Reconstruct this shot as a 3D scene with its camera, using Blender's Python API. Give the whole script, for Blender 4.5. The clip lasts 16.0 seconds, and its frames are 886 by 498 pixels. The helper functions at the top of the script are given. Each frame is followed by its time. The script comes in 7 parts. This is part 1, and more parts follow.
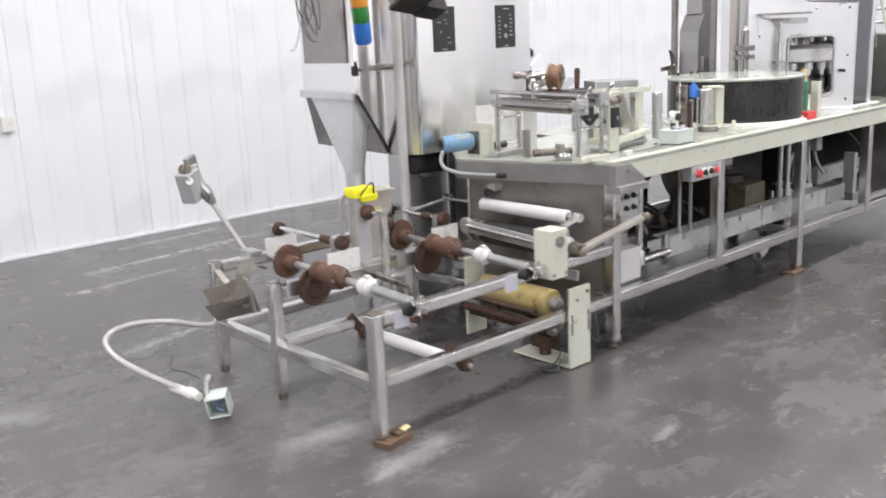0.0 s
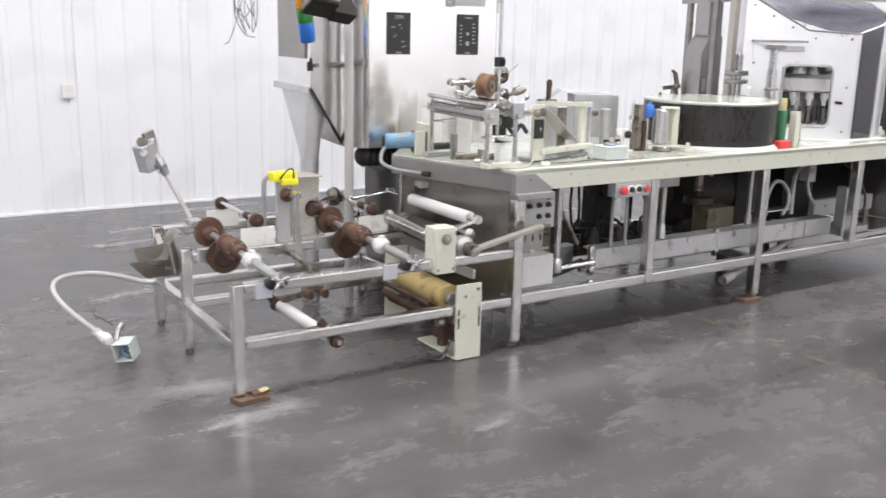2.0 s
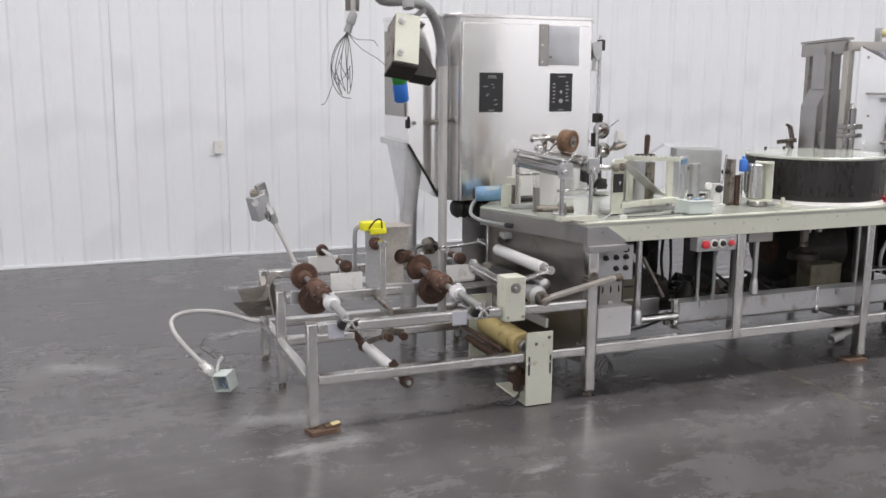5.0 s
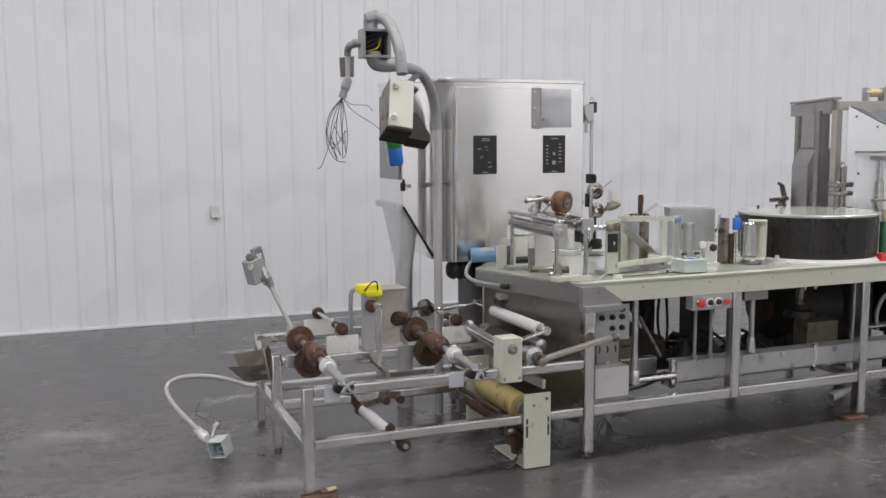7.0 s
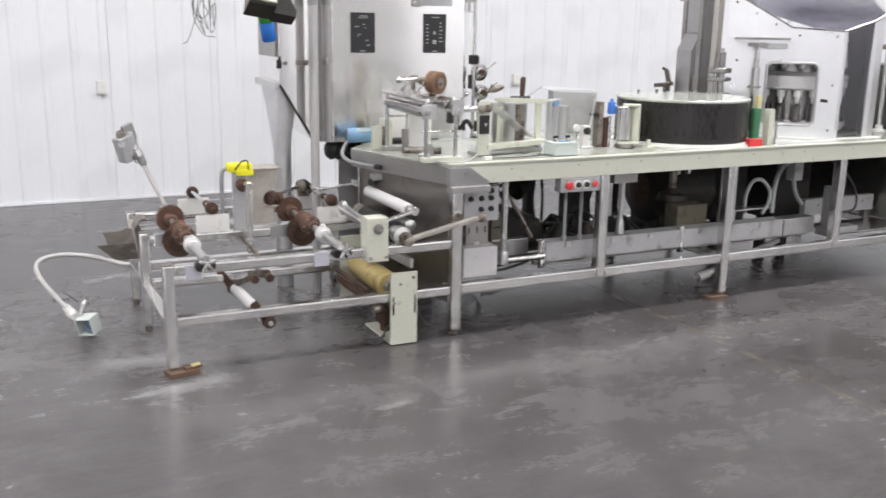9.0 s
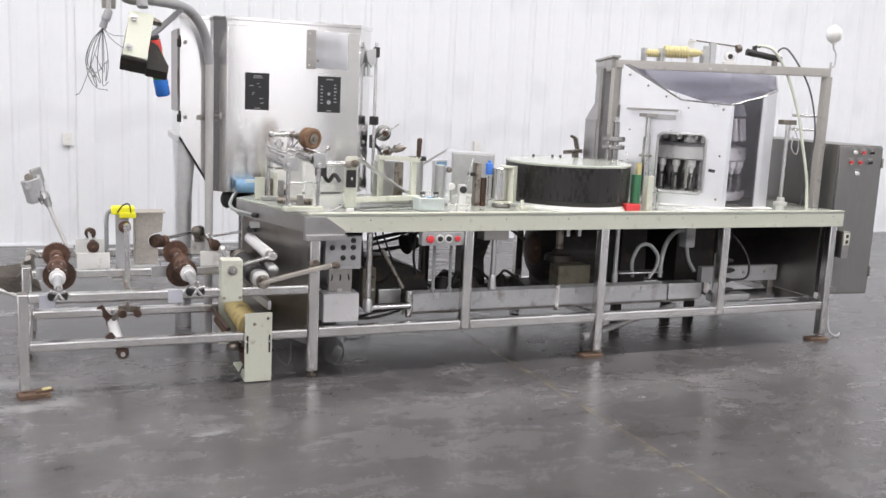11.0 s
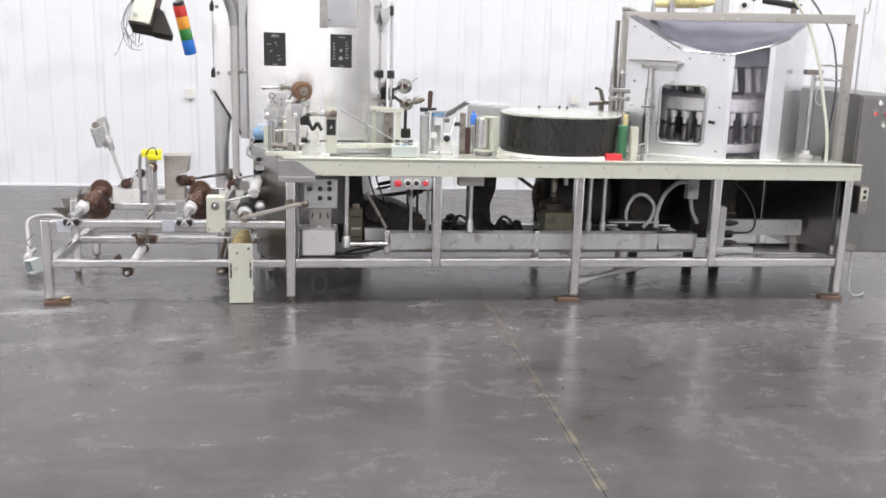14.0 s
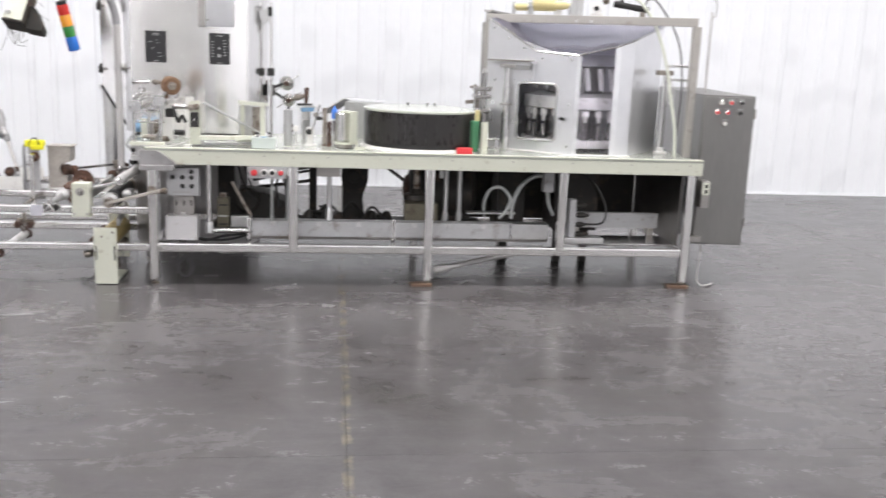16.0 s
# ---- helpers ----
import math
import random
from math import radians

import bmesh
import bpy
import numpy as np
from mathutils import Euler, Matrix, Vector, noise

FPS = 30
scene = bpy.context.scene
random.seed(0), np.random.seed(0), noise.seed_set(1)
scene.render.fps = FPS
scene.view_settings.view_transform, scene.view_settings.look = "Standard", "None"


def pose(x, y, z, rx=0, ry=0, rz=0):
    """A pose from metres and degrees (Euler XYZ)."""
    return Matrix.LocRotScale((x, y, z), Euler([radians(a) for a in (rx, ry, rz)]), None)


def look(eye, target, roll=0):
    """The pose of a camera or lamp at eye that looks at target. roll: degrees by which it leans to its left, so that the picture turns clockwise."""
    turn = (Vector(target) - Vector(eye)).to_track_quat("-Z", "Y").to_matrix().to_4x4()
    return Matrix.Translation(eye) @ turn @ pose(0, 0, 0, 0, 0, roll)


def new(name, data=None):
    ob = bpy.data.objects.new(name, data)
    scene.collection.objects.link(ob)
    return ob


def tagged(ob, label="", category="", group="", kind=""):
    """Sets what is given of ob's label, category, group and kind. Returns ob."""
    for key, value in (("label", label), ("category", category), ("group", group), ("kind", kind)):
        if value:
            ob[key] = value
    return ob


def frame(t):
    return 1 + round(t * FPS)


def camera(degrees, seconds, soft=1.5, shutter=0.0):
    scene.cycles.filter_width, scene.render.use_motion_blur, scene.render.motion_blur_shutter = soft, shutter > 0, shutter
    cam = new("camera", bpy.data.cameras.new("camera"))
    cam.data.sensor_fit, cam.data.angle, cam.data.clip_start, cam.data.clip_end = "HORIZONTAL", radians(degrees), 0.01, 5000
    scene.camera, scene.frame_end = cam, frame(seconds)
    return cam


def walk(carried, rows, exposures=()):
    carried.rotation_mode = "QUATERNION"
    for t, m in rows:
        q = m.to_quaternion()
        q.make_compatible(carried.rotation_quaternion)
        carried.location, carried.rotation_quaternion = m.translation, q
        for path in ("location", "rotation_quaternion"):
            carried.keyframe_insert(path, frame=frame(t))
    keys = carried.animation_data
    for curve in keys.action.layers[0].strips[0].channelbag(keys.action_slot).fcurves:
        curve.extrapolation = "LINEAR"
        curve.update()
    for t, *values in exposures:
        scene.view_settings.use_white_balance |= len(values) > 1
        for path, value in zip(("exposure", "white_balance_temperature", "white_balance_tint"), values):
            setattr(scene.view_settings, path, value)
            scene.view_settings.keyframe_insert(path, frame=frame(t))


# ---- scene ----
cam = camera(50.8, 16.0, shutter=0.5)
PATH = [
    (0, (-3.608, -2.74, 1.598), (-2.3, -1.298, 1.139), -2.6),
    (0.5, (-3.397, -3.006, 1.592), (-2.123, -1.55, 1.087), -1.6),
    (1, (-3.239, -3.302, 1.616), (-2.012, -1.797, 1.136), -0.2),
    (1.5, (-3.077, -3.526, 1.615), (-1.989, -1.912, 1.157), 0.6),
    (2, (-2.848, -3.74, 1.629), (-1.795, -2.102, 1.169), 1.3),
    (2.5, (-2.686, -3.947, 1.636), (-1.713, -2.25, 1.221), 0.9),
    (3, (-2.559, -4.112, 1.653), (-1.915, -2.267, 1.227), 0.8),
    (3.5, (-2.504, -4.165, 1.655), (-1.819, -2.334, 1.232), 0.2),
    (5.8, (-2.484, -4.183, 1.685), (-1.756, -2.344, 1.388), 0.0),
    (6, (-2.489, -4.182, 1.689), (-1.766, -2.339, 1.407), -0.3),
    (6.5, (-2.484, -4.182, 1.689), (-1.764, -2.333, 1.439), -0.4),
    (7, (-2.48, -4.193, 1.67), (-1.745, -2.347, 1.444), -0.3),
    (7.5, (-2.468, -4.215, 1.68), (-1.727, -2.372, 1.447), -0.1),
    (8, (-2.446, -4.253, 1.65), (-1.699, -2.419, 1.366), 0.1),
    (8.5, (-2.38, -4.288, 1.651), (-1.582, -2.498, 1.252), 0.3),
    (9, (-2.201, -4.344, 1.658), (-1.344, -2.599, 1.188), 1.0),
    (9.5, (-2.024, -4.468, 1.662), (-1.131, -2.73, 1.232), 1.9),
    (9.7, (-1.934, -4.549, 1.666), (-1.053, -2.799, 1.264), 1.9),
    (11.8, (-0.957, -5.313, 1.599), (-0.376, -3.426, 1.275), 1.8),
    (12, (-0.866, -5.372, 1.606), (-0.349, -3.472, 1.259), 1.5),
    (12.5, (-0.601, -5.51, 1.634), (-0.127, -3.608, 1.235), 1.9),
    (13, (-0.358, -5.632, 1.616), (0.136, -3.735, 1.217), 2.2),
    (13.5, (-0.114, -5.829, 1.666), (0.307, -3.912, 1.281), 2.5),
    (14, (0.187, -5.95, 1.692), (0.449, -4.016, 1.256), 1.7),
    (14.5, (0.427, -6.051, 1.674), (0.636, -4.114, 1.221), 1.7),
    (15, (0.72, -6.226, 1.665), (0.936, -4.28, 1.259), 2.2),
    (15.5, (0.995, -6.357, 1.704), (1.153, -4.413, 1.262), 1.8),
    (16, (1.202, -6.456, 1.675), (1.442, -4.516, 1.252), 2.2),
]
EXPOSURES = [(0.0, -0.08, 6500, 11.0), (2.0, -0.08, 6500, 11.0), (3.5, -0.42, 6500, 11.0), (5.8, -0.67, 6500, 11.0), (6.3, -0.77, 6500, 11.0), (7.0, -0.9, 6500, 11.0), (7.5, -0.92, 6500, 11.0), (8.5, -0.58, 6500, 11.0), (9.2, -0.14, 6500, 11.0), (9.5, -0.1, 6500, 11.0), (12.0, -0.31, 6500, 11.0), (13.0, -0.13, 6500, 11.0), (16.0, -0.05, 6500, 11.0)]
walk(cam, [(t, look(eye, target, roll)) for t, eye, target, roll in PATH], EXPOSURES)

# ---- light ----
world = bpy.data.worlds.new("hall")
scene.world = world
world.use_nodes = True
world.node_tree.nodes["Background"].inputs[0].default_value = (0.75, 0.8, 0.9, 1)
world.node_tree.nodes["Background"].inputs[1].default_value = 0.02
LAMP_WATTS = 150.0
LAMP_ROWS = ((-12.4, 2.8), (-8.4, 0.45), (-4.4, 0.4), (-0.45, 1.7), (1.9, 0.5))  # y and share of the full power; first row boosted to brighten the reflected wall
LAMP_SPOTS = [(x, y, share) for x in (-9.6, -4.1, 1.4, 6.9, 12.4) for y, share in LAMP_ROWS]

# ---- materials ----
def node(nt, kind, **values):
    n = nt.nodes.new(kind)
    for k, v in values.items():
        n.inputs[k].default_value = v
    return n


def surface(name, color, rough=0.5, metal=0.0, vary=0.12, scale=6.0, grain=90.0, bump=0.05, stretch=(1, 1, 1),
            dirt=None, dirt_amount=0.0, dirt_scale=9.0, dirt_detail=8.0, rough_vary=0.1, coat=0.0, random_tint=0.0, brushed=0.0, brush_turn=0.0):
    """A painted, metal or rubber surface: colour varied at two scales, fine relief and patches of dirt or wear."""
    m = bpy.data.materials.new(name)
    m.use_nodes = True
    nt = m.node_tree
    bsdf = nt.nodes["Principled BSDF"]
    co = nt.nodes.new("ShaderNodeTexCoord")
    mp = nt.nodes.new("ShaderNodeMapping")
    mp.inputs["Scale"].default_value = stretch
    nt.links.new(co.outputs["Object"], mp.inputs["Vector"])
    big = node(nt, "ShaderNodeTexNoise", Scale=scale, Detail=5.0, Roughness=0.6)
    fine = node(nt, "ShaderNodeTexNoise", Scale=grain, Detail=3.0, Roughness=0.6)
    for n in (big, fine):
        nt.links.new(mp.outputs["Vector"], n.inputs["Vector"])
    both = nt.nodes.new("ShaderNodeMath")
    both.operation = "MULTIPLY_ADD"
    both.inputs[1].default_value = 0.45
    nt.links.new(fine.outputs["Fac"], both.inputs[0])
    half = nt.nodes.new("ShaderNodeMath")
    half.operation = "MULTIPLY"
    half.inputs[1].default_value = 0.55
    nt.links.new(big.outputs["Fac"], half.inputs[0])
    nt.links.new(half.outputs[0], both.inputs[2])
    ramp = nt.nodes.new("ShaderNodeValToRGB")
    ramp.color_ramp.elements[0].position, ramp.color_ramp.elements[1].position = 0.3, 0.7
    ramp.color_ramp.elements[0].color = (*[c * (1 - vary) for c in color], 1)
    ramp.color_ramp.elements[1].color = (*[min(1, c * (1 + vary)) for c in color], 1)
    nt.links.new(both.outputs[0], ramp.inputs["Fac"])
    out = ramp.outputs["Color"]
    if dirt:
        dn = node(nt, "ShaderNodeTexNoise", Scale=dirt_scale, Detail=dirt_detail, Roughness=0.6)
        nt.links.new(co.outputs["Object"], dn.inputs["Vector"])
        dr = nt.nodes.new("ShaderNodeValToRGB")
        edge = 0.62 - 0.25 * dirt_amount
        dr.color_ramp.elements[0].position, dr.color_ramp.elements[1].position = edge, edge + 0.14
        nt.links.new(dn.outputs["Fac"], dr.inputs["Fac"])
        mix = nt.nodes.new("ShaderNodeMix")
        mix.data_type = "RGBA"
        nt.links.new(dr.outputs["Color"], mix.inputs["Factor"])
        nt.links.new(out, mix.inputs["A"])
        mix.inputs["B"].default_value = (*dirt, 1)
        out = mix.outputs["Result"]
    if random_tint:
        info = nt.nodes.new("ShaderNodeObjectInfo")
        hsv = nt.nodes.new("ShaderNodeHueSaturation")
        mr = nt.nodes.new("ShaderNodeMapRange")
        mr.inputs["To Min"].default_value, mr.inputs["To Max"].default_value = 1 - random_tint, 1 + random_tint
        nt.links.new(info.outputs["Random"], mr.inputs["Value"])
        nt.links.new(mr.outputs["Result"], hsv.inputs["Value"])
        nt.links.new(out, hsv.inputs["Color"])
        out = hsv.outputs["Color"]
    nt.links.new(out, bsdf.inputs["Base Color"])
    rr = nt.nodes.new("ShaderNodeMapRange")
    rr.inputs["From Min"].default_value, rr.inputs["From Max"].default_value = 0.3, 0.7
    rr.inputs["To Min"].default_value, rr.inputs["To Max"].default_value = max(0.03, rough - rough_vary), min(1, rough + rough_vary)
    nt.links.new(both.outputs[0], rr.inputs["Value"])
    nt.links.new(rr.outputs["Result"], bsdf.inputs["Roughness"])
    bsdf.inputs["Metallic"].default_value = metal
    bsdf.inputs["Coat Weight"].default_value = coat
    bsdf.inputs["Anisotropic"].default_value = brushed
    bsdf.inputs["Anisotropic Rotation"].default_value = brush_turn
    if bump:
        b = node(nt, "ShaderNodeBump", Strength=bump, Distance=0.004)
        nt.links.new(both.outputs[0], b.inputs["Height"])
        nt.links.new(b.outputs["Normal"], bsdf.inputs["Normal"])
    return m


STEEL = surface("stainless_tube", (0.7, 0.69, 0.68), 0.22, 1.0, 0.06, 1.5, 5, 0.0, rough_vary=0.03)
SHEET = surface("brushed_sheet", (0.84, 0.83, 0.825), 0.17, 1.0, 0.07, 1.1, 5, 0.0, (0.6, 0.6, 1.4), rough_vary=0.03, brushed=0.95, brush_turn=0.25)
SATIN = surface("satin_sheet", (0.82, 0.82, 0.84), 0.3, 0.85, 0.06, 1.4, 8, 0.0, rough_vary=0.05)
DULL = surface("dull_sheet", (0.36, 0.345, 0.33), 0.38, 1.0, 0.16, 2.2, 9, 0.0, (1, 1, 1.6), (0.2, 0.155, 0.12), 0.2, 3.0, 4.0, 0.06)
GALV = surface("galvanised_sheet", (0.52, 0.52, 0.52), 0.36, 0.9, 0.1, 14, 30, 0.0, rough_vary=0.06)
TRAYM = surface("dusty_brown_sheet", (0.4, 0.37, 0.34), 0.5, 0.35, 0.25, 9, 80, 0.06, dirt=(0.3, 0.27, 0.24), dirt_amount=0.3, dirt_scale=12)
DUCT = surface("grey_duct_sheet", (0.42, 0.41, 0.41), 0.36, 0.9, 0.12, 4, 12, 0.0, rough_vary=0.06)
CHROME = surface("polished_steel", (0.68, 0.67, 0.66), 0.16, 1.0, 0.06, 6, 30, 0.0, rough_vary=0.04)
WORN = surface("greasy_steel", (0.3, 0.27, 0.24), 0.42, 0.9, 0.3, 12, 90, 0.12, dirt=(0.1, 0.07, 0.05), dirt_amount=0.5, dirt_scale=18)
RUST = surface("rusty_iron", (0.105, 0.056, 0.04), 0.75, 0.15, 0.45, 22, 140, 0.4, dirt=(0.19, 0.1, 0.065), dirt_amount=0.35, dirt_scale=26)
RUSTDARK = surface("dark_rusty_iron", (0.07, 0.04, 0.03), 0.7, 0.3, 0.45, 22, 140, 0.35, dirt=(0.16, 0.08, 0.05), dirt_amount=0.3, dirt_scale=26)
ORANGE = surface("orange_rust_wheel", (0.22, 0.13, 0.08), 0.55, 0.3, 0.35, 24, 120, 0.15, dirt=(0.12, 0.065, 0.04), dirt_amount=0.35, dirt_scale=22)
CREAM = surface("cream_enamel", (0.6, 0.61, 0.52), 0.38, 0.0, 0.05, 4, 60, 0.03, dirt=(0.42, 0.4, 0.32), dirt_amount=0.1, dirt_scale=16, coat=0.2)
CREAMTOP = surface("worn_cream_top", (0.42, 0.44, 0.39), 0.2, 0.0, 0.1, 3, 50, 0.03, dirt=(0.36, 0.36, 0.32), dirt_amount=0.35, dirt_scale=5, coat=0.3)
WHITEP = surface("white_enamel", (0.75, 0.74, 0.72), 0.4, 0.0, 0.05, 5, 60, 0.03, dirt=(0.5, 0.47, 0.44), dirt_amount=0.12, dirt_scale=14)
GREYP = surface("grey_enamel", (0.4, 0.4, 0.41), 0.42, 0.0, 0.1, 5, 60, 0.04, dirt=(0.24, 0.22, 0.205), dirt_amount=0.25, dirt_scale=12)
PALEBOX = surface("off_white_enamel", (0.55, 0.54, 0.55), 0.4, 0.0, 0.06, 5, 60, 0.03, dirt=(0.4, 0.38, 0.36), dirt_amount=0.15, dirt_scale=14)
ZINC = surface("zinc_sheet", (0.66, 0.66, 0.67), 0.4, 0.75, 0.1, 10, 30, 0.0, rough_vary=0.06)
LILAC = surface("grey_plastic_plate", (0.5, 0.5, 0.56), 0.45, 0.0, 0.05, 8, 60, 0.02)
PVC = surface("grey_conduit", (0.3, 0.3, 0.31), 0.32, 0.1, 0.08, 9, 60, 0.01)
PALE = surface("pale_conduit", (0.5, 0.485, 0.48), 0.42, 0.2, 0.1, 12, 60, 0.03)
RUBBERW = surface("white_rubber", (0.62, 0.61, 0.62), 0.6, 0.0, 0.06, 12, 80, 0.05)
RUBBERT = surface("tan_rubber", (0.42, 0.33, 0.14), 0.55, 0.0, 0.15, 12, 80, 0.08, dirt=(0.2, 0.13, 0.05), dirt_amount=0.35, dirt_scale=10)
BLACK = surface("black_rubber", (0.018, 0.017, 0.017), 0.5, 0.0, 0.3, 20, 80, 0.05)
IRON = surface("black_machine_iron", (0.02, 0.018, 0.016), 0.6, 0.2, 0.4, 9, 80, 0.2, dirt=(0.06, 0.04, 0.03), dirt_amount=0.3, dirt_scale=10)
DRUMB = surface("black_plastic_skirt", (0.02, 0.018, 0.0175), 0.3, 0.0, 0.25, 4, 30, 0.0, (1, 1, 0.3), (0.032, 0.028, 0.026), 0.2, 4, random_tint=0.12)
CABINET = surface("dark_brushed_cabinet", (0.22, 0.215, 0.21), 0.36, 0.85, 0.1, 1.5, 20, 0.0, (2, 2, 0.4), rough_vary=0.05, brushed=0.6, brush_turn=0.25)
BLUE = surface("blue_enamel", (0.17, 0.31, 0.47), 0.4, 0.0, 0.12, 14, 80, 0.04, dirt=(0.42, 0.47, 0.52), dirt_amount=0.2, dirt_scale=20)
RACKP = surface("beige_grey_paint", (0.4, 0.38, 0.355), 0.42, 0.1, 0.08, 4, 40, 0.02, dirt=(0.25, 0.23, 0.2), dirt_amount=0.12, dirt_scale=9)
STACK = surface("tarnished_steel", (0.38, 0.37, 0.36), 0.2, 1.0, 0.15, 9, 20, 0.0, rough_vary=0.05)
PALESTEEL = surface("clean_cast_steel", (0.78, 0.77, 0.77), 0.3, 0.25, 0.06, 8, 30, 0.0, rough_vary=0.06)
BLUEPL = surface("blue_plastic", (0.06, 0.2, 0.65), 0.35, 0.0, 0.05, 10, 60, 0.02)
RED = surface("red_plastic", (0.72, 0.05, 0.06), 0.35, 0.0, 0.05, 10, 60, 0.02)
YELLOW = surface("yellow_tape", (0.85, 0.8, 0.02), 0.45, 0.0, 0.06, 20, 80, 0.06)
COIL = surface("yellow_coil_hose", (0.6, 0.52, 0.27), 0.4, 0.0, 0.1, 20, 80, 0.02)
GREEN = surface("green_enamel", (0.06, 0.22, 0.11), 0.4, 0.0, 0.12, 12, 70, 0.04)
PANEL = surface("printed_black_panel", (0.016, 0.016, 0.018), 0.35, 0.0, 0.1, 20, 80, 0.02)
INK = surface("white_print", (0.3, 0.3, 0.3), 0.5, 0.0, 0.02, 20, 80, 0.0)
WOOD = surface("wood_shim", (0.125, 0.075, 0.05), 0.7, 0.0, 0.3, 9, 60, 0.2, (1, 6, 6), (0.3, 0.2, 0.1), 0.1, 20)
BROWNBOX = surface("stained_box", (0.12, 0.108, 0.075), 0.55, 0.0, 0.2, 10, 60, 0.08, dirt=(0.07, 0.055, 0.04), dirt_amount=0.35, dirt_scale=9)
LIGHTBOX = surface("pale_blue_enamel", (0.55, 0.6, 0.58), 0.4, 0.0, 0.05, 8, 60, 0.02)
WIRE = surface("grey_wire", (0.07, 0.07, 0.073), 0.5, 0.0, 0.1, 20, 60, 0.0)
HOSEC = surface("pale_hose", (0.62, 0.64, 0.55), 0.35, 0.0, 0.08, 20, 60, 0.0)
HOSEG = surface("grey_hose", (0.33, 0.34, 0.34), 0.4, 0.1, 0.1, 30, 60, 0.05)
LILACROOF = surface("lavender_polished_roof", (0.5, 0.49, 0.58), 0.13, 0.75, 0.12, 3, 40, 0.02)
FIXTURE = surface("fixture_white", (0.7, 0.7, 0.7), 0.5)


def wall_paint():
    m = surface("white_wall_sheet", (0.79, 0.8, 0.83), 0.42, 0.0, 0.025, 0.8, 30, 0.02, (1, 1, 0.3), (0.74, 0.75, 0.78), 0.15, 2, 0.08)
    return m


WALL = wall_paint()
# Two greys for added wall panels that darken the steel's reflections.
MIDWALL = surface("mid_grey_panel_paint", (0.28, 0.28, 0.285), 0.5, 0.0, 0.06, 0.8, 20, 0.02)
DARKWALL = surface("dark_grey_panel_paint", (0.12, 0.12, 0.123), 0.6, 0.0, 0.1, 0.8, 20, 0.02)
CEIL = surface("ceiling_sheet", (0.7, 0.71, 0.72), 0.6, 0.0, 0.03, 0.8, 30, 0.0)


def tinted_glass():
    m = bpy.data.materials.new("clear_acrylic")
    m.use_nodes = True
    b = m.node_tree.nodes["Principled BSDF"]
    b.inputs["Base Color"].default_value = (0.93, 0.91, 0.97, 1)
    b.inputs["Roughness"].default_value = 0.04
    b.inputs["Transmission Weight"].default_value = 0.98
    b.inputs["IOR"].default_value = 1.2
    return m


ACRYLIC = tinted_glass()


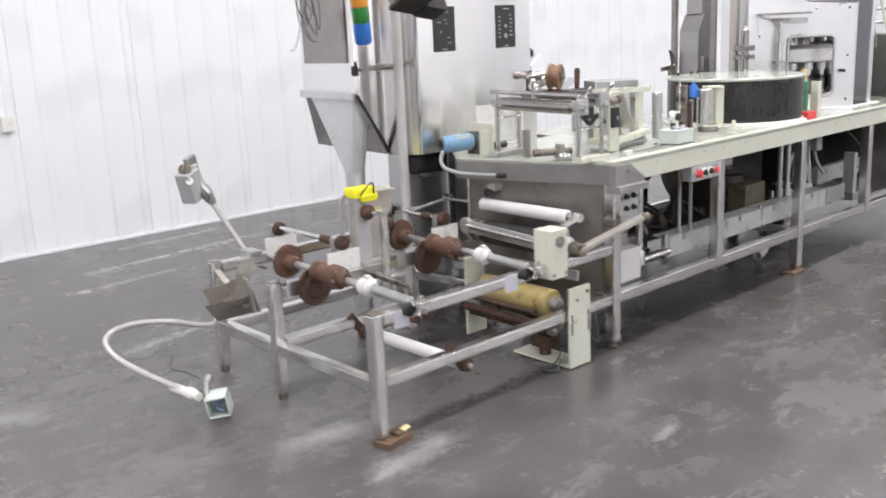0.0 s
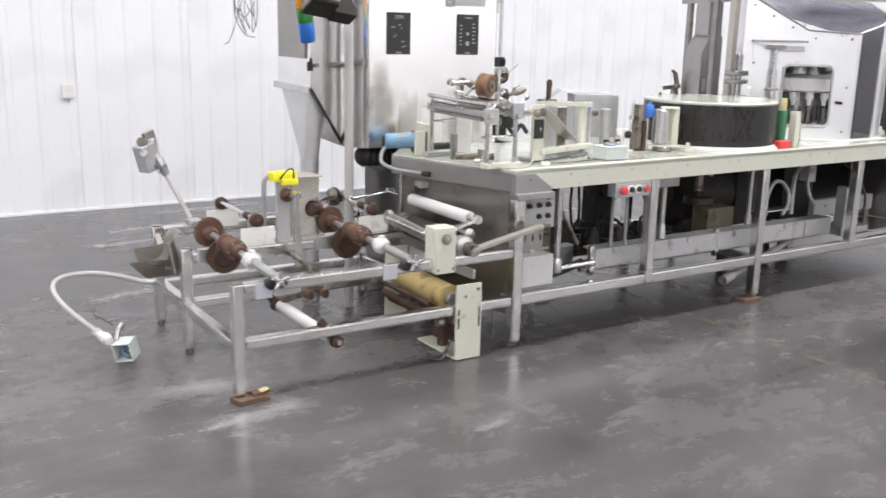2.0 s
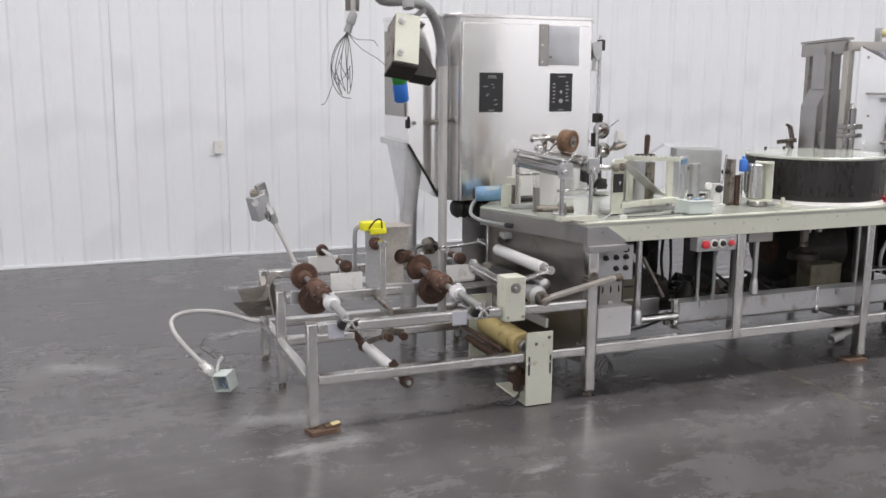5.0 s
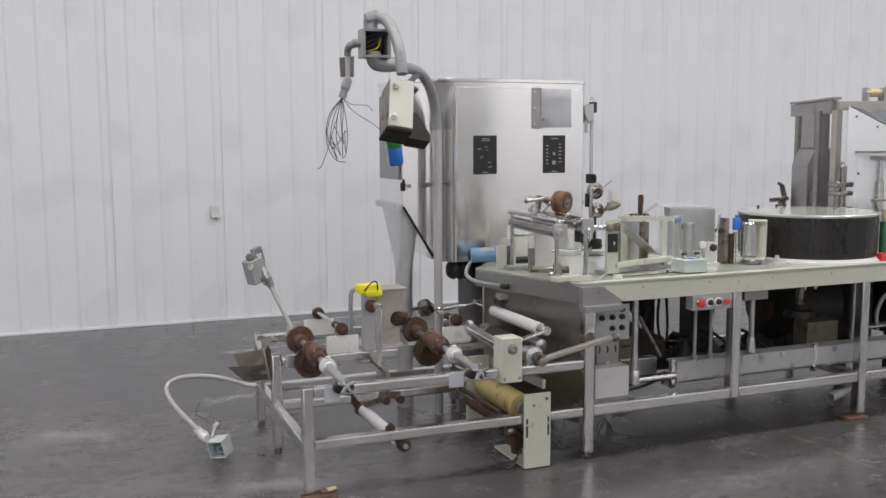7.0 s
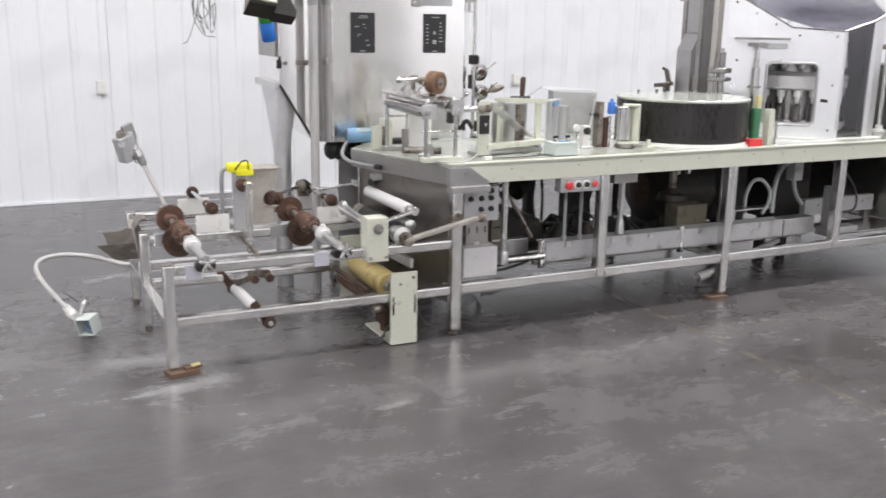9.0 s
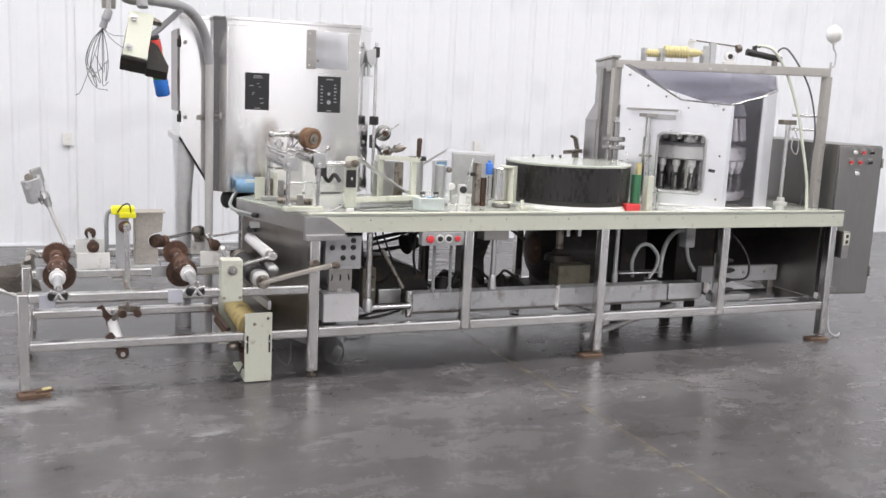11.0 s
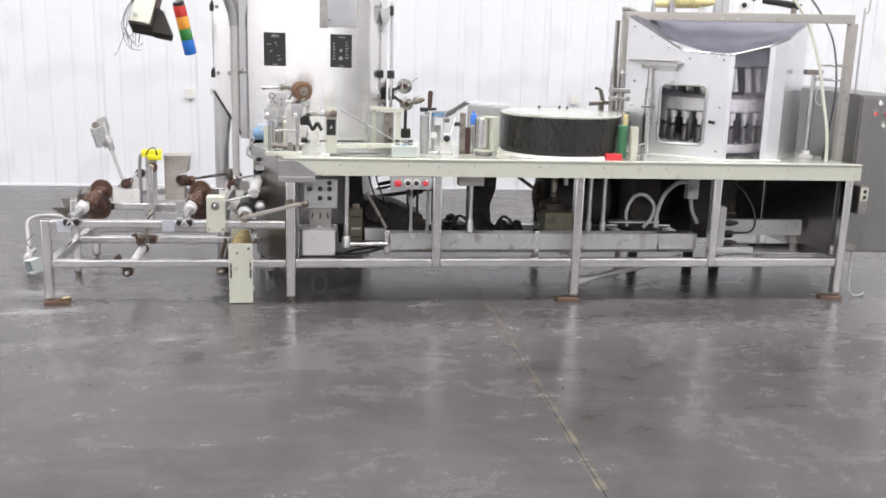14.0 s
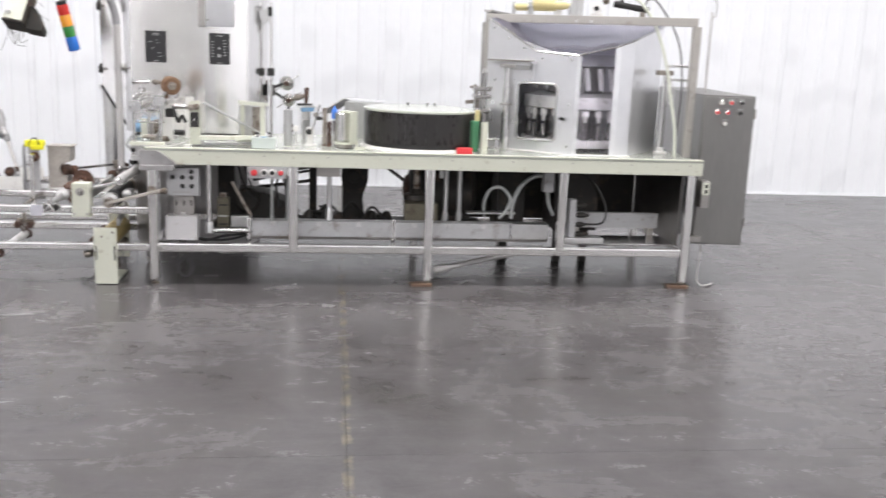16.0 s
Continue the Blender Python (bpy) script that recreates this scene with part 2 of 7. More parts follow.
def concrete():
    """Dark polished slab: cloudy tone, worn gloss, white dust scuffs and bits of yellow line paint along the joint."""
    m = bpy.data.materials.new("polished_concrete")
    m.use_nodes = True
    nt = m.node_tree
    bsdf = nt.nodes["Principled BSDF"]
    co = nt.nodes.new("ShaderNodeNewGeometry").outputs["Position"]

    def noise_of(scale, detail, rough=0.6, dist=0.0):
        n = node(nt, "ShaderNodeTexNoise", Scale=scale, Detail=detail, Roughness=rough, Distortion=dist)
        nt.links.new(co, n.inputs["Vector"])
        return n.outputs["Fac"]

    def ramp_of(fac, a, b, ca=(0, 0, 0), cb=(1, 1, 1)):
        r = nt.nodes.new("ShaderNodeValToRGB")
        r.color_ramp.elements[0].position, r.color_ramp.elements[1].position = a, b
        r.color_ramp.elements[0].color, r.color_ramp.elements[1].color = (*ca, 1), (*cb, 1)
        nt.links.new(fac, r.inputs["Fac"])
        return r.outputs["Color"]

    def math_of(op, a, b=0.0):
        n = nt.nodes.new("ShaderNodeMath")
        n.operation = op
        for i, v in enumerate((a, b)):
            if isinstance(v, (int, float)):
                n.inputs[i].default_value = v
            else:
                nt.links.new(v, n.inputs[i])
        return n.outputs[0]

    def mixed(fac, a, b):
        n = nt.nodes.new("ShaderNodeMix")
        n.data_type = "RGBA"
        for key, v in (("Factor", fac), ("A", a), ("B", b)):
            if isinstance(v, tuple):
                n.inputs[key].default_value = (*v, 1)
            else:
                nt.links.new(v, n.inputs[key])
        return n.outputs["Result"]

    cloud = noise_of(0.7, 6, 0.6, 0.8)
    mottle = noise_of(3.2, 9, 0.68, 0.7)
    grain = noise_of(60, 5, 0.7)
    stretch = nt.nodes.new("ShaderNodeMapping")
    stretch.inputs["Scale"].default_value = (1.0, 3.6, 1.0)
    stretch.inputs["Rotation"].default_value = (0, 0, 0.35)
    nt.links.new(co, stretch.inputs["Vector"])
    drag = node(nt, "ShaderNodeTexNoise", Scale=1.6, Detail=8.0, Roughness=0.66, Distortion=0.5)
    nt.links.new(stretch.outputs["Vector"], drag.inputs["Vector"])
    tone = math_of("ADD", math_of("ADD", math_of("MULTIPLY", cloud, 0.34), math_of("MULTIPLY", drag.outputs["Fac"], 0.26)), math_of("ADD", math_of("MULTIPLY", mottle, 0.28), math_of("MULTIPLY", grain, 0.12)))
    base = ramp_of(tone, 0.37, 0.64, (0.0465, 0.0431, 0.0443), (0.128, 0.119, 0.1222))
    sep = nt.nodes.new("ShaderNodeSeparateXYZ")
    nt.links.new(co, sep.inputs[0])
    X, Y = sep.outputs[0], sep.outputs[1]

    def smear(x0, y0, x1, y1, w):
        """Nearness to a line on the floor, 1 on it and 0 at the distance w."""
        lx, ly = x1 - x0, y1 - y0
        ln = lx * lx + ly * ly
        dx, dy = math_of("SUBTRACT", X, x0), math_of("SUBTRACT", Y, y0)
        n = nt.nodes.new("ShaderNodeClamp")
        nt.links.new(math_of("DIVIDE", math_of("ADD", math_of("MULTIPLY", dx, lx), math_of("MULTIPLY", dy, ly)), ln), n.inputs[0])
        s = n.outputs[0]
        ex, ey = math_of("SUBTRACT", dx, math_of("MULTIPLY", s, lx)), math_of("SUBTRACT", dy, math_of("MULTIPLY", s, ly))
        d = math_of("SQRT", math_of("ADD", math_of("MULTIPLY", ex, ex), math_of("MULTIPLY", ey, ey)))
        return math_of("MAXIMUM", math_of("SUBTRACT", 1.0, math_of("DIVIDE", d, w)), 0.0)

    near = None
    for c in ((-2.68, 1.54, -2.36, 1.38, 0.35), (-1.75, 0.25, -1.45, 0.2, 0.42), (-1.66, -0.21, -1.3, -0.15, 0.32), (-0.72, -0.8, -0.55, -0.72, 0.16), (-1.65, 1.85, -1.2, 2.15, 0.4), (-2.9, 0.25, -2.2, 0.5, 0.55),
              (-2.8, 1.4, -2.3, 1.5, 0.4), (-1.0, 3.8, 0.4, 3.95, 0.16), (-0.4, 4.42, 0.3, 4.45, 0.16), (-0.3, -1.05, 0.1, -0.9, 0.2), (-1.5, -0.85, -1.1, -0.75, 0.25), (3.1, -0.98, 3.6, -0.9, 0.2), (3.3, -0.4, 3.7, -0.35, 0.25),
              (5.2, 1.7, 6.6, 2.3, 0.9), (-3.6, -1.0, -2.6, -0.6, 0.7), (0.2, -0.68, 0.6, -0.65, 0.2)):
        s = smear(*c)
        near = s if near is None else math_of("MAXIMUM", near, s)
    wipe = nt.nodes.new("ShaderNodeMapping")
    wipe.inputs["Scale"].default_value = (1.0, 2.8, 1.0)
    wipe.inputs["Rotation"].default_value = (0, 0, -0.3)
    nt.links.new(co, wipe.inputs["Vector"])
    dusty = node(nt, "ShaderNodeTexNoise", Scale=6.5, Detail=14.0, Roughness=0.84, Distortion=0.25)
    nt.links.new(wipe.outputs["Vector"], dusty.inputs["Vector"])
    dust = dusty.outputs["Fac"]
    thin = noise_of(1.1, 3, 0.5)
    patch = math_of("ADD", math_of("MULTIPLY", near, 0.3), math_of("MULTIPLY", thin, 0.1))
    scuff = ramp_of(math_of("ADD", dust, math_of("SUBTRACT", patch, 0.185)), 0.56, 1.0)
    base = mixed(math_of("MULTIPLY", scuff, 0.46), base, (0.36, 0.355, 0.36))
    specks = ramp_of(math_of("ADD", noise_of(75, 4, 0.7), math_of("MULTIPLY", near, 0.11)), 0.71, 0.78)
    base = mixed(math_of("MULTIPLY", specks, 0.36), base, (0.42, 0.42, 0.425))
    streak = None
    for c in ((-2.66, 1.53, -2.4, 1.4, 0.2), (-1.1, 3.78, 0.3, 3.93, 0.2), (-0.6, 4.38, 0.35, 4.46, 0.18), (-1.4, 3.3, -0.7, 3.4, 0.12), (-0.75, -0.78, -0.58, -0.75, 0.07), (-1.66, -0.21, -1.32, -0.16, 0.15), (-1.74, 0.26, -1.5, 0.23, 0.16), (-1.7, 1.9, -1.2, 2.0, 0.1)):
        s = smear(*c)
        streak = s if streak is None else math_of("MAXIMUM", streak, s)
    chalk = ramp_of(math_of("ADD", noise_of(16, 8, 0.75, 1.0), math_of("SUBTRACT", math_of("MULTIPLY", streak, 0.45), 0.3)), 0.42, 0.75)
    base = mixed(math_of("MULTIPLY", chalk, 0.5), base, (0.45, 0.45, 0.455))
    wobble = math_of("MULTIPLY", math_of("SUBTRACT", noise_of(5, 3), 0.5), 0.05)
    band = math_of("LESS_THAN", math_of("ABSOLUTE", math_of("SUBTRACT", math_of("ADD", X, wobble), 1.285)), 0.02)
    chips = ramp_of(noise_of(7, 6, 0.7), 0.44, 0.62)
    base = mixed(math_of("MULTIPLY", math_of("MULTIPLY", band, chips), 0.3), base, (0.36, 0.31, 0.18))
    damp = ramp_of(noise_of(1.1, 6, 0.62, 1.2), 0.5, 0.74)
    base = mixed(math_of("MULTIPLY", damp, 0.36), base, (0.054, 0.048, 0.043))
    nt.links.new(base, bsdf.inputs["Base Color"])
    rough = nt.nodes.new("ShaderNodeMapRange")
    rough.inputs["From Min"].default_value, rough.inputs["From Max"].default_value = 0.35, 0.65
    rough.inputs["To Min"].default_value, rough.inputs["To Max"].default_value = 0.17, 0.34
    nt.links.new(tone, rough.inputs["Value"])
    nt.links.new(math_of("ADD", rough.outputs["Result"], math_of("MULTIPLY", scuff, 0.12)), bsdf.inputs["Roughness"])
    bsdf.inputs["Specular IOR Level"].default_value = 0.5
    b = node(nt, "ShaderNodeBump", Strength=0.04, Distance=0.003)
    nt.links.new(math_of("ADD", mottle, grain), b.inputs["Height"])
    nt.links.new(b.outputs["Normal"], bsdf.inputs["Normal"])
    return m


CONCRETE = concrete()
JOINT = surface("joint_filler", (0.05, 0.049, 0.049), 0.6)


def lens_material(name, color):
    m = bpy.data.materials.new(name)
    m.use_nodes = True
    b = m.node_tree.nodes["Principled BSDF"]
    b.inputs["Base Color"].default_value = (*color, 1)
    b.inputs["Roughness"].default_value = 0.18
    b.inputs["Coat Weight"].default_value = 0.5
    return m


# ---- building blocks ----
OFF = {}


def thing(name, label, category, loc, group="", kind=""):
    ob = new(name)
    ob.empty_display_size = 0.05
    ob.location = loc
    OFF[ob] = Vector(loc)
    return tagged(ob, label, category, group, kind)


def mesh_of(name, bm, material, angle=38):
    """A mesh from a bmesh, with sharp edges past the angle; all smooth where no face says otherwise."""
    me = bpy.data.meshes.new(name)
    bm.normal_update()
    bm.to_mesh(me)
    bm.free()
    me.materials.append(material)
    keep = [p.use_smooth for p in me.polygons]
    me.set_sharp_from_angle(angle=radians(angle))
    for p, k in zip(me.polygons, keep):
        p.use_smooth = k or not any(keep)
    return me


def part(name, bm, material, parent, label=""):
    """One mesh under a thing or under a part. The bmesh is in world metres."""
    off = OFF[parent]
    bmesh.ops.translate(bm, vec=-off, verts=bm.verts)
    ob = new(name, mesh_of(name, bm, material))
    ob.parent = parent
    OFF[ob] = off
    if label:
        ob["label"] = label
    return ob


def solo(name, bm, material, label, category, loc, group="", kind=""):
    """A thing of a single mesh, with its origin at loc."""
    bmesh.ops.translate(bm, vec=-Vector(loc), verts=bm.verts)
    ob = new(name, mesh_of(name, bm, material))
    ob.location = loc
    OFF[ob] = Vector(loc)
    return tagged(ob, label, category, group, kind)


def merge(*bms):
    out = bmesh.new()
    for b in bms:
        me = bpy.data.meshes.new("tmp")
        b.to_mesh(me)
        b.free()
        out.from_mesh(me)
        bpy.data.meshes.remove(me)
    return out


def flat_faces(bm, count):
    """Keep the largest faces flat and let the rounded edges between them run smooth."""
    order = sorted(bm.faces, key=lambda f: -f.calc_area())
    for i, f in enumerate(order):
        f.smooth = i >= count


def smooth_all(bm):
    for f in bm.faces:
        f.smooth = True
    return bm


def box(x0, x1, y0, y1, z0, z1, bev=0.003):
    bm = bmesh.new()
    m = Matrix.LocRotScale(((x0 + x1) / 2, (y0 + y1) / 2, (z0 + z1) / 2), None, (abs(x1 - x0), abs(y1 - y0), abs(z1 - z0)))
    bmesh.ops.create_cube(bm, size=1, matrix=m)
    bev = min(bev, abs(x1 - x0) * 0.3, abs(y1 - y0) * 0.3, abs(z1 - z0) * 0.3)
    if bev > 0:
        bmesh.ops.bevel(bm, geom=bm.edges[:], offset=bev, segments=2, affect="EDGES", profile=0.6)
    flat_faces(bm, 6)
    return bm


def frame_to(p, q):
    """A turn that takes z along p to q."""
    d = (Vector(q) - Vector(p)).normalized()
    return d.to_track_quat("Z", "Y").to_matrix().to_4x4()


def bar(p, q, w, h, bev=0.003, roll=0.0):
    """A bar of section w x h from p to q."""
    L = (Vector(q) - Vector(p)).length
    bm = box(-w / 2, w / 2, -h / 2, h / 2, 0, L, bev)
    bmesh.ops.transform(bm, matrix=Matrix.Translation(p) @ frame_to(p, q) @ Matrix.Rotation(roll, 4, "Z"), verts=bm.verts)
    return bm


def turned(p, q, profile, n=24):
    """A body of revolution about the line p to q; profile: rows of (share of the way, radius)."""
    bm = bmesh.new()
    p, q = Vector(p), Vector(q)
    m = Matrix.Translation(p) @ frame_to(p, q)
    L = (q - p).length
    rings = []
    for t, r in profile:
        rings.append([bm.verts.new(m @ Vector((r * math.cos(2 * math.pi * k / n), r * math.sin(2 * math.pi * k / n), t * L))) for k in range(n)])
    for a, b in zip(rings, rings[1:]):
        for k in range(n):
            bm.faces.new((a[k], a[(k + 1) % n], b[(k + 1) % n], b[k]))
    bm.faces.new(rings[0][::-1])
    bm.faces.new(rings[-1])
    return smooth_all(bm)


def cyl(p, q, r, n=24, bev=None):
    L = (Vector(q) - Vector(p)).length
    b = min(r * 0.12, L * 0.2) if bev is None else bev
    return turned(p, q, [(0, r - b), (b / L, r), (1 - b / L, r), (1, r - b)], n)


def pipe(p, q, r, wall=0.006, n=24):
    """A hollow tube with open ends."""
    bm = bmesh.new()
    p, q = Vector(p), Vector(q)
    m = Matrix.Translation(p) @ frame_to(p, q)
    L = (q - p).length
    rows = [(0, r), (L, r), (L, r - wall), (0, r - wall)]
    rings = [[bm.verts.new(m @ Vector((a * math.cos(2 * math.pi * k / n), a * math.sin(2 * math.pi * k / n), z))) for k in range(n)] for z, a in rows]
    for i in range(4):
        a, b = rings[i], rings[(i + 1) % 4]
        for k in range(n):
            bm.faces.new((a[k], a[(k + 1) % n], b[(k + 1) % n], b[k]))
    return smooth_all(bm)


def curve_points(points, steps=8):
    """A smooth line through the points."""
    P = [Vector(p) for p in points]
    P = [2 * P[0] - P[1]] + P + [2 * P[-1] - P[-2]]
    out = []
    for i in range(1, len(P) - 2):
        a, b, c, d = P[i - 1 : i + 3]
        for k in range(steps):
            t = k / steps
            out.append(0.5 * (2 * b + (c - a) * t + (2 * a - 5 * b + 4 * c - d) * t * t + (3 * b - a - 3 * c + d) * t ** 3))
    return out + [P[-2]]


def tube(points, r, n=10, steps=8):
    """A bent tube or cable through the points."""
    pts = curve_points(points, steps) if len(points) > 2 else [Vector(p) for p in points]
    bm = bmesh.new()
    t0 = (pts[1] - pts[0]).normalized()
    u = t0.orthogonal().normalized()
    rings = []
    for i, p in enumerate(pts):
        t = (pts[min(i + 1, len(pts) - 1)] - pts[max(i - 1, 0)]).normalized()
        u = (u - t * u.dot(t)).normalized()
        v = t.cross(u)
        rings.append([bm.verts.new(p + r * (math.cos(2 * math.pi * k / n) * u + math.sin(2 * math.pi * k / n) * v)) for k in range(n)])
    for a, b in zip(rings, rings[1:]):
        for k in range(n):
            bm.faces.new((a[k], a[(k + 1) % n], b[(k + 1) % n], b[k]))
    bm.faces.new(rings[0][::-1])
    bm.faces.new(rings[-1])
    return smooth_all(bm)


def prism(poly, lo, hi, axis="z", bev=0.0):
    """A polygon drawn out along an axis. poly gives the two other coordinates in the order x, y, z."""
    bm = bmesh.new()

    def at(a, b, c):
        return {"z": (a, b, c), "y": (a, c, b), "x": (c, a, b)}[axis]

    low = [bm.verts.new(at(a, b, lo)) for a, b in poly]
    high = [bm.verts.new(at(a, b, hi)) for a, b in poly]
    n = len(poly)
    bm.faces.new(low[::-1])
    bm.faces.new(high)
    for k in range(n):
        bm.faces.new((low[k], low[(k + 1) % n], high[(k + 1) % n], high[k]))
    bmesh.ops.recalc_face_normals(bm, faces=bm.faces)
    if bev:
        bmesh.ops.bevel(bm, geom=bm.edges[:], offset=bev, segments=2, affect="EDGES", profile=0.6)
        flat_faces(bm, n + 2)
        return bm
    return smooth_all(bm)


def plate(points, thick):
    """A flat sheet through corner points, with thickness along its normal."""
    P = [Vector(p) for p in points]
    nrm = (P[1] - P[0]).cross(P[2] - P[0]).normalized() * thick
    bm = bmesh.new()
    a = [bm.verts.new(p) for p in P]
    b = [bm.verts.new(p - nrm) for p in P]
    n = len(P)
    bm.faces.new(a)
    bm.faces.new(b[::-1])
    for k in range(n):
        bm.faces.new((a[k], b[k], b[(k + 1) % n], a[(k + 1) % n]))
    bmesh.ops.recalc_face_normals(bm, faces=bm.faces)
    return bm


def square_tube(p, q, s, bev=0.009):
    return bar(p, q, s, s, bev)


def toothed(p, q, r, teeth, depth=0.012):
    """A gear wheel about the line p to q."""
    bm = bmesh.new()
    p, q = Vector(p), Vector(q)
    m = Matrix.Translation(p) @ frame_to(p, q)
    L = (q - p).length
    ring = []
    for k in range(teeth * 4):
        a = 2 * math.pi * k / (teeth * 4)
        rr = r if k % 4 in (1, 2) else r - depth
        ring.append((rr * math.cos(a), rr * math.sin(a)))
    lo = [bm.verts.new(m @ Vector((x, y, 0))) for x, y in ring]
    hi = [bm.verts.new(m @ Vector((x, y, L))) for x, y in ring]
    bm.faces.new(lo[::-1])
    bm.faces.new(hi)
    for k in range(len(ring)):
        j = (k + 1) % len(ring)
        bm.faces.new((lo[k], lo[j], hi[j], hi[k]))
    return bm


def bolt(p, d, r=0.008, h=0.006):
    """A hexagon head at p that stands out along d."""
    d = Vector(d).normalized()
    return cyl(p, Vector(p) + d * h, r, 6, 0.001)


# ---- the hall ----
HX0, HX1, HY0, HY1, HZ = -13.0, 17.0, -15.0, 4.75, 6.2
floor = solo("floor", box(HX0 - 0.3, HX1 + 0.3, HY0 - 0.3, HY1 + 0.3, -0.3, -0.012, 0), JOINT, "dark polished concrete warehouse floor with scuffs", "floor", (0, 0, 0), kind="structure")
wall_north = solo("wall_north", box(HX0 - 0.3, HX1 + 0.3, HY1 + 0.03, HY1 + 0.3, -0.01, HZ, 0), WALL, "white ribbed sheet metal warehouse wall", "wall", (0, HY1 + 0.03, 0), kind="structure")
# South, west and east walls are unseen; their white brightens the steel's reflections.
solo("wall_south", box(HX0 - 0.3, HX1 + 0.3, HY0 - 0.3, HY0, -0.01, HZ, 0), WALL, "plain white warehouse wall", "wall", (0, HY0, 0), kind="structure")
# Added panels out of view: they put dark bands into the enclosure's reflection.
for k, (x0, x1, skin, tone) in enumerate(((0.75, 2.45, DARKWALL, "dark"), (-3.6, -1.6, MIDWALL, "mid"), (4.6, 7.3, MIDWALL, "mid"))):
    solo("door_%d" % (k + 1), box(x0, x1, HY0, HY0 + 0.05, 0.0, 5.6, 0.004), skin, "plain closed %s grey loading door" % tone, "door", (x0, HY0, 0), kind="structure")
solo("wall_west", box(HX0 - 0.3, HX0, HY0, HY1 + 0.03, -0.01, HZ, 0), WALL, "plain white warehouse wall", "wall", (HX0, 0, 0), kind="structure")
# Added panel out of view, keeps steel that faces left dark.
solo("door_4", box(HX0, HX0 + 0.05, -5.6, 3.6, 0.0, 5.6, 0.004), DARKWALL, "wide dark grey wall panel, added to darken steel reflections", "door", (HX0, -1.0, 0), kind="structure")
solo("wall_east", box(HX1, HX1 + 0.3, HY0, HY1 + 0.03, -0.01, HZ, 0), WALL, "plain white warehouse wall", "wall", (HX1, 0, 0), kind="structure")
solo("ceiling", box(HX0 - 0.3, HX1 + 0.3, HY0 - 0.3, HY1 + 0.3, HZ, HZ + 0.2, 0), CEIL, "pale warehouse ceiling", "ceiling", (0, 0, HZ), kind="structure")


def ceiling_light(x, y, share):
    ob = thing("ceiling_light", "white strip light hung below the ceiling", "ceiling light", (x, y, HZ - 0.25), "ceiling lights")
    part("housing", box(x - 2.4, x + 2.4, y - 0.13, y + 0.13, HZ - 0.25, HZ - 0.15, 0.01), FIXTURE, ob)
    for dx in (-2, 2):
        part("hanger", cyl((x + dx, y, HZ - 0.15), (x + dx, y, HZ), 0.008, 8), STEEL, ob)
    lamp = bpy.data.lights.new("strip_lamp", "AREA")
    lamp.shape, lamp.size, lamp.size_y, lamp.energy, lamp.color = "RECTANGLE", 4.7, 0.2, LAMP_WATTS * share, (1.0, 0.985, 0.97)
    o = new("strip_lamp", lamp)
    o.location = (x, y, HZ - 0.27)


for spot in LAMP_SPOTS:
    ceiling_light(*spot)

# ---- machine table ----
TZ = 0.94
SLANT = -0.34  # the left end runs back and to the left: metres of x for a metre of y


def end_x(y):
    return -0.03 + SLANT * y


table = thing("machine_table", "long stainless framed machine table with a worn cream enamel top", "machine table", (1.9, 0.6, 0))
YB = 1.22
YE = 0.78  # the slanted end stops here; behind it the top is cut back before the enclosure
top_poly = [(-0.04, -0.03), (3.86, -0.03), (3.86, YB), (0.72, YB), (0.72, 0.985), (-0.13, 0.985), (end_x(YE), YE)]
tabletop = part("tabletop", prism(top_poly, TZ - 0.014, TZ, bev=0.003), CREAMTOP, table, "worn cream enamelled steel top")
part("edge_strip", prism([(-0.04, -0.034), (3.864, -0.034), (3.864, 0.02), (-0.04, 0.02)], TZ, TZ + 0.006, bev=0.002), CREAM, tabletop)
apron = part("front_apron", prism([(-0.045, TZ - 0.015), (3.86, TZ - 0.015), (3.86, TZ - 0.105), (0.16, TZ - 0.105), (0.10, TZ - 0.09)], -0.032, -0.02, "y", 0.002), CREAM, table, "cream painted steel apron")
for k in range(9):
    x = 0.32 + 0.43 * k
    part("bolt", merge(bolt((x, -0.032, TZ - 0.035), (0, -1, 0), 0.006, 0.003)), DULL, apron)
# Same apron as the front; the shade on this end is a greyer material.
part("left_apron", plate([(-0.045, -0.03, TZ - 0.015), (end_x(YE), YE, TZ - 0.015), (end_x(YE), YE, TZ - 0.105), (-0.045, -0.03, TZ - 0.105)], 0.012), DUCT, table, "cream apron in darker grey, its shade put into the colour")
part("back_apron", box(0.72, 3.86, YB - 0.012, YB, TZ - 0.1, TZ - 0.015), CREAM, table)
part("right_apron", box(3.848, 3.86, -0.02, YB - 0.012, TZ - 0.105, TZ - 0.015), CREAM, table)
LEGX = (0.003, 0.945, 1.89, 2.845, 3.785)
for i, x in enumerate(LEGX):
    low = 0.035 if i in (0, 2, 4) else 0.23
    part("leg", square_tube((x, 0.0, low), (x, 0.0, TZ - 0.016), 0.06), STEEL, table)
    if i in (0, 2, 4):
        part("foot", merge(cyl((x, 0, 0.0 if i == 0 else 0.022), (x, 0, 0.012 if i == 0 else 0.03), 0.026, 16), cyl((x, 0, 0.008), (x, 0, 0.06), 0.01, 10)), WORN, table)
        part("leg", square_tube((x, YB - 0.05, 0.0), (x, YB - 0.05, TZ - 0.016), 0.06), STEEL, table)
for a, b in zip(LEGX, LEGX[1:]):
    part("lower_rail", bar((a + 0.03, 0, 0.259), (b - 0.03, 0, 0.259), 0.06, 0.05, 0.009, math.pi / 2), STEEL, table)
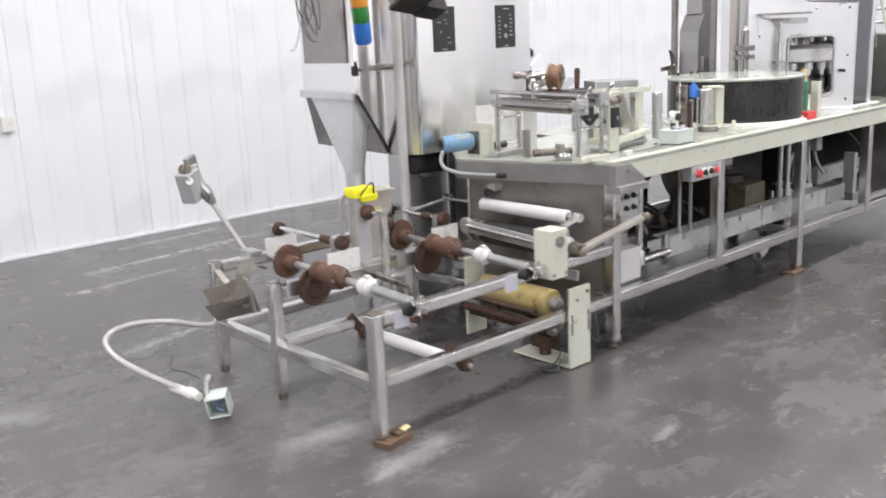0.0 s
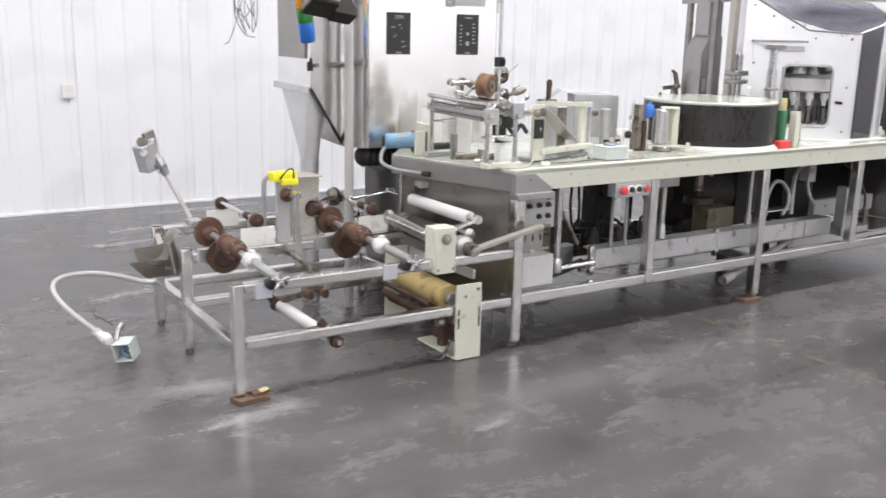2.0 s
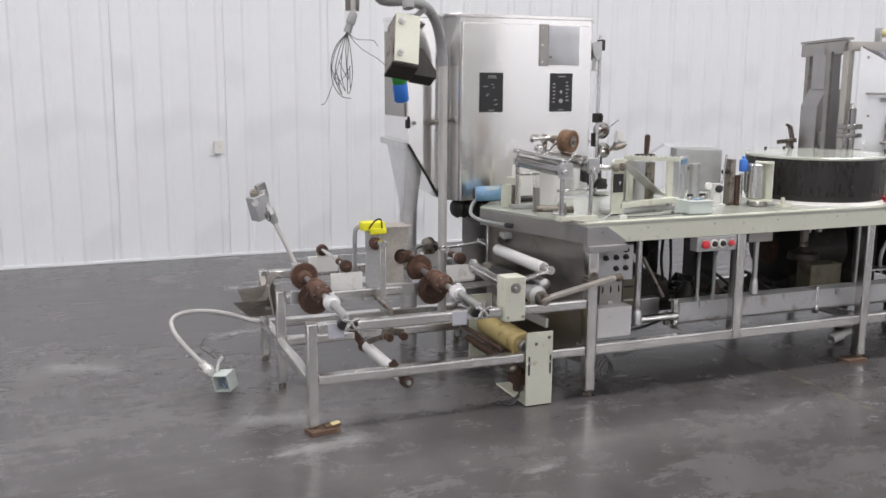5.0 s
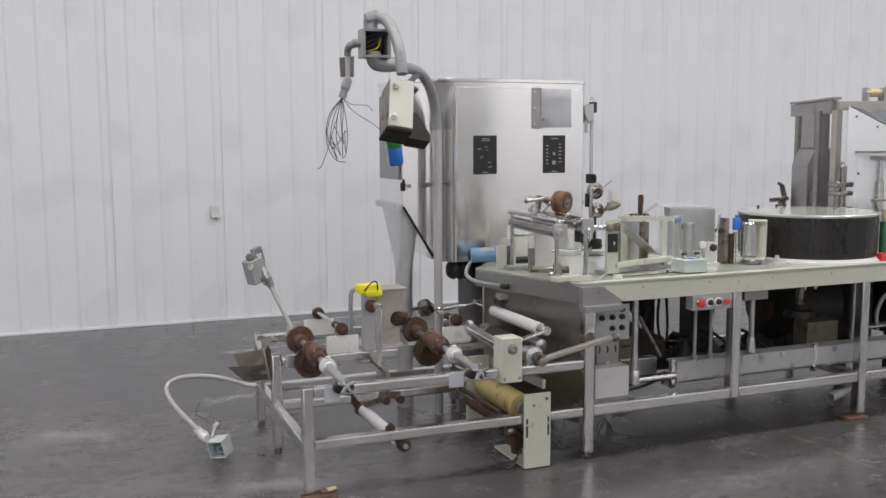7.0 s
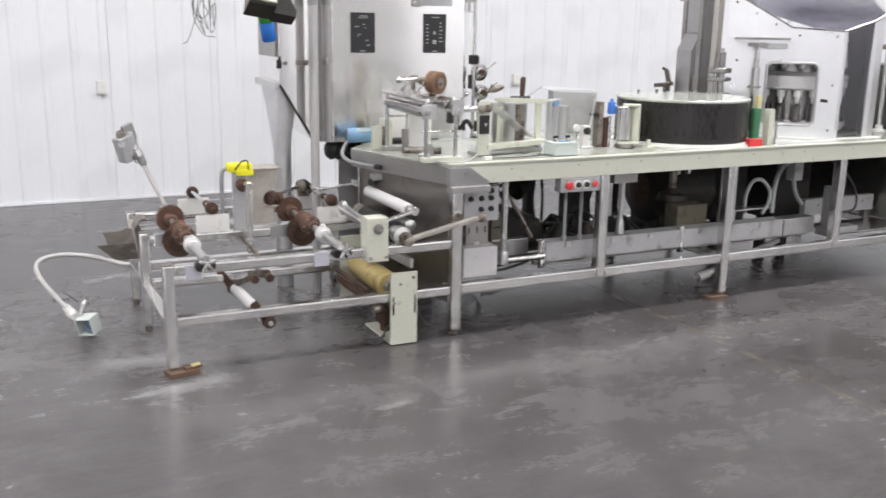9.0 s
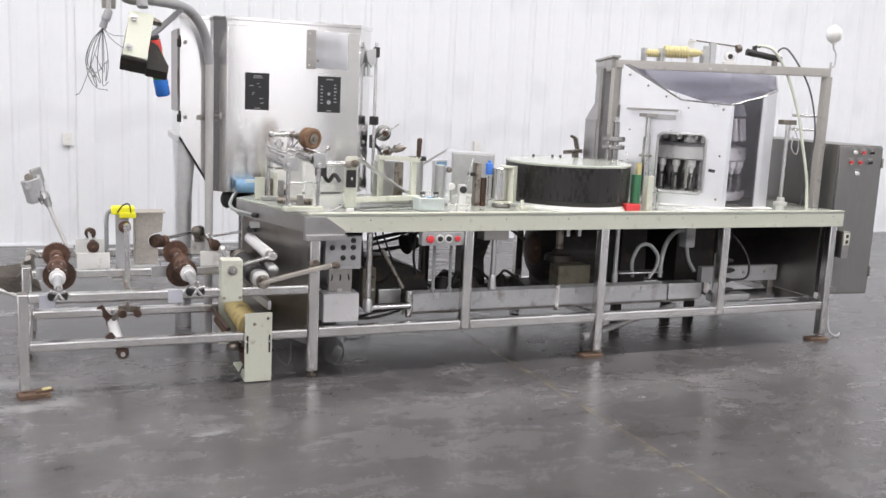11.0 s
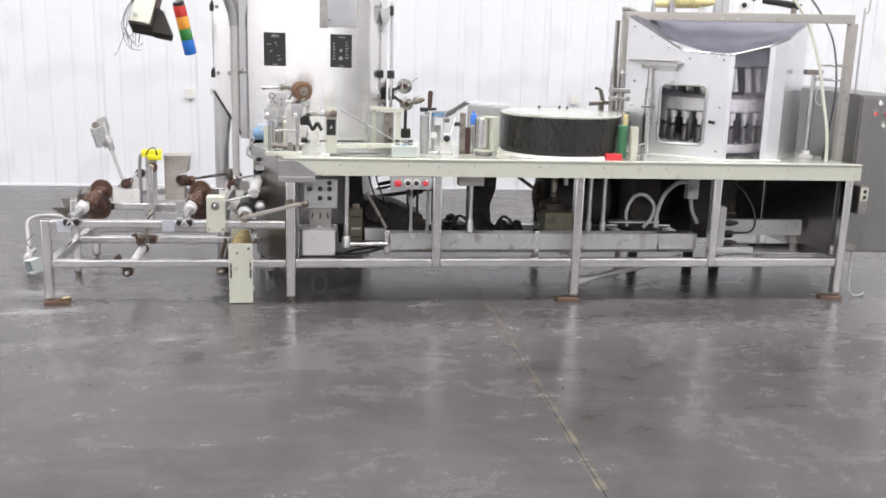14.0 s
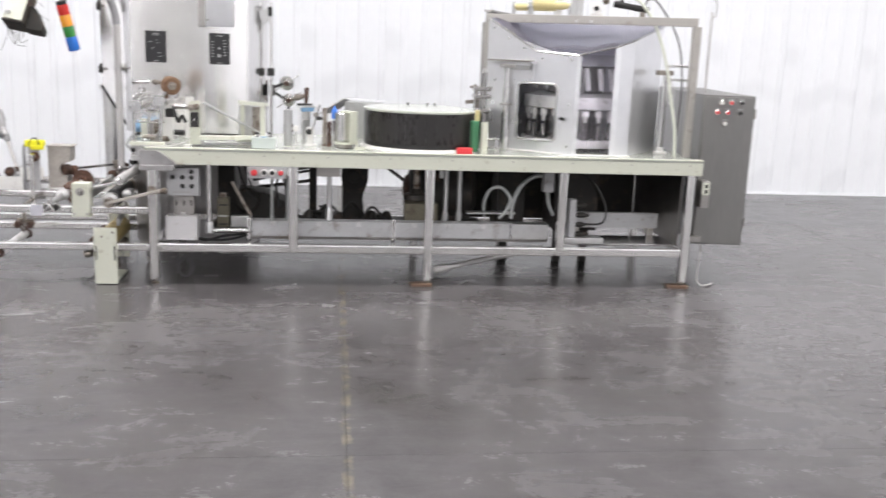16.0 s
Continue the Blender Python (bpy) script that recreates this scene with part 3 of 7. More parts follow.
for a, b in ((0, 2), (2, 4)):
    part("lower_rail", bar((LEGX[a] + 0.03, YB - 0.05, 0.259), (LEGX[b] - 0.03, YB - 0.05, 0.259), 0.06, 0.05, 0.009, math.pi / 2), STEEL, table)
for i in (0, 2, 4):
    part("cross_rail", square_tube((LEGX[i], 0.03, 0.259), (LEGX[i], YB - 0.08, 0.259), 0.05), STEEL, table)
# stainless end panel below the slanted end
part("end_panel", plate([(-0.0, 0.06, 0.17), (end_x(0.74) + 0.03, 0.74, 0.17), (end_x(0.74) + 0.03, 0.74, TZ - 0.1), (0.0, 0.06, TZ - 0.1)], 0.012), DULL, table, "dull stained stainless end panel")
part("end_panel_flange", bar((0.0, 0.045, 0.17), (0.0, 0.045, TZ - 0.1), 0.03, 0.02), DULL, table)
part("side_panel", box(3.745, 3.757, 0.06, YB - 0.1, 0.3, TZ - 0.02, 0.002), DULL, table, "dark dull steel side panel")
part("back_panel", box(2.3, 3.74, YB - 0.11, YB - 0.098, 0.3, TZ - 0.02, 0.002), IRON, table, "black stained back panel")
# folded stainless cover at the front corner
cover = part("corner_cover", merge(prism([(-0.07, 0.93), (0.05, 0.93), (0.16, 0.855), (0.16, 0.83), (-0.07, 0.83)], -0.075, -0.036, "y", 0.002),
                                   box(-0.07, 0.16, -0.1, -0.036, 0.8, 0.834, 0.004)), DUCT, table, "folded stainless corner cover")
part("screw", bolt((0.02, -0.076, 0.9), (0, -1, 0), 0.007, 0.004), DULL, cover)


def wood_shim(x, y, turn, thick=0.024, chip=False):
    bm = prism([(-0.075, -0.04), (0.07, -0.045), (0.08, 0.03), (0.02, 0.05), (-0.08, 0.04)], 0.0, thick, bev=0.003)
    if chip:
        bm = merge(bm, prism([(0.0, -0.03), (0.09, -0.02), (0.08, 0.02), (0.01, 0.02)], thick, thick + 0.014, bev=0.003))
    bmesh.ops.transform(bm, matrix=pose(x, y, 0, 0, 0, turn), verts=bm.verts)
    solo("wood_shim", bm, WOOD, "split orange-brown wooden shim under a machine leg", "shim", (x, y, 0), "shims under the legs")


wood_shim(-1.455, -0.02, 12, 0.024, True)
wood_shim(1.85, -0.01, 4, 0.02)
wood_shim(3.75, -0.01, -6, 0.02)
scrap = prism([(-0.02, -0.012), (0.024, -0.014), (0.03, 0.012), (-0.016, 0.016)], 0.0, 0.004)
bmesh.ops.transform(scrap, matrix=pose(-1.4, -0.028, 0.0405, 6, -4, 20), verts=scrap.verts)
solo("paper_scrap", scrap, COIL, "torn yellow paper scrap lying on the wooden shim", "paper scrap", (-1.4, -0.028, 0.0405))

# ---- unwind stand ----
stand = thing("unwind_stand", "stainless square tube unwind stand joined to the machine table", "machine stand", (-0.8, 0.6, 0))
for x, y, z in ((-1.5, 0.0, 0.54), (-1.5, 0.705, 0.548), (-1.49, 1.235, 0.56), (-0.16, 0.705, 0.5), (-0.25, 1.235, 0.53)):
    post = part("post", square_tube((x, y, 0.03), (x, y, z), 0.052), STEEL, stand)
    part("end_cap", box(x - 0.024, x + 0.024, y - 0.024, y + 0.024, z, z + 0.004, 0.002), DULL, post)
    part("foot", cyl((x, y, 0.024 if (x, y) == (-1.5, 0.0) else 0.0), (x, y, 0.034), 0.02, 14), WORN, post)


def rail(p, q, w=0.05, h=0.055):
    return part("rail", bar(p, q, h, w, 0.009) if abs(q[0] - p[0]) > abs(q[1] - p[1]) else bar(p, q, w, h, 0.009), STEEL, stand)


rail((-1.473, 0, 0.513), (-0.03, 0, 0.513))
rail((-1.473, 0, 0.259), (-0.03, 0, 0.259))
rail((-1.473, 0.705, 0.5), (-0.187, 0.705, 0.5))
rail((-1.473, 0.705, 0.262), (-0.187, 0.705, 0.262))
rail((-1.463, 1.235, 0.527), (-0.277, 1.235, 0.527))
rail((-1.463, 1.235, 0.23), (-0.277, 1.235, 0.23))
rail((-1.5, 0.027, 0.245), (-1.5, 0.678, 0.245))
rail((-1.5, 0.732, 0.245), (-1.492, 1.208, 0.245))
rail((-0.205, 0.74, 0.24), (-0.24, 1.2, 0.24))
for x, y, z in ((-1.385, -0.032, 0.5), (-0.755, -0.032, 0.505), (-1.41, 0.674, 0.51), (-0.72, 0.674, 0.52)):
    part("wear_plate", box(x - 0.038, x + 0.038, y, y + 0.006, z - 0.036, z + 0.036, 0.002), LILAC, stand, "grey plastic wear plate")
for x in (-1.385, -0.755):
    part("rail_channel", box(x - 0.06, x + 0.06, 0.67, 0.678, 0.47, 0.54, 0.002), GALV, stand)


def unwind_shaft(x):
    """A roll shaft across the stand with its rusty gear, core chuck, white collar and end bearings."""
    s = thing("unwind_shaft", "steel unwind shaft with rusty gear and chuck lying across the stand", "machine shaft", (x, 0.4, 0.54), "unwind shafts")
    z = 0.565
    part("shaft", merge(cyl((x - 0.005, 0.98, z + 0.03), (x, 0.2, z + 0.003), 0.016, 16), cyl((x, 0.21, z + 0.003), (x + 0.004, -0.03, z - 0.01), 0.021, 18)), GALV, s)
    g = part("gear", toothed((x - 0.004, 0.81, z + 0.026), (x - 0.004, 0.835, z + 0.027), 0.078, 30, 0.008), RUST, s, "rusty toothed wheel")
    part("gear_hub", turned((x - 0.004, 0.76, z + 0.02), (x - 0.004, 0.87, z + 0.024), [(0, 0.03), (0.2, 0.038), (0.45, 0.038), (0.5, 0.06), (0.6, 0.06), (0.65, 0.03), (1, 0.028)], 20), RUST, g)
    c = part("core_chuck", turned((x, 0.62, z + 0.016), (x, 0.38, z + 0.008), [(0, 0.026), (0.08, 0.046), (0.2, 0.048), (0.22, 0.038), (0.55, 0.038), (0.57, 0.054), (0.78, 0.052), (0.82, 0.034), (1, 0.028)], 24), RUST, s, "rusty core chuck")
    for k in range(6):
        a = k * math.pi / 3
        part("chuck_bolt", bolt((x + 0.042 * math.cos(a), 0.432, z + 0.008 + 0.042 * math.sin(a)), (0, -1, 0), 0.007, 0.008), WORN, c)
    part("brake_disc", turned((x + 0.01, 0.66, z - 0.06), (x + 0.01, 0.62, z - 0.06), [(0, 0.05), (0.3, 0.088), (0.7, 0.09), (0.75, 0.06), (1, 0.05)], 28), RUSTDARK, s, "dark rusty brake disc")
    part("collar", merge(turned((x, 0.285, z + 0.005), (x, 0.2, z + 0.003), [(0, 0.022), (0.1, 0.034), (0.3, 0.034), (0.34, 0.042), (0.7, 0.042), (0.76, 0.03), (1, 0.026)], 22),
                         box(x - 0.012, x + 0.012, 0.225, 0.25, z + 0.035, z + 0.055, 0.003)), RUBBERW, s, "scuffed white locking collar")
    for dx in (-0.024, 0.026):
        part("support_bearing", turned((x + dx, -0.02, z - 0.035), (x + dx, -0.058, z - 0.035), [(0, 0.014), (0.05, 0.024), (0.9, 0.024), (1, 0.012)], 18), BLACK, s, "black support bearing")
    k = part("star_knob", merge(cyl((x + 0.004, -0.03, z - 0.01), (x + 0.005, -0.085, z - 0.014), 0.012, 12),
                                *[bar((x + 0.005, -0.085, z - 0.014), (x + 0.005 + 0.042 * math.cos(a), -0.09, z - 0.014 + 0.042 * math.sin(a)), 0.02, 0.014) for a in (0.3, 1.56, 2.8, 4.1, 5.3)]), CHROME, s, "worn steel star knob")
    part("rod_end", cyl((x + 0.01, 0.02, z - 0.012), (x + 0.05, -0.05, z - 0.02), 0.005, 8), DULL, k)


unwind_shaft(-1.335)
unwind_shaft(-0.655)


def idler(x, y0, y1, z, label):
    s = thing("idler_roller", label, "roller", (x, (y0 + y1) / 2, z - 0.12), "idler rollers on the stand")
    part("rod", cyl((x, y0 - 0.02, z), (x - 0.01, y1 + 0.03, z + 0.01), 0.011, 12), CHROME, s)
    for y in (y0, y1):
        part("bearing", turned((x, y - 0.03, z), (x, y + 0.01, z), [(0, 0.012), (0.05, 0.018), (0.1, 0.033), (0.85, 0.035), (1, 0.02)], 20), RUSTDARK, s, "dark brown end bearing")
        part("block", box(x - 0.025, x + 0.03, y + 0.012, y + 0.05, z - 0.07, z + 0.02, 0.004), GALV, s)
        part("mounting_plate", box(x - 0.09, x + 0.09, y - 0.022, y - 0.012, z - 0.13, z - 0.034, 0.003), WHITEP, s, "white painted mounting plate")
    part("spacer", merge(turned((x, y0 + 0.07, z), (x, y0 + 0.16, z), [(0, 0.012), (0.2, 0.02), (0.8, 0.02), (1, 0.012)], 14)), RUSTDARK, s)


idler(-1.14, 0.68, 1.2, 0.662, "small idler roller on white plates with brown bearings")
idler(-0.43, 0.76, 1.2, 0.645, "small idler roller on white plates with brown bearings")

# tall guide bracket with the tape on its top
g = thing("guide_bracket", "tall pale guide bracket wrapped with yellow tape at its top", "bracket", (-1.0, 0.66, 0.47))
part("upright", merge(box(-1.04, -0.965, 0.655, 0.672, 0.47, 0.85, 0.004), prism([(-1.0025 - 0.0375 * math.cos(a), 0.85 + 0.0375 * math.sin(a)) for a in [math.pi * i / 10 for i in range(11)]], 0.655, 0.672, "y")), GREYP, g, "pale grey steel upright")
part("tape", merge(box(-1.062, -0.93, 0.635, 0.72, 0.845, 0.893, 0.012), box(-1.02, -0.925, 0.63, 0.66, 0.825, 0.86, 0.008)), YELLOW, g, "bright yellow tape")
part("bearing", turned((-0.99, 0.65, 0.775), (-0.99, 0.6, 0.775), [(0, 0.034), (0.5, 0.036), (0.55, 0.02), (1, 0.018)], 20), RUST, g, "rusty bearing")
part("axle", cyl((-0.99, 0.6, 0.775), (-0.985, 0.53, 0.78), 0.012, 12), CHROME, g)
part("front_bar", merge(box(-1.0, -0.968, 0.515, 0.54, 0.415, 0.785, 0.004), cyl((-0.984, 0.505, 0.79), (-0.984, 0.56, 0.79), 0.02, 16)), STEEL, g, "flat steel bar with rounded top")
part("wire", tube([(-1.03, 0.63, 0.86), (-1.0, 0.61, 0.905), (-0.965, 0.615, 0.91), (-0.955, 0.625, 0.86)], 0.004, 6), BLACK, g, "thin black wire")
for z in (0.5, 0.53):
    part("bolt", bolt((-1.03, 0.655, z), (0, -1, 0)), DULL, g)
part("foot", box(-1.06, -0.94, 0.61, 0.7, 0.46, 0.472, 0.003), GALV, g)
for child in g.children:
    child.location += Vector((0.026, 0.055, 0.0))
b = thing("motor_housing", "dull grey sheet metal motor housing behind the guide bracket", "machine housing", (-0.82, 0.93, 0.5))
notch = [(-0.775 + 0.048 * math.cos(a), 0.672 + 0.048 * math.sin(a)) for a in [math.radians(270 - 22.5 * k) for k in range(1, 8)]]
part("cover", prism([(-0.9, 0.53), (-0.765, 0.53), (-0.765, 0.624)] + notch + [(-0.742, 0.73), (-0.735, 0.832), (-0.745, 0.838), (-0.9, 0.84)], 0.785, 0.93, "y", 0.004), TRAYM, b, "dull grey cover with a round notch")
part("wheel", turned((-0.795, 0.79, 0.668), (-0.755, 0.83, 0.668), [(0, 0.012), (0.05, 0.034), (0.3, 0.04), (0.9, 0.04), (1, 0.014)], 24), RUSTDARK, b, "dark brown wheel in the notch")
part("wheel", turned((-0.745, 0.83, 0.66), (-0.715, 0.86, 0.66), [(0, 0.012), (0.1, 0.036), (0.9, 0.036), (1, 0.014)], 24), RUST, b, "rusty wheel behind the notch")
part("drive_rod", cyl((-0.77, 0.82, 0.672), (-0.5, 1.13, 0.672), 0.011, 12), CHROME, b, "bright steel rod")
part("rod_bearing", merge(turned((-0.5, 1.13, 0.672), (-0.455, 1.18, 0.672), [(0, 0.014), (0.1, 0.036), (0.85, 0.036), (1, 0.018)], 20), box(-0.5, -0.43, 1.16, 1.2, 0.6, 0.66, 0.006)), WORN, b, "greasy end bearing")
part("conduit_elbow", tube([(-1.062, 0.765, 0.49), (-1.062, 0.765, 0.7), (-1.06, 0.765, 0.82), (-1.045, 0.768, 0.855), (-1.0, 0.775, 0.86), (-0.93, 0.79, 0.835)], 0.012, 12), PVC, b, "grey conduit elbow")
part("top_flange", box(-0.905, -0.722, 0.775, 0.94, 0.841, 0.848, 0.002), TRAYM, b, "folded top flange")
part("pedestal", box(-1.0, -0.76, 0.735, 0.96, 0.49, 0.535, 0.004), GALV, b)
t = thing("chip_tray", "open folded sheet metal tray on the stand end", "tray", (-1.58, 0.95, 0.42))
TIPS = [Vector((-1.721, 0.935, 0.444)), Vector((-1.613, 1.03, 0.33)), Vector((-1.675, 1.03, 0.495))]
RUN = Vector((0.19, -0.07, 0.015))
tray_bm = bmesh.new()
rows_ = []
for k in range(5):
    lift = Vector((0, 0, 0.06 * max(0.0, k / 4 - 0.35) ** 1.5))
    rows_.append([tray_bm.verts.new(TIPS[0] + RUN * (k / 4)), tray_bm.verts.new(TIPS[1] + RUN * (k / 4)), tray_bm.verts.new(TIPS[2] + RUN * (k / 4) + lift)])
for p_, q_ in zip(rows_, rows_[1:]):
    tray_bm.faces.new((p_[0], p_[1], q_[1], q_[0]))
    tray_bm.faces.new((p_[1], p_[2], q_[2], q_[1]))
bmesh.ops.solidify(tray_bm, geom=tray_bm.faces[:], thickness=0.005)
bmesh.ops.recalc_face_normals(tray_bm, faces=tray_bm.faces)
part("trough", tray_bm, TRAYM, t, "stained folded sheet trough")
saddle = bmesh.new()
rims = [[saddle.verts.new((x_, y_ - 0.35 * (x_ + 1.6), z_)) for x_, z_ in ((-1.6, 0.43), (-1.57, 0.435), (-1.545, 0.455), (-1.53, 0.49), (-1.52, 0.54), (-1.505, 0.58), (-1.48, 0.597), (-1.455, 0.59), (-1.44, 0.57))] for y_ in (0.89, 0.95, 1.02)]
for near_, far_ in zip(rims, rims[1:]):
    for i in range(8):
        saddle.faces.new((near_[i], near_[i + 1], far_[i + 1], far_[i]))
bmesh.ops.solidify(saddle, geom=saddle.faces[:], thickness=0.005)
bmesh.ops.recalc_face_normals(saddle, faces=saddle.faces)
part("saddle", smooth_all(saddle), TRAYM, t, "curved sheet saddle")
part("hanger", merge(bar((-1.53, 0.885, 0.54), (-1.505, 0.88, 0.38), 0.05, 0.01), bar((-1.53, 0.9, 0.4), (-1.5, 1.2, 0.52), 0.03, 0.012)), TRAYM, t)

# white hanging roller and its rusty brackets
w = thing("hanging_roller", "white roller slung low between the stand rails", "roller", (-1.03, 0.33, 0.17))
part("roller", cyl((-1.025, 0.05, 0.2), (-1.04, 0.62, 0.21), 0.03, 24), RUBBERW, w)
for y, x in ((0.0, -1.022), (0.66, -1.04)):
    e = part("end_bracket", merge(turned((x, y - 0.02, 0.2), (x, y + 0.05, 0.2), [(0, 0.012), (0.06, 0.03), (0.5, 0.034), (0.9, 0.02), (1, 0.014)], 18), bar((x, y + 0.02, 0.2), (x - 0.07, y + 0.03, 0.3), 0.02, 0.04)), RUSTDARK, w, "rusty end bracket")
    part("hub", cyl((x, y - 0.035, 0.2), (x, y - 0.018, 0.2), 0.012, 12), GALV, e)
f = thing("tension_follower", "pair of rusty followers on a hanging link", "machine part", (-0.97, 0.4, 0.3), )
for x in (-1.0, -0.92):
    part("follower", turned((x, 0.33, 0.33), (x, 0.38, 0.33), [(0, 0.01), (0.05, 0.022), (0.8, 0.022), (1, 0.012)], 18), RUSTDARK, f)
part("link", bar((-1.02, 0.4, 0.35), (-0.9, 0.4, 0.34), 0.012, 0.035), WORN, f)
part("hanger", merge(bar((-0.97, 0.4, 0.34), (-0.97, 0.4, 0.46), 0.02, 0.02), bar((-0.97, 0.4, 0.46), (-0.97, 0.69, 0.475), 0.02, 0.02)), WORN, f)
part("arm", bar((-1.0, 0.36, 0.34), (-1.04, 0.6, 0.24), 0.016, 0.03), WORN, f)

# gearbox block, dancer arms and infeed rollers
gb = thing("gearbox", "cream painted gearbox block bolted to the front rail", "gearbox", (-0.46, 0.0, 0.46))
body = part("housing", box(-0.517, -0.405, -0.055, 0.05, 0.468, 0.695, 0.004), CREAM, gb)
part("hub", turned((-0.461, -0.055, 0.64), (-0.461, -0.066, 0.64), [(0, 0.027), (0.6, 0.027), (0.7, 0.018), (1, 0.016)], 24), DULL, body, "dark bearing hub")
part("hub_centre", cyl((-0.461, -0.064, 0.64), (-0.461, -0.07, 0.64), 0.01, 16), CHROME, body)
for x in (-0.503, -0.419):
    part("bolt", bolt((x, -0.055, 0.49), (0, -1, 0), 0.009, 0.006), DULL, body)
r = thing("infeed_roller", "long white infeed roller on a swing arm", "roller", (-0.235, 0.36, 0.67))
part("roller", cyl((-0.235, 0.08, 0.70), (-0.235, 0.655, 0.702), 0.033, 28), RUBBERW, r)
part("axle", cyl((-0.235, 0.03, 0.70), (-0.225, 0.95, 0.703), 0.011, 12), CHROME, r)
part("end_bearing", turned((-0.235, 0.078, 0.70), (-0.235, 0.05, 0.70), [(0, 0.024), (0.5, 0.024), (1, 0.018)], 18), DULL, r)
part("swing_arm", merge(bar((-0.225, 0.035, 0.70), (-0.44, 0.03, 0.645), 0.04, 0.014, 0.004), cyl((-0.225, 0.05, 0.70), (-0.225, 0.015, 0.70), 0.025, 18)), STEEL, r, "flat steel swing arm")
part("link", merge(bar((-0.205, 0.955, 0.702), (-0.43, 1.03, 0.655), 0.03, 0.014), bar((-0.43, 1.03, 0.655), (-0.44, 1.14, 0.665), 0.026, 0.02), cyl((-0.205, 0.93, 0.702), (-0.205, 0.98, 0.702), 0.021, 14), cyl((-0.43, 1.01, 0.655), (-0.43, 1.06, 0.655), 0.022, 14)), STEEL, r, "flat steel link arm")
d = thing("dancer_arm", "grey rounded dancer arm running back from the gearbox", "machine arm", (-0.45, 0.35, 0.58))
part("arm", merge(bar((-0.43, 0.05, 0.6), (-0.41, 0.6, 0.625), 0.02, 0.06, 0.008), cyl((-0.425, 0.6, 0.625), (-0.395, 0.6, 0.625), 0.042, 20)), GALV, d)
part("rod", cyl((-0.445, 0.05, 0.61), (-0.43, 0.58, 0.63), 0.011, 12), CHROME, d)
bl = thing("drive_roller", "black rubber drive roller with steel collars behind the gearbox", "roller", (-0.29, 0.36, 0.5))
part("roller", cyl((-0.29, 0.15, 0.57), (-0.29, 0.56, 0.575), 0.06, 28), BLACK, bl)
for y in (0.58, 0.64):
    part("collar", turned((-0.29, y, 0.575), (-0.29, y + 0.045, 0.575), [(0, 0.045), (0.1, 0.055), (0.85, 0.055), (1, 0.03)], 22), WORN, bl)
part("journal", turned((-0.29, 0.15, 0.57), (-0.29, 0.02, 0.57), [(0, 0.035), (0.2, 0.038), (0.5, 0.03), (0.55, 0.05), (0.9, 0.05), (1, 0.03)], 22), GALV, bl)
part("side_roller", turned((-0.2, 0.12, 0.6), (-0.2, 0.3, 0.6), [(0, 0.012), (0.05, 0.032), (0.5, 0.032), (0.6, 0.02), (1, 0.018)], 20), GALV, bl)
lv = thing("tension_lever", "long flat steel lever with a round worn end", "lever", (-0.1, -0.06, 0.55))
part("bar", merge(bar((-0.3, -0.03, 0.56), (0.075, -0.115, 0.668), 0.05, 0.02, 0.004)), TRAYM, lv, "flat worn steel bar")
part("pivot", turned((-0.285, 0.06, 0.565), (-0.285, -0.05, 0.562), [(0, 0.03), (0.4, 0.03), (0.5, 0.036), (1, 0.03)], 20), WORN, lv)
part("handle", turned((0.06, -0.115, 0.66), (0.12, -0.125, 0.672), [(0, 0.014), (0.3, 0.014), (0.5, 0.022), (0.9, 0.02), (1, 0.01)], 16), WORN, lv, "worn round handle end")
part("leg_clamp", merge(cyl((0.0, -0.034, 0.655), (0.0, 0.03, 0.655), 0.03, 16), box(-0.035, 0.035, -0.04, 0.035, 0.63, 0.642, 0.003)), WORN, lv)

# cream bracket with the tan rubber roller
c = thing("nip_bracket", "cream painted bracket plate holding a tan rubber roller", "machine bracket", (-0.31, 0.2, 0.0))
pl = part("front_plate", box(-0.388, -0.238, -0.05, -0.036, 0.006, 0.396, 0.003), CREAM, c, "cream painted slotted front plate")
for x in (-0.374, -0.252):
    part("slot", box(x - 0.005, x + 0.005, -0.0515, -0.049, 0.17, 0.27, 0), IRON, pl)
    part("slot_bolt", bolt((x, -0.05, 0.235), (0, -1, 0), 0.009, 0.008), CHROME, pl)
for x, z in ((-0.335, 0.335), (-0.262, 0.365)):
    part("bolt", bolt((x, -0.05, z), (0, -1, 0), 0.009, 0.006), WORN, pl)
part("bottom_plate", box(-0.388, -0.25, -0.036, 0.32, 0.006, 0.018, 0.003), CREAM, c)
part("rear_plate", box(-0.43, -0.29, 0.6, 0.612, 0.05, 0.46, 0.003), CREAM, c)
part("roller", cyl((-0.335, 0.1, 0.29), (-0.335, 0.56, 0.295), 0.068, 28), RUBBERT, c, "tan rubber nip roller")
part("roller_core", cyl((-0.335, 0.06, 0.29), (-0.335, 0.595, 0.295), 0.035, 20), GALV, c)
for i, (x, z, rr) in enumerate(((-0.42, 0.2, 0.02), (-0.38, 0.16, 0.016), (-0.3, 0.17, 0.024), (-0.45, 0.27, 0.013))):
    part("tie_rod", cyl((x, 0.02 + 0.03 * i, z), (x - 0.02, 0.6, z + 0.01), rr, 14), RUSTDARK if i != 2 else WORN, c, "greasy rusty tie rod")
part("knob", turned((-0.42, 0.02, 0.2), (-0.47, -0.0, 0.2), [(0, 0.018), (0.2, 0.025), (0.7, 0.025), (1, 0.015)], 16), WORN, c)
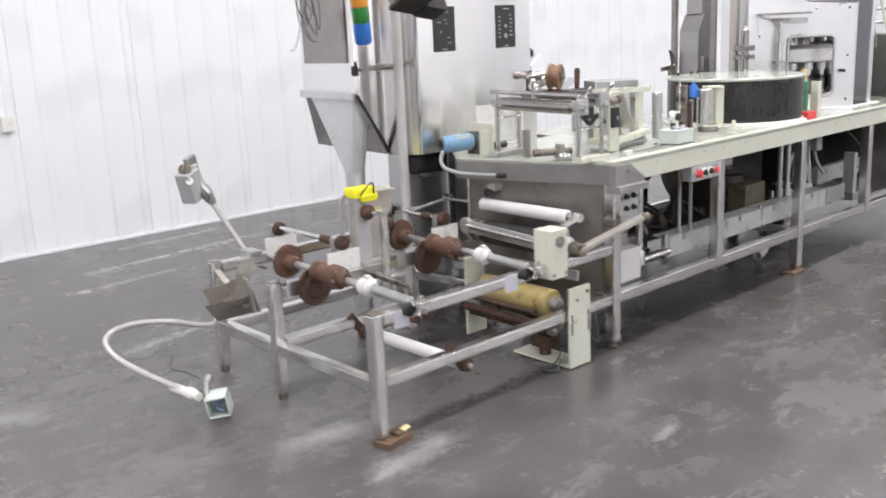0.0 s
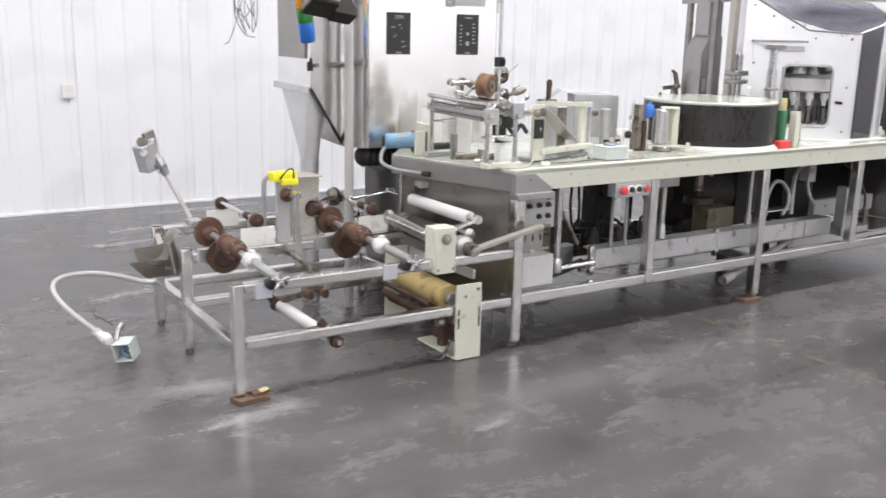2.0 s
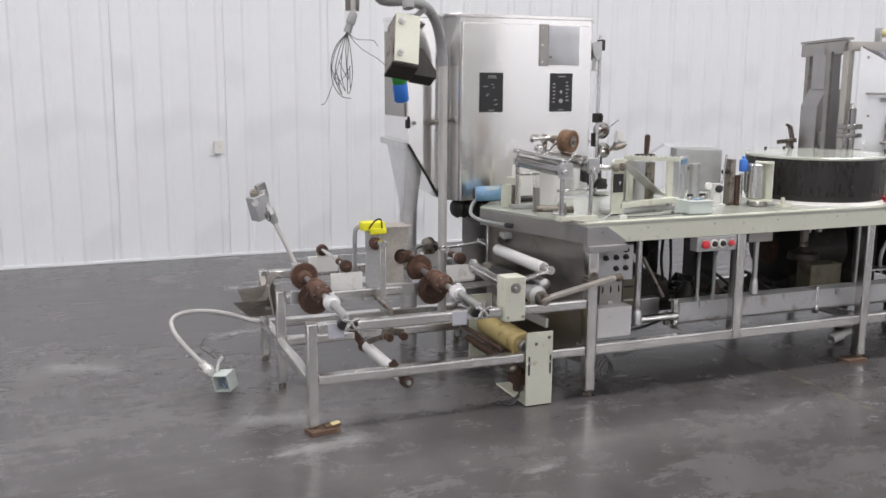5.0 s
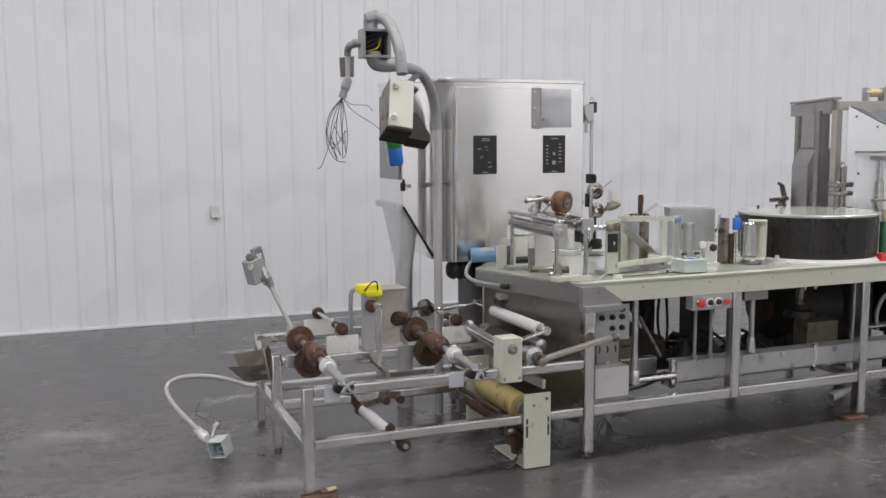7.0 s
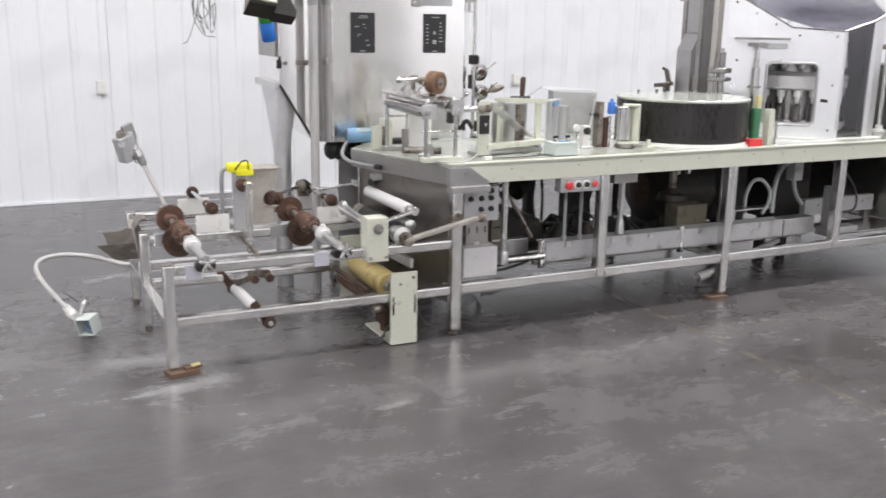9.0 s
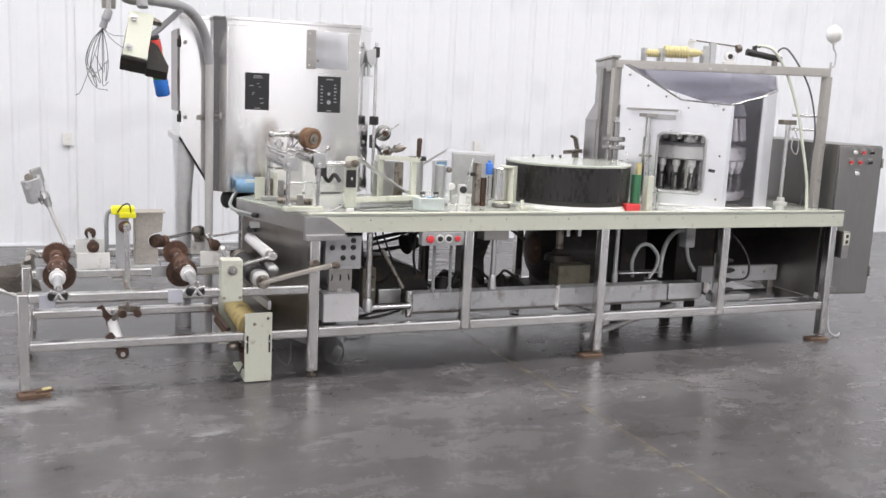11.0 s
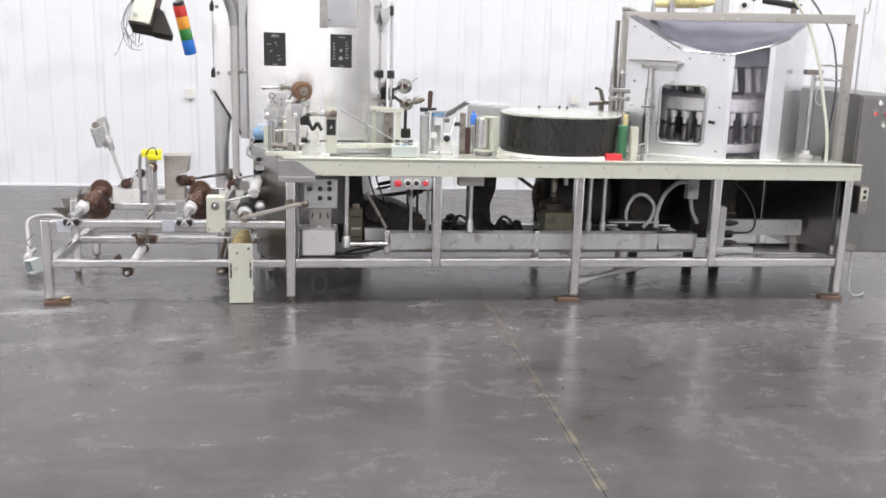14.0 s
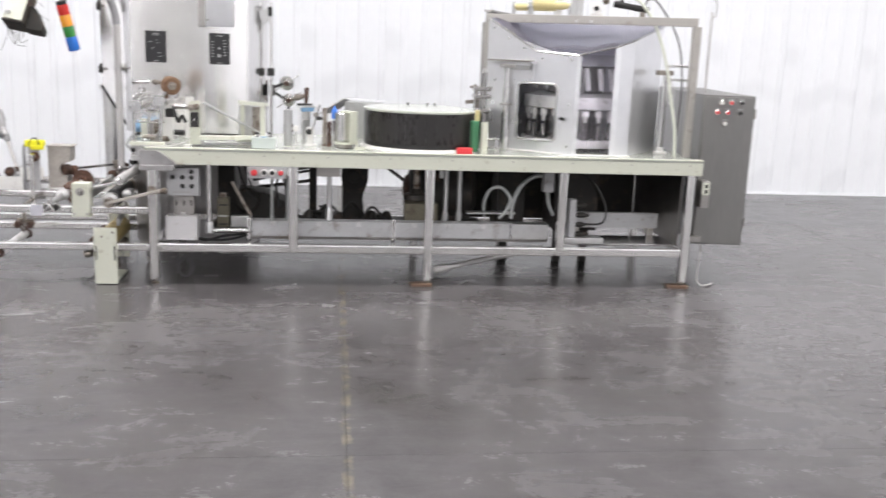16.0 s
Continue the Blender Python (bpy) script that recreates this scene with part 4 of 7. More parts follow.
part("pump", merge(box(-0.37, -0.28, 0.1, 0.22, 0.06, 0.13, 0.01), cyl((-0.33, 0.16, 0.02), (-0.33, 0.16, 0.1), 0.03, 18)), RUSTDARK, c, "rusty seized valve body")
part("strut", bar((-0.24, 0.02, 0.42), (-0.3, 0.55, 0.44), 0.02, 0.05), GALV, c)
part("wire", tube([(-0.38, 0.0, 0.1), (-0.42, 0.02, 0.03), (-0.5, 0.05, 0.02), (-0.46, -0.02, 0.015), (-0.4, 0.0, 0.05)], 0.005, 6), WIRE, c)
part("hose", tube([(-0.22, 0.02, 0.24), (-0.2, 0.0, 0.14), (-0.15, -0.02, 0.08), (-0.12, 0.0, 0.12), (-0.12, 0.03, 0.26)], 0.0032, 6), WIRE, c)

# ---- conduit box on the floor, pole with switch box ----
BUNDLE = surface("blue_grey_wire", (0.16, 0.22, 0.33), 0.5, 0.0, 0.15, 20, 60, 0.0)
cb = thing("floor_conduit", "pale flexible conduit lying on the floor to an open junction box", "conduit", (-1.84, 0.75, 0.0))
part("conduit", tube([(-1.46, 1.26, 0.235), (-1.55, 1.32, 0.235), (-1.7, 1.37, 0.28), (-1.85, 1.4, 0.3), (-1.97, 1.39, 0.29), (-2.015, 1.36, 0.25), (-1.995, 1.28, 0.19), (-1.94, 1.1, 0.14), (-1.885, 0.9, 0.11)], 0.0135, 12), PALE, cb)
part("connector", turned((-1.895, 0.98, 0.104), (-1.865, 0.79, 0.1), [(0, 0.017), (0.1, 0.022), (0.55, 0.022), (0.6, 0.028), (0.8, 0.028), (0.85, 0.02), (1, 0.02)], 14), WHITEP, cb)
jb = part("box", merge(*[box(-0.055 + dx0, -0.055 + dx1, dy0, dy1, dz0, dz1, 0.003) for dx0, dx1, dy0, dy1, dz0, dz1 in
                         ((0, 0.11, 0.09, 0.1, 0, 0.11), (0, 0.008, 0, 0.1, 0, 0.11), (0.102, 0.11, 0, 0.1, 0, 0.11), (0, 0.11, 0, 0.1, 0, 0.008), (0, 0.11, 0, 0.1, 0.102, 0.11))]), LIGHTBOX, cb, "open pale green metal junction box")
jb.matrix_basis = Matrix.Translation(Vector((-1.82, 0.705, 0.012)) - OFF[cb]) @ pose(0, 0, 0, 10, -8, -40) @ Matrix.Scale(0.87, 4) @ Matrix.Translation(OFF[cb])
part("top_fitting", merge(cyl((-1.84, 0.77, 0.11), (-1.82, 0.79, 0.165), 0.011, 12), cyl((-1.825, 0.785, 0.155), (-1.8, 0.8, 0.175), 0.016, 12)), GALV, cb)
part("inner_wires", merge(tube([(-1.83, 0.8, 0.04), (-1.82, 0.775, 0.07), (-1.8, 0.75, 0.09)], 0.01, 6), tube([(-1.81, 0.74, 0.04), (-1.825, 0.77, 0.05), (-1.815, 0.8, 0.09)], 0.009, 6)), BUNDLE, cb, "bundled grey-blue wires").location += Vector((0.01, -0.045, 0.0))
part("loose_wire", tube([(-1.84, 0.82, 0.17), (-1.88, 0.86, 0.2), (-1.9, 0.95, 0.2), (-1.87, 1.0, 0.24)], 0.004, 6), WIRE, cb)
pb = thing("pole_switch", "grey conduit switch box on a leaning pole", "switch box", (-1.31, 1.26, 0.55))
part("pole", cyl((-1.305, 1.25, 0.55), (-1.425, 1.36, 0.84), 0.013, 14), PALE, pb, "pale leaning pole")
part("coupling", merge(turned((-1.405, 1.345, 0.8), (-1.465, 1.39, 0.945), [(0, 0.015), (0.1, 0.024), (0.3, 0.024), (0.35, 0.03), (0.6, 0.028), (0.65, 0.02), (1, 0.022)], 16),
                       cyl((-1.455, 1.39, 0.91), (-1.475, 1.4, 1.0), 0.028, 16)), GALV, pb)
bx = box(-0.047, 0.047, -0.042, 0.042, -0.075, 0.075, 0.008)
bmesh.ops.transform(bx, matrix=pose(-1.5, 1.385, 0.9, 0, -16, 25), verts=bx.verts)
part("box", bx, GREYP, pb, "grey cast switch box")
cpb = box(-0.034, 0.034, -0.014, 0.014, -0.05, 0.05, 0.004)
bmesh.ops.transform(cpb, matrix=pose(-1.475, 1.4, 0.995, 0, -18, 25), verts=cpb.verts)
part("cover_plate", cpb, GALV, pb, "pale steel cover plate")
part("round_fitting", merge(cyl((-1.525, 1.395, 0.985), (-1.525, 1.355, 0.985), 0.026, 16), cyl((-1.525, 1.355, 0.985), (-1.525, 1.345, 0.985), 0.016, 14)), WORN, pb, "round conduit fitting")
part("lid", cyl((-1.525, 1.34, 0.93), (-1.532, 1.325, 0.933), 0.02, 14), GALV, pb)
part("tag_wire", tube([(-1.46, 1.36, 0.9), (-1.44, 1.33, 0.85), (-1.45, 1.33, 0.82), (-1.47, 1.35, 0.86)], 0.003, 6), WIRE, pb)

for child in pb.children:
    child.location += Vector((0.03, 0.05, 0.004))
part("rail_clamp", box(-1.31, -1.24, 1.2, 1.31, 0.545, 0.572, 0.004), GALV, pb, "steel rail clamp")

# ---- stainless enclosure with hopper ----
EZ0, EZ1 = 0.945, 2.045
enc = thing("machine_enclosure", "tall brushed stainless steel machine enclosure with black printed panels", "machine enclosure", (0.1, 1.35, 0.0))
eb_ = bmesh.new()
plan = [(-0.325, 1.03, EZ0), (0.556, 1.03, EZ0), (0.69, 1.235, EZ0), (0.7, 1.5, EZ0), (0.3, 2.0, EZ0), (-0.3, 2.0, EZ0), (-0.58, 1.7, 1.295), (-0.587, 1.215, 1.285), (-0.4, 1.205, EZ0), (-0.392, 1.115, EZ0)]
lo_ = [eb_.verts.new(p) for p in plan]
hi_ = [eb_.verts.new((p[0], p[1], EZ1)) for p in plan]
eb_.faces.new(hi_)
for i in range(len(plan)):
    j = (i + 1) % len(plan)
    eb_.faces.new((lo_[i], lo_[j], hi_[j], hi_[i]))
eb_.faces.new((lo_[0], lo_[9], lo_[8], lo_[5], lo_[4], lo_[3], lo_[2], lo_[1]))
eb_.faces.new((lo_[8], lo_[7], lo_[5]))
eb_.faces.new((lo_[7], lo_[6], lo_[5]))
bmesh.ops.recalc_face_normals(eb_, faces=eb_.faces)
for f in eb_.faces:
    f.smooth = len(f.verts) == 10
part("body", eb_, SHEET, enc, "brushed stainless body with a sloping underside")
part("underside_trim", bar((-0.392, 1.2, 0.955), (-0.59, 1.206, 1.28), 0.014, 0.014), IRON, enc, "dark folded trim along the sloping edge")
part("hopper_flange", bar((-0.594, 1.22, 1.272), (-0.588, 1.7, 1.28), 0.045, 0.04), ZINC, enc, "folded flange above the hopper")
door = part("door", prism([(-0.322, 1.005), (0.548, 1.005), (0.548, 1.028), (-0.322, 1.028)], EZ0 + 0.003, 2.002, bev=0.003), SHEET, enc, "brushed stainless door")
for x0, seed in ((-0.21, 1), (0.264, 2)):
    pnl = part("printed_panel", box(x0, x0 + 0.154, 1.0, 1.006, 1.479, 1.713, 0.001), PANEL, door, "black printed diagram panel")
    rnd = random.Random(seed)
    bars = [box(x0 + 0.055, x0 + 0.105, 0.9985, 1.001, 1.69, 1.696, 0), box(x0 + 0.06, x0 + 0.095, 0.9985, 1.001, 1.487, 1.493, 0)]
    if seed == 1:
        bars += [box(x0 + 0.05, x0 + 0.11, 0.9985, 1.001, 1.68, 1.684, 0)]
        for k in range(9):
            xx, zz = x0 + 0.02 + 0.1 * rnd.random(), 1.52 + 0.13 * rnd.random()
            bars.append(box(xx, xx + 0.012 + 0.012 * rnd.random(), 0.9985, 1.001, zz, zz + 0.004, 0))
    else:
        for k in range(6):
            zz = 1.535 + 0.022 * k
            bars.append(box(x0 + 0.018, x0 + 0.034, 0.9985, 1.001, zz, zz + 0.007, 0))
            bars.append(box(x0 + 0.108, x0 + 0.13 - 0.004 * (k % 3), 0.9985, 1.001, zz + 0.01, zz + 0.017, 0))
        bars.append(cyl((x0 + 0.075, 0.9985, 1.545), (x0 + 0.075, 1.001, 1.545), 0.014, 16))
        bars.append(cyl((x0 + 0.075, 0.9985, 1.6), (x0 + 0.075, 1.001, 1.6), 0.01, 16))
    part("printing", merge(*bars), INK, pnl, "faint white diagram printing")["kind"] = "stuff"
wd = part("window_frame", box(0.185, 0.245, 0.995, 1.008, 1.755, 2.005, 0.003), DULL, door, "dark hinge strip")
cover_bm = bmesh.new()
cells = [[cover_bm.verts.new((0.24 + 0.215 * i / 6, 0.994 - 0.004 * math.sin(2.2 * i / 6 + 1.4 * j / 6) - 0.002 * ((i * j) % 3), 1.762 + 0.236 * j / 6)) for i in range(7)] for j in range(7)]
for j in range(6):
    for i in range(6):
        cover_bm.faces.new((cells[j][i], cells[j][i + 1], cells[j + 1][i + 1], cells[j + 1][i]))
bmesh.ops.solidify(cover_bm, geom=cover_bm.faces[:], thickness=-0.008)
bmesh.ops.recalc_face_normals(cover_bm, faces=cover_bm.faces)
part("window_cover", smooth_all(cover_bm), SATIN, door, "slightly buckled polished cover plate")
for z in (1.78, 1.88, 1.98):
    part("strip_bolt", bolt((0.2, 0.995, z), (0, -1, 0), 0.006, 0.004), CHROME, wd)
part("cover_knob", cyl((0.255, 0.99, 1.81), (0.255, 0.982, 1.81), 0.008, 12), DULL, door)
part("top_rim", prism([(-0.593, 1.208), (-0.406, 1.195), (-0.4, 1.108), (-0.33, 1.02), (0.56, 1.02), (0.7, 1.23), (0.71, 1.5), (0.31, 2.01), (-0.31, 2.01), (-0.588, 1.7)], 2.034, EZ1 + 0.012, bev=0.003), SHEET, enc)
part("grommets", merge(*[cyl((-0.2 + 0.06 * k, 1.6, EZ1 + 0.012), (-0.2 + 0.06 * k, 1.6, EZ1 + 0.03), 0.02, 12) for k in range(5)]), BLACK, enc)
part("base_box", prism([(-0.19, 1.3), (0.52, 1.3), (0.6, 1.5), (0.42, 1.9), (0.16, 1.9)], 0.0, EZ0 + 0.002, bev=0.004), DUCT, enc, "dull stainless base cabinet")
part("bellows", turned((-0.33, 1.12, 0.89), (-0.04, 1.18, 0.87), [(0, 0.03)] + [(0.04 + 0.08 * k, 0.062 if k % 2 else 0.05) for k in range(12)] + [(1, 0.03)], 24), BLACK, enc, "black rubber bellows under the body")
part("bellows_ring", turned((-0.16, 1.16, 0.86), (-0.16, 1.19, 0.86), [(0, 0.05), (0.1, 0.075), (0.9, 0.075), (1, 0.05)], 24), DULL, enc)
# latch and side window
for z in (1.41, 1.885):
    lt = part("latch", merge(box(-0.606, -0.58, 1.19, 1.22, z - 0.032, z + 0.02, 0.005), cyl((-0.59, 1.2, z - 0.02), (-0.59, 1.2, z + 0.04), 0.008, 10)), IRON, enc, "black latch")
    part("knob", cyl((-0.555, 1.21, z), (-0.555, 1.19, z), 0.012, 12), DULL, lt)
part("side_stud", cyl((0.634, 1.15, 1.28), (0.62, 1.14, 1.28), 0.014, 12), DULL, enc)
hk = part("latch_box", merge(prism([(0.625, 1.9), (0.7, 1.92), (0.7, 1.82), (0.67, 1.79), (0.64, 1.83)], 1.13, 1.19, "y", 0.005), cyl((0.655, 1.15, 1.82), (0.655, 1.15, 1.735), 0.011, 10), box(0.63, 0.685, 1.14, 1.17, 1.73, 1.737, 0.002)), GALV, enc, "grey latch casting on the corner")
part("latch_grip", box(0.695, 0.73, 1.14, 1.19, 1.86, 1.93, 0.006), BLACK, hk, "black latch grip")
part("side_panel", plate([(-0.589, 1.27, 1.445), (-0.584, 1.66, 1.445), (-0.584, 1.66, 1.97), (-0.589, 1.27, 1.97)], 0.008), DULL, enc, "dull inset side panel")
part("latch_rod", merge(cyl((-0.455, 1.19, 1.412), (-0.365, 1.0, 1.435), 0.006, 8), box(-0.485, -0.42, 1.175, 1.208, 1.398, 1.428, 0.003), box(-0.37, -0.355, 0.99, 1.006, 1.415, 1.455, 0.002)), DULL, enc)
hop = thing("discharge_hopper", "galvanised sheet metal hopper tapering into a round downpipe", "hopper", (-0.55, 1.32, 0.0))
hb = bmesh.new()
ring_top = [(-0.47, 1.235), (-0.47, 1.6), (-0.59, 1.63), (-0.594, 1.24)]
n = 24
lo = []
hi = []
for k in range(n):
    a = 2 * math.pi * k / n
    lo.append(hb.verts.new((-0.552 + 0.053 * math.cos(a), 1.315 + 0.053 * math.sin(a), 0.86)))
    s = k / n * 4
    i, fr = int(s), s - int(s)
    order = [ring_top[0], ring_top[1], ring_top[2], ring_top[3]]
    p0, p1 = Vector((*order[i], 1.27)), Vector((*order[(i + 1) % 4], 1.27))
    hi.append(hb.verts.new(p0.lerp(p1, fr)))
shift = min(range(n), key=lambda s_: sum((lo[k].co.xy - hi[(k + s_) % n].co.xy).length for k in range(n)))
for k in range(n):
    hb.faces.new((lo[k], lo[(k + 1) % n], hi[(k + 1 + shift) % n], hi[(k + shift) % n]))
bmesh.ops.recalc_face_normals(hb, faces=hb.faces)
part("cone", smooth_all(hb), ZINC, hop, "galvanised sheet cone")
part("downpipe", merge(pipe((-0.552, 1.315, 0.0), (-0.552, 1.315, 0.87), 0.053, 0.004), pipe((-0.552, 1.315, 0.79), (-0.552, 1.315, 0.86), 0.055, 0.005)), ZINC, hop, "round galvanised downpipe")

# right-hand pole with clamps
rp = thing("clamp_pole", "thin steel pole with a black clamp beside the enclosure", "pole", (0.7, 1.19, 0.94))
part("pole", cyl((0.72, 1.19, 0.94), (0.72, 1.19, 1.96), 0.011, 12), STEEL, rp)
for z in (1.43,):
    part("clamp", merge(box(0.69, 0.745, 1.17, 1.21, z - 0.03, z + 0.03, 0.004), cyl((0.73, 1.16, z + 0.02), (0.73, 1.16, z - 0.02), 0.012, 10)), BLACK, rp, "black clamp")

# ---- overhead arm with control box and signal tower ----
arm = thing("control_arm", "grey conduit arm carrying a tilted control box", "control arm", (-0.42, 1.05, 0.0))
part("post", cyl((-0.425, 1.05, 0.0), (-0.425, 1.05, 1.77), 0.026, 20), PALE, arm, "grey round post")
part("bent_pipe", tube([(-0.425, 1.05, 1.75), (-0.44, 1.045, 1.86), (-0.485, 1.0, 1.98), (-0.565, 0.93, 2.06), (-0.67, 0.82, 2.085), (-0.85, 0.65, 2.085)], 0.03, 16), PVC, arm, "thick bent grey pipe")
part("lower_elbow", tube([(-0.82, 0.66, 2.095), (-0.91, 0.61, 2.085), (-0.955, 0.6, 2.1), (-0.96, 0.6, 2.15)], 0.04, 16), PVC, arm)
jx, jy, jz = -0.957, 0.6, 2.19
ob = part("junction_box", merge(box(jx - 0.077, jx + 0.077, jy + 0.03, jy + 0.04, jz - 0.075, jz + 0.075), box(jx - 0.077, jx - 0.062, jy - 0.05, jy + 0.03, jz - 0.075, jz + 0.075), box(jx + 0.062, jx + 0.077, jy - 0.05, jy + 0.03, jz - 0.075, jz + 0.075),
                                box(jx - 0.062, jx + 0.062, jy - 0.05, jy + 0.03, jz + 0.06, jz + 0.075), box(jx - 0.062, jx + 0.062, jy - 0.05, jy + 0.03, jz - 0.075, jz - 0.06)), PVC, arm, "open grey junction box without its lid")
part("inner_back", box(jx - 0.06, jx + 0.06, jy + 0.022, jy + 0.03, jz - 0.06, jz + 0.06, 0.001), IRON, ob)
for i, (mm, dx, dz) in enumerate(((BLACK, -0.03, 0.02), (RUST, 0.0, 0.0), (YELLOW, 0.01, -0.04), (BLACK, 0.03, 0.01), (WIRE, -0.01, -0.02), (WIRE, 0.02, 0.03), (BLACK, 0.0, 0.04))):
    part("inner_wire", tube([(jx - 0.05, jy, jz + dz), (jx + dx, jy - 0.03, jz + dz + 0.02), (jx + 0.03, jy - 0.02, jz - dz), (jx + 0.05, jy + 0.02, jz + dx)], 0.003, 6), mm, ob, "loose coloured wire")
part("upper_pipe", tube([(jx + 0.0, jy, jz + 0.06), (jx - 0.01, jy, jz + 0.11), (jx + 0.015, jy - 0.02, jz + 0.135), (jx + 0.05, jy - 0.07, jz + 0.11), (jx + 0.07, jy - 0.14, jz + 0.03), (jx + 0.075, jy - 0.2, jz - 0.07), (jx + 0.075, jy - 0.23, jz - 0.17)], 0.029, 16), PVC, arm, "thick bent grey pipe")
part("pipe_stub", merge(cyl((jx - 0.045, jy, jz + 0.12), (jx + 0.025, jy - 0.01, jz + 0.142), 0.037, 16), cyl((jx - 0.02, jy, jz + 0.07), (jx - 0.02, jy, jz + 0.13), 0.036, 16)), PVC, arm)
# tilted control box: cream cover, dark underside
ctl = prism([(-0.06, -0.14), (0.057, -0.14), (0.057, 0.135), (-0.057, 0.135), (-0.06, 0.0)], -0.06, 0.085, "y", 0.003)
M = pose(-0.909, 0.376, 1.84, -24.5, 9.4, -4.7) @ Matrix.Diagonal((1.1, 1, 1, 1))
bmesh.ops.transform(ctl, matrix=M, verts=ctl.verts)
cbx = part("control_box", ctl, WORN, arm, "tilted control box with dark underside")
lid = box(-0.056, 0.058, -0.073, -0.061, -0.13, 0.137, 0.003)
bmesh.ops.transform(lid, matrix=M, verts=lid.verts)
part("cover", lid, CREAM, cbx, "cream cover plate")
lip = box(-0.062, 0.06, -0.06, 0.09, -0.146, -0.13, 0.003)
bmesh.ops.transform(lip, matrix=M, verts=lip.verts)
part("underside", lip, IRON, cbx, "dark underside")
for z in (-0.085, 0.09):
    kb = turned((-0.032, -0.073, z), (-0.032, -0.095, z), [(0, 0.016), (0.6, 0.018), (0.7, 0.011), (1, 0.009)], 16)
    bmesh.ops.transform(kb, matrix=M, verts=kb.verts)
    part("latch_knob", kb, GALV, cbx)
db = prism([(0.06, -0.15), (0.165, -0.15), (0.165, -0.11), (0.1, 0.0), (0.06, 0.02)], 0.0, 0.1, "y", 0.004)
bmesh.ops.transform(db, matrix=M, verts=db.verts)
part("side_module", db, IRON, cbx, "dark tapered side module")
tb = prism([(0.03, 0.134), (0.1, 0.134), (0.1, 0.14), (0.036, 0.17)], -0.01, 0.04, "y", 0.002)
bmesh.ops.transform(tb, matrix=M, verts=tb.verts)
part("top_lug", tb, WORN, cbx)
# hanging conduit and loose wires
hx, hy, hz = jx - 0.075, jy + 0.25, jz + 0.01
part("left_elbow", tube([(jx - 0.06, jy, jz + 0.0), (jx - 0.1, jy + 0.02, jz + 0.005), (hx + 0.01, jy + 0.1, hz), (hx, hy - 0.06, hz), (hx, hy - 0.01, hz - 0.02), (hx, hy, hz - 0.05)], 0.02, 12), PVC, arm)
part("hanging_conduit", cyl((hx, hy, hz - 0.05), (hx, hy, hz - 0.18), 0.014, 12), PALE, arm)
part("hanging_bracket", prism([(hx - 0.04, hz - 0.06), (hx + 0.045, hz - 0.05), (hx + 0.04, hz - 0.165), (hx - 0.035, hz - 0.165)], hy + 0.02, hy + 0.028, "y"), DULL, arm)
part("cord_grip", turned((hx + 0.005, hy, hz - 0.17), (hx - 0.035, hy, hz - 0.28), [(0, 0.014), (0.1, 0.024), (0.55, 0.026), (0.6, 0.02), (1, 0.022)], 14), PVC, arm)
rnd = random.Random(5)
x0, z0 = hx - 0.035, hz - 0.28
for k in range(8):
    drop = 0.2 + 0.15 * rnd.random()
    sx = -0.12 + 0.16 * rnd.random()
    end = (x0 + sx * 0.3 + 0.12 * (rnd.random() - 0.5), hy - 0.02 + 0.08 * rnd.random(), z0 - drop * (0.6 + 0.6 * rnd.random()))
    part("loose_wire", tube([(x0, hy, z0), (x0 + sx * 0.7, hy + 0.03 * rnd.random(), z0 - drop * 0.35), (x0 + sx, hy + 0.04 * rnd.random(), z0 - drop * 0.8), (x0 + sx * 0.5, hy, z0 - drop * 1.12), end], 0.0021, 6, 6), WIRE, arm)
for dx, dz in ((0.14, -0.04), (0.17, -0.14), (-0.12, -0.36)):
    part("loose_wire", tube([(x0, hy, z0), (x0 + dx * 0.4, hy, z0 - 0.02 + dz * 0.4), (x0 + dx, hy - 0.01, z0 + dz), (x0 + dx * 1.25, hy, z0 - 0.03 + dz)], 0.0018, 6, 6), WIRE, arm)
# signal tower, tilted
tw = thing("signal_tower", "hanging signal tower with red, amber, green and blue lenses", "signal light", (-0.716, 0.957, 1.545))
A, B = Vector((-0.716, 0.957, 1.545)), Vector((-0.785, 0.9, 1.9))
for i, (nm, col) in enumerate((("blue", (0.02, 0.16, 0.6)), ("green", (0.02, 0.2, 0.03)), ("amber", (0.8, 0.33, 0.03)), ("red", (0.6, 0.03, 0.02)))):
    p, q = A.lerp(B, (0, 0.29, 0.5, 0.73)[i]), A.lerp(B, (0.285, 0.495, 0.725, 0.93)[i])
    part("lens", turned(p, q, [(0, 0.036 if i == 0 else 0.042), (0.1, 0.043), (0.95, 0.043), (1, 0.041)], 24), lens_material(nm + "_lens", col), tw, nm + " lens")
part("cap", cyl(A.lerp(B, 0.93), B, 0.04, 20), BLACK, tw)
part("bracket", bar(B, (-0.62, 0.84, 2.06), 0.03, 0.03), PVC, tw)

# ---- on the table: roll stand ----
rs = thing("feed_roll_stand", "cream footed stand with chrome posts and a grey feed roller", "roll stand", (0.0, 0.35, TZ))
part("front_foot", box(-0.155, 0.07, 0.06, 0.12, TZ + 0.004, TZ + 0.03, 0.004), CREAM, rs, "cream base plate")
for x in (-0.12, 0.035):
    part("foot_bolt", cyl((x, 0.09, TZ + 0.03), (x, 0.09, TZ + 0.036), 0.014, 14), DULL, rs)
part("rear_foot", box(-0.17, 0.08, 0.6, 0.66, TZ + 0.001, TZ + 0.025, 0.004), GALV, rs, "grey base plate")
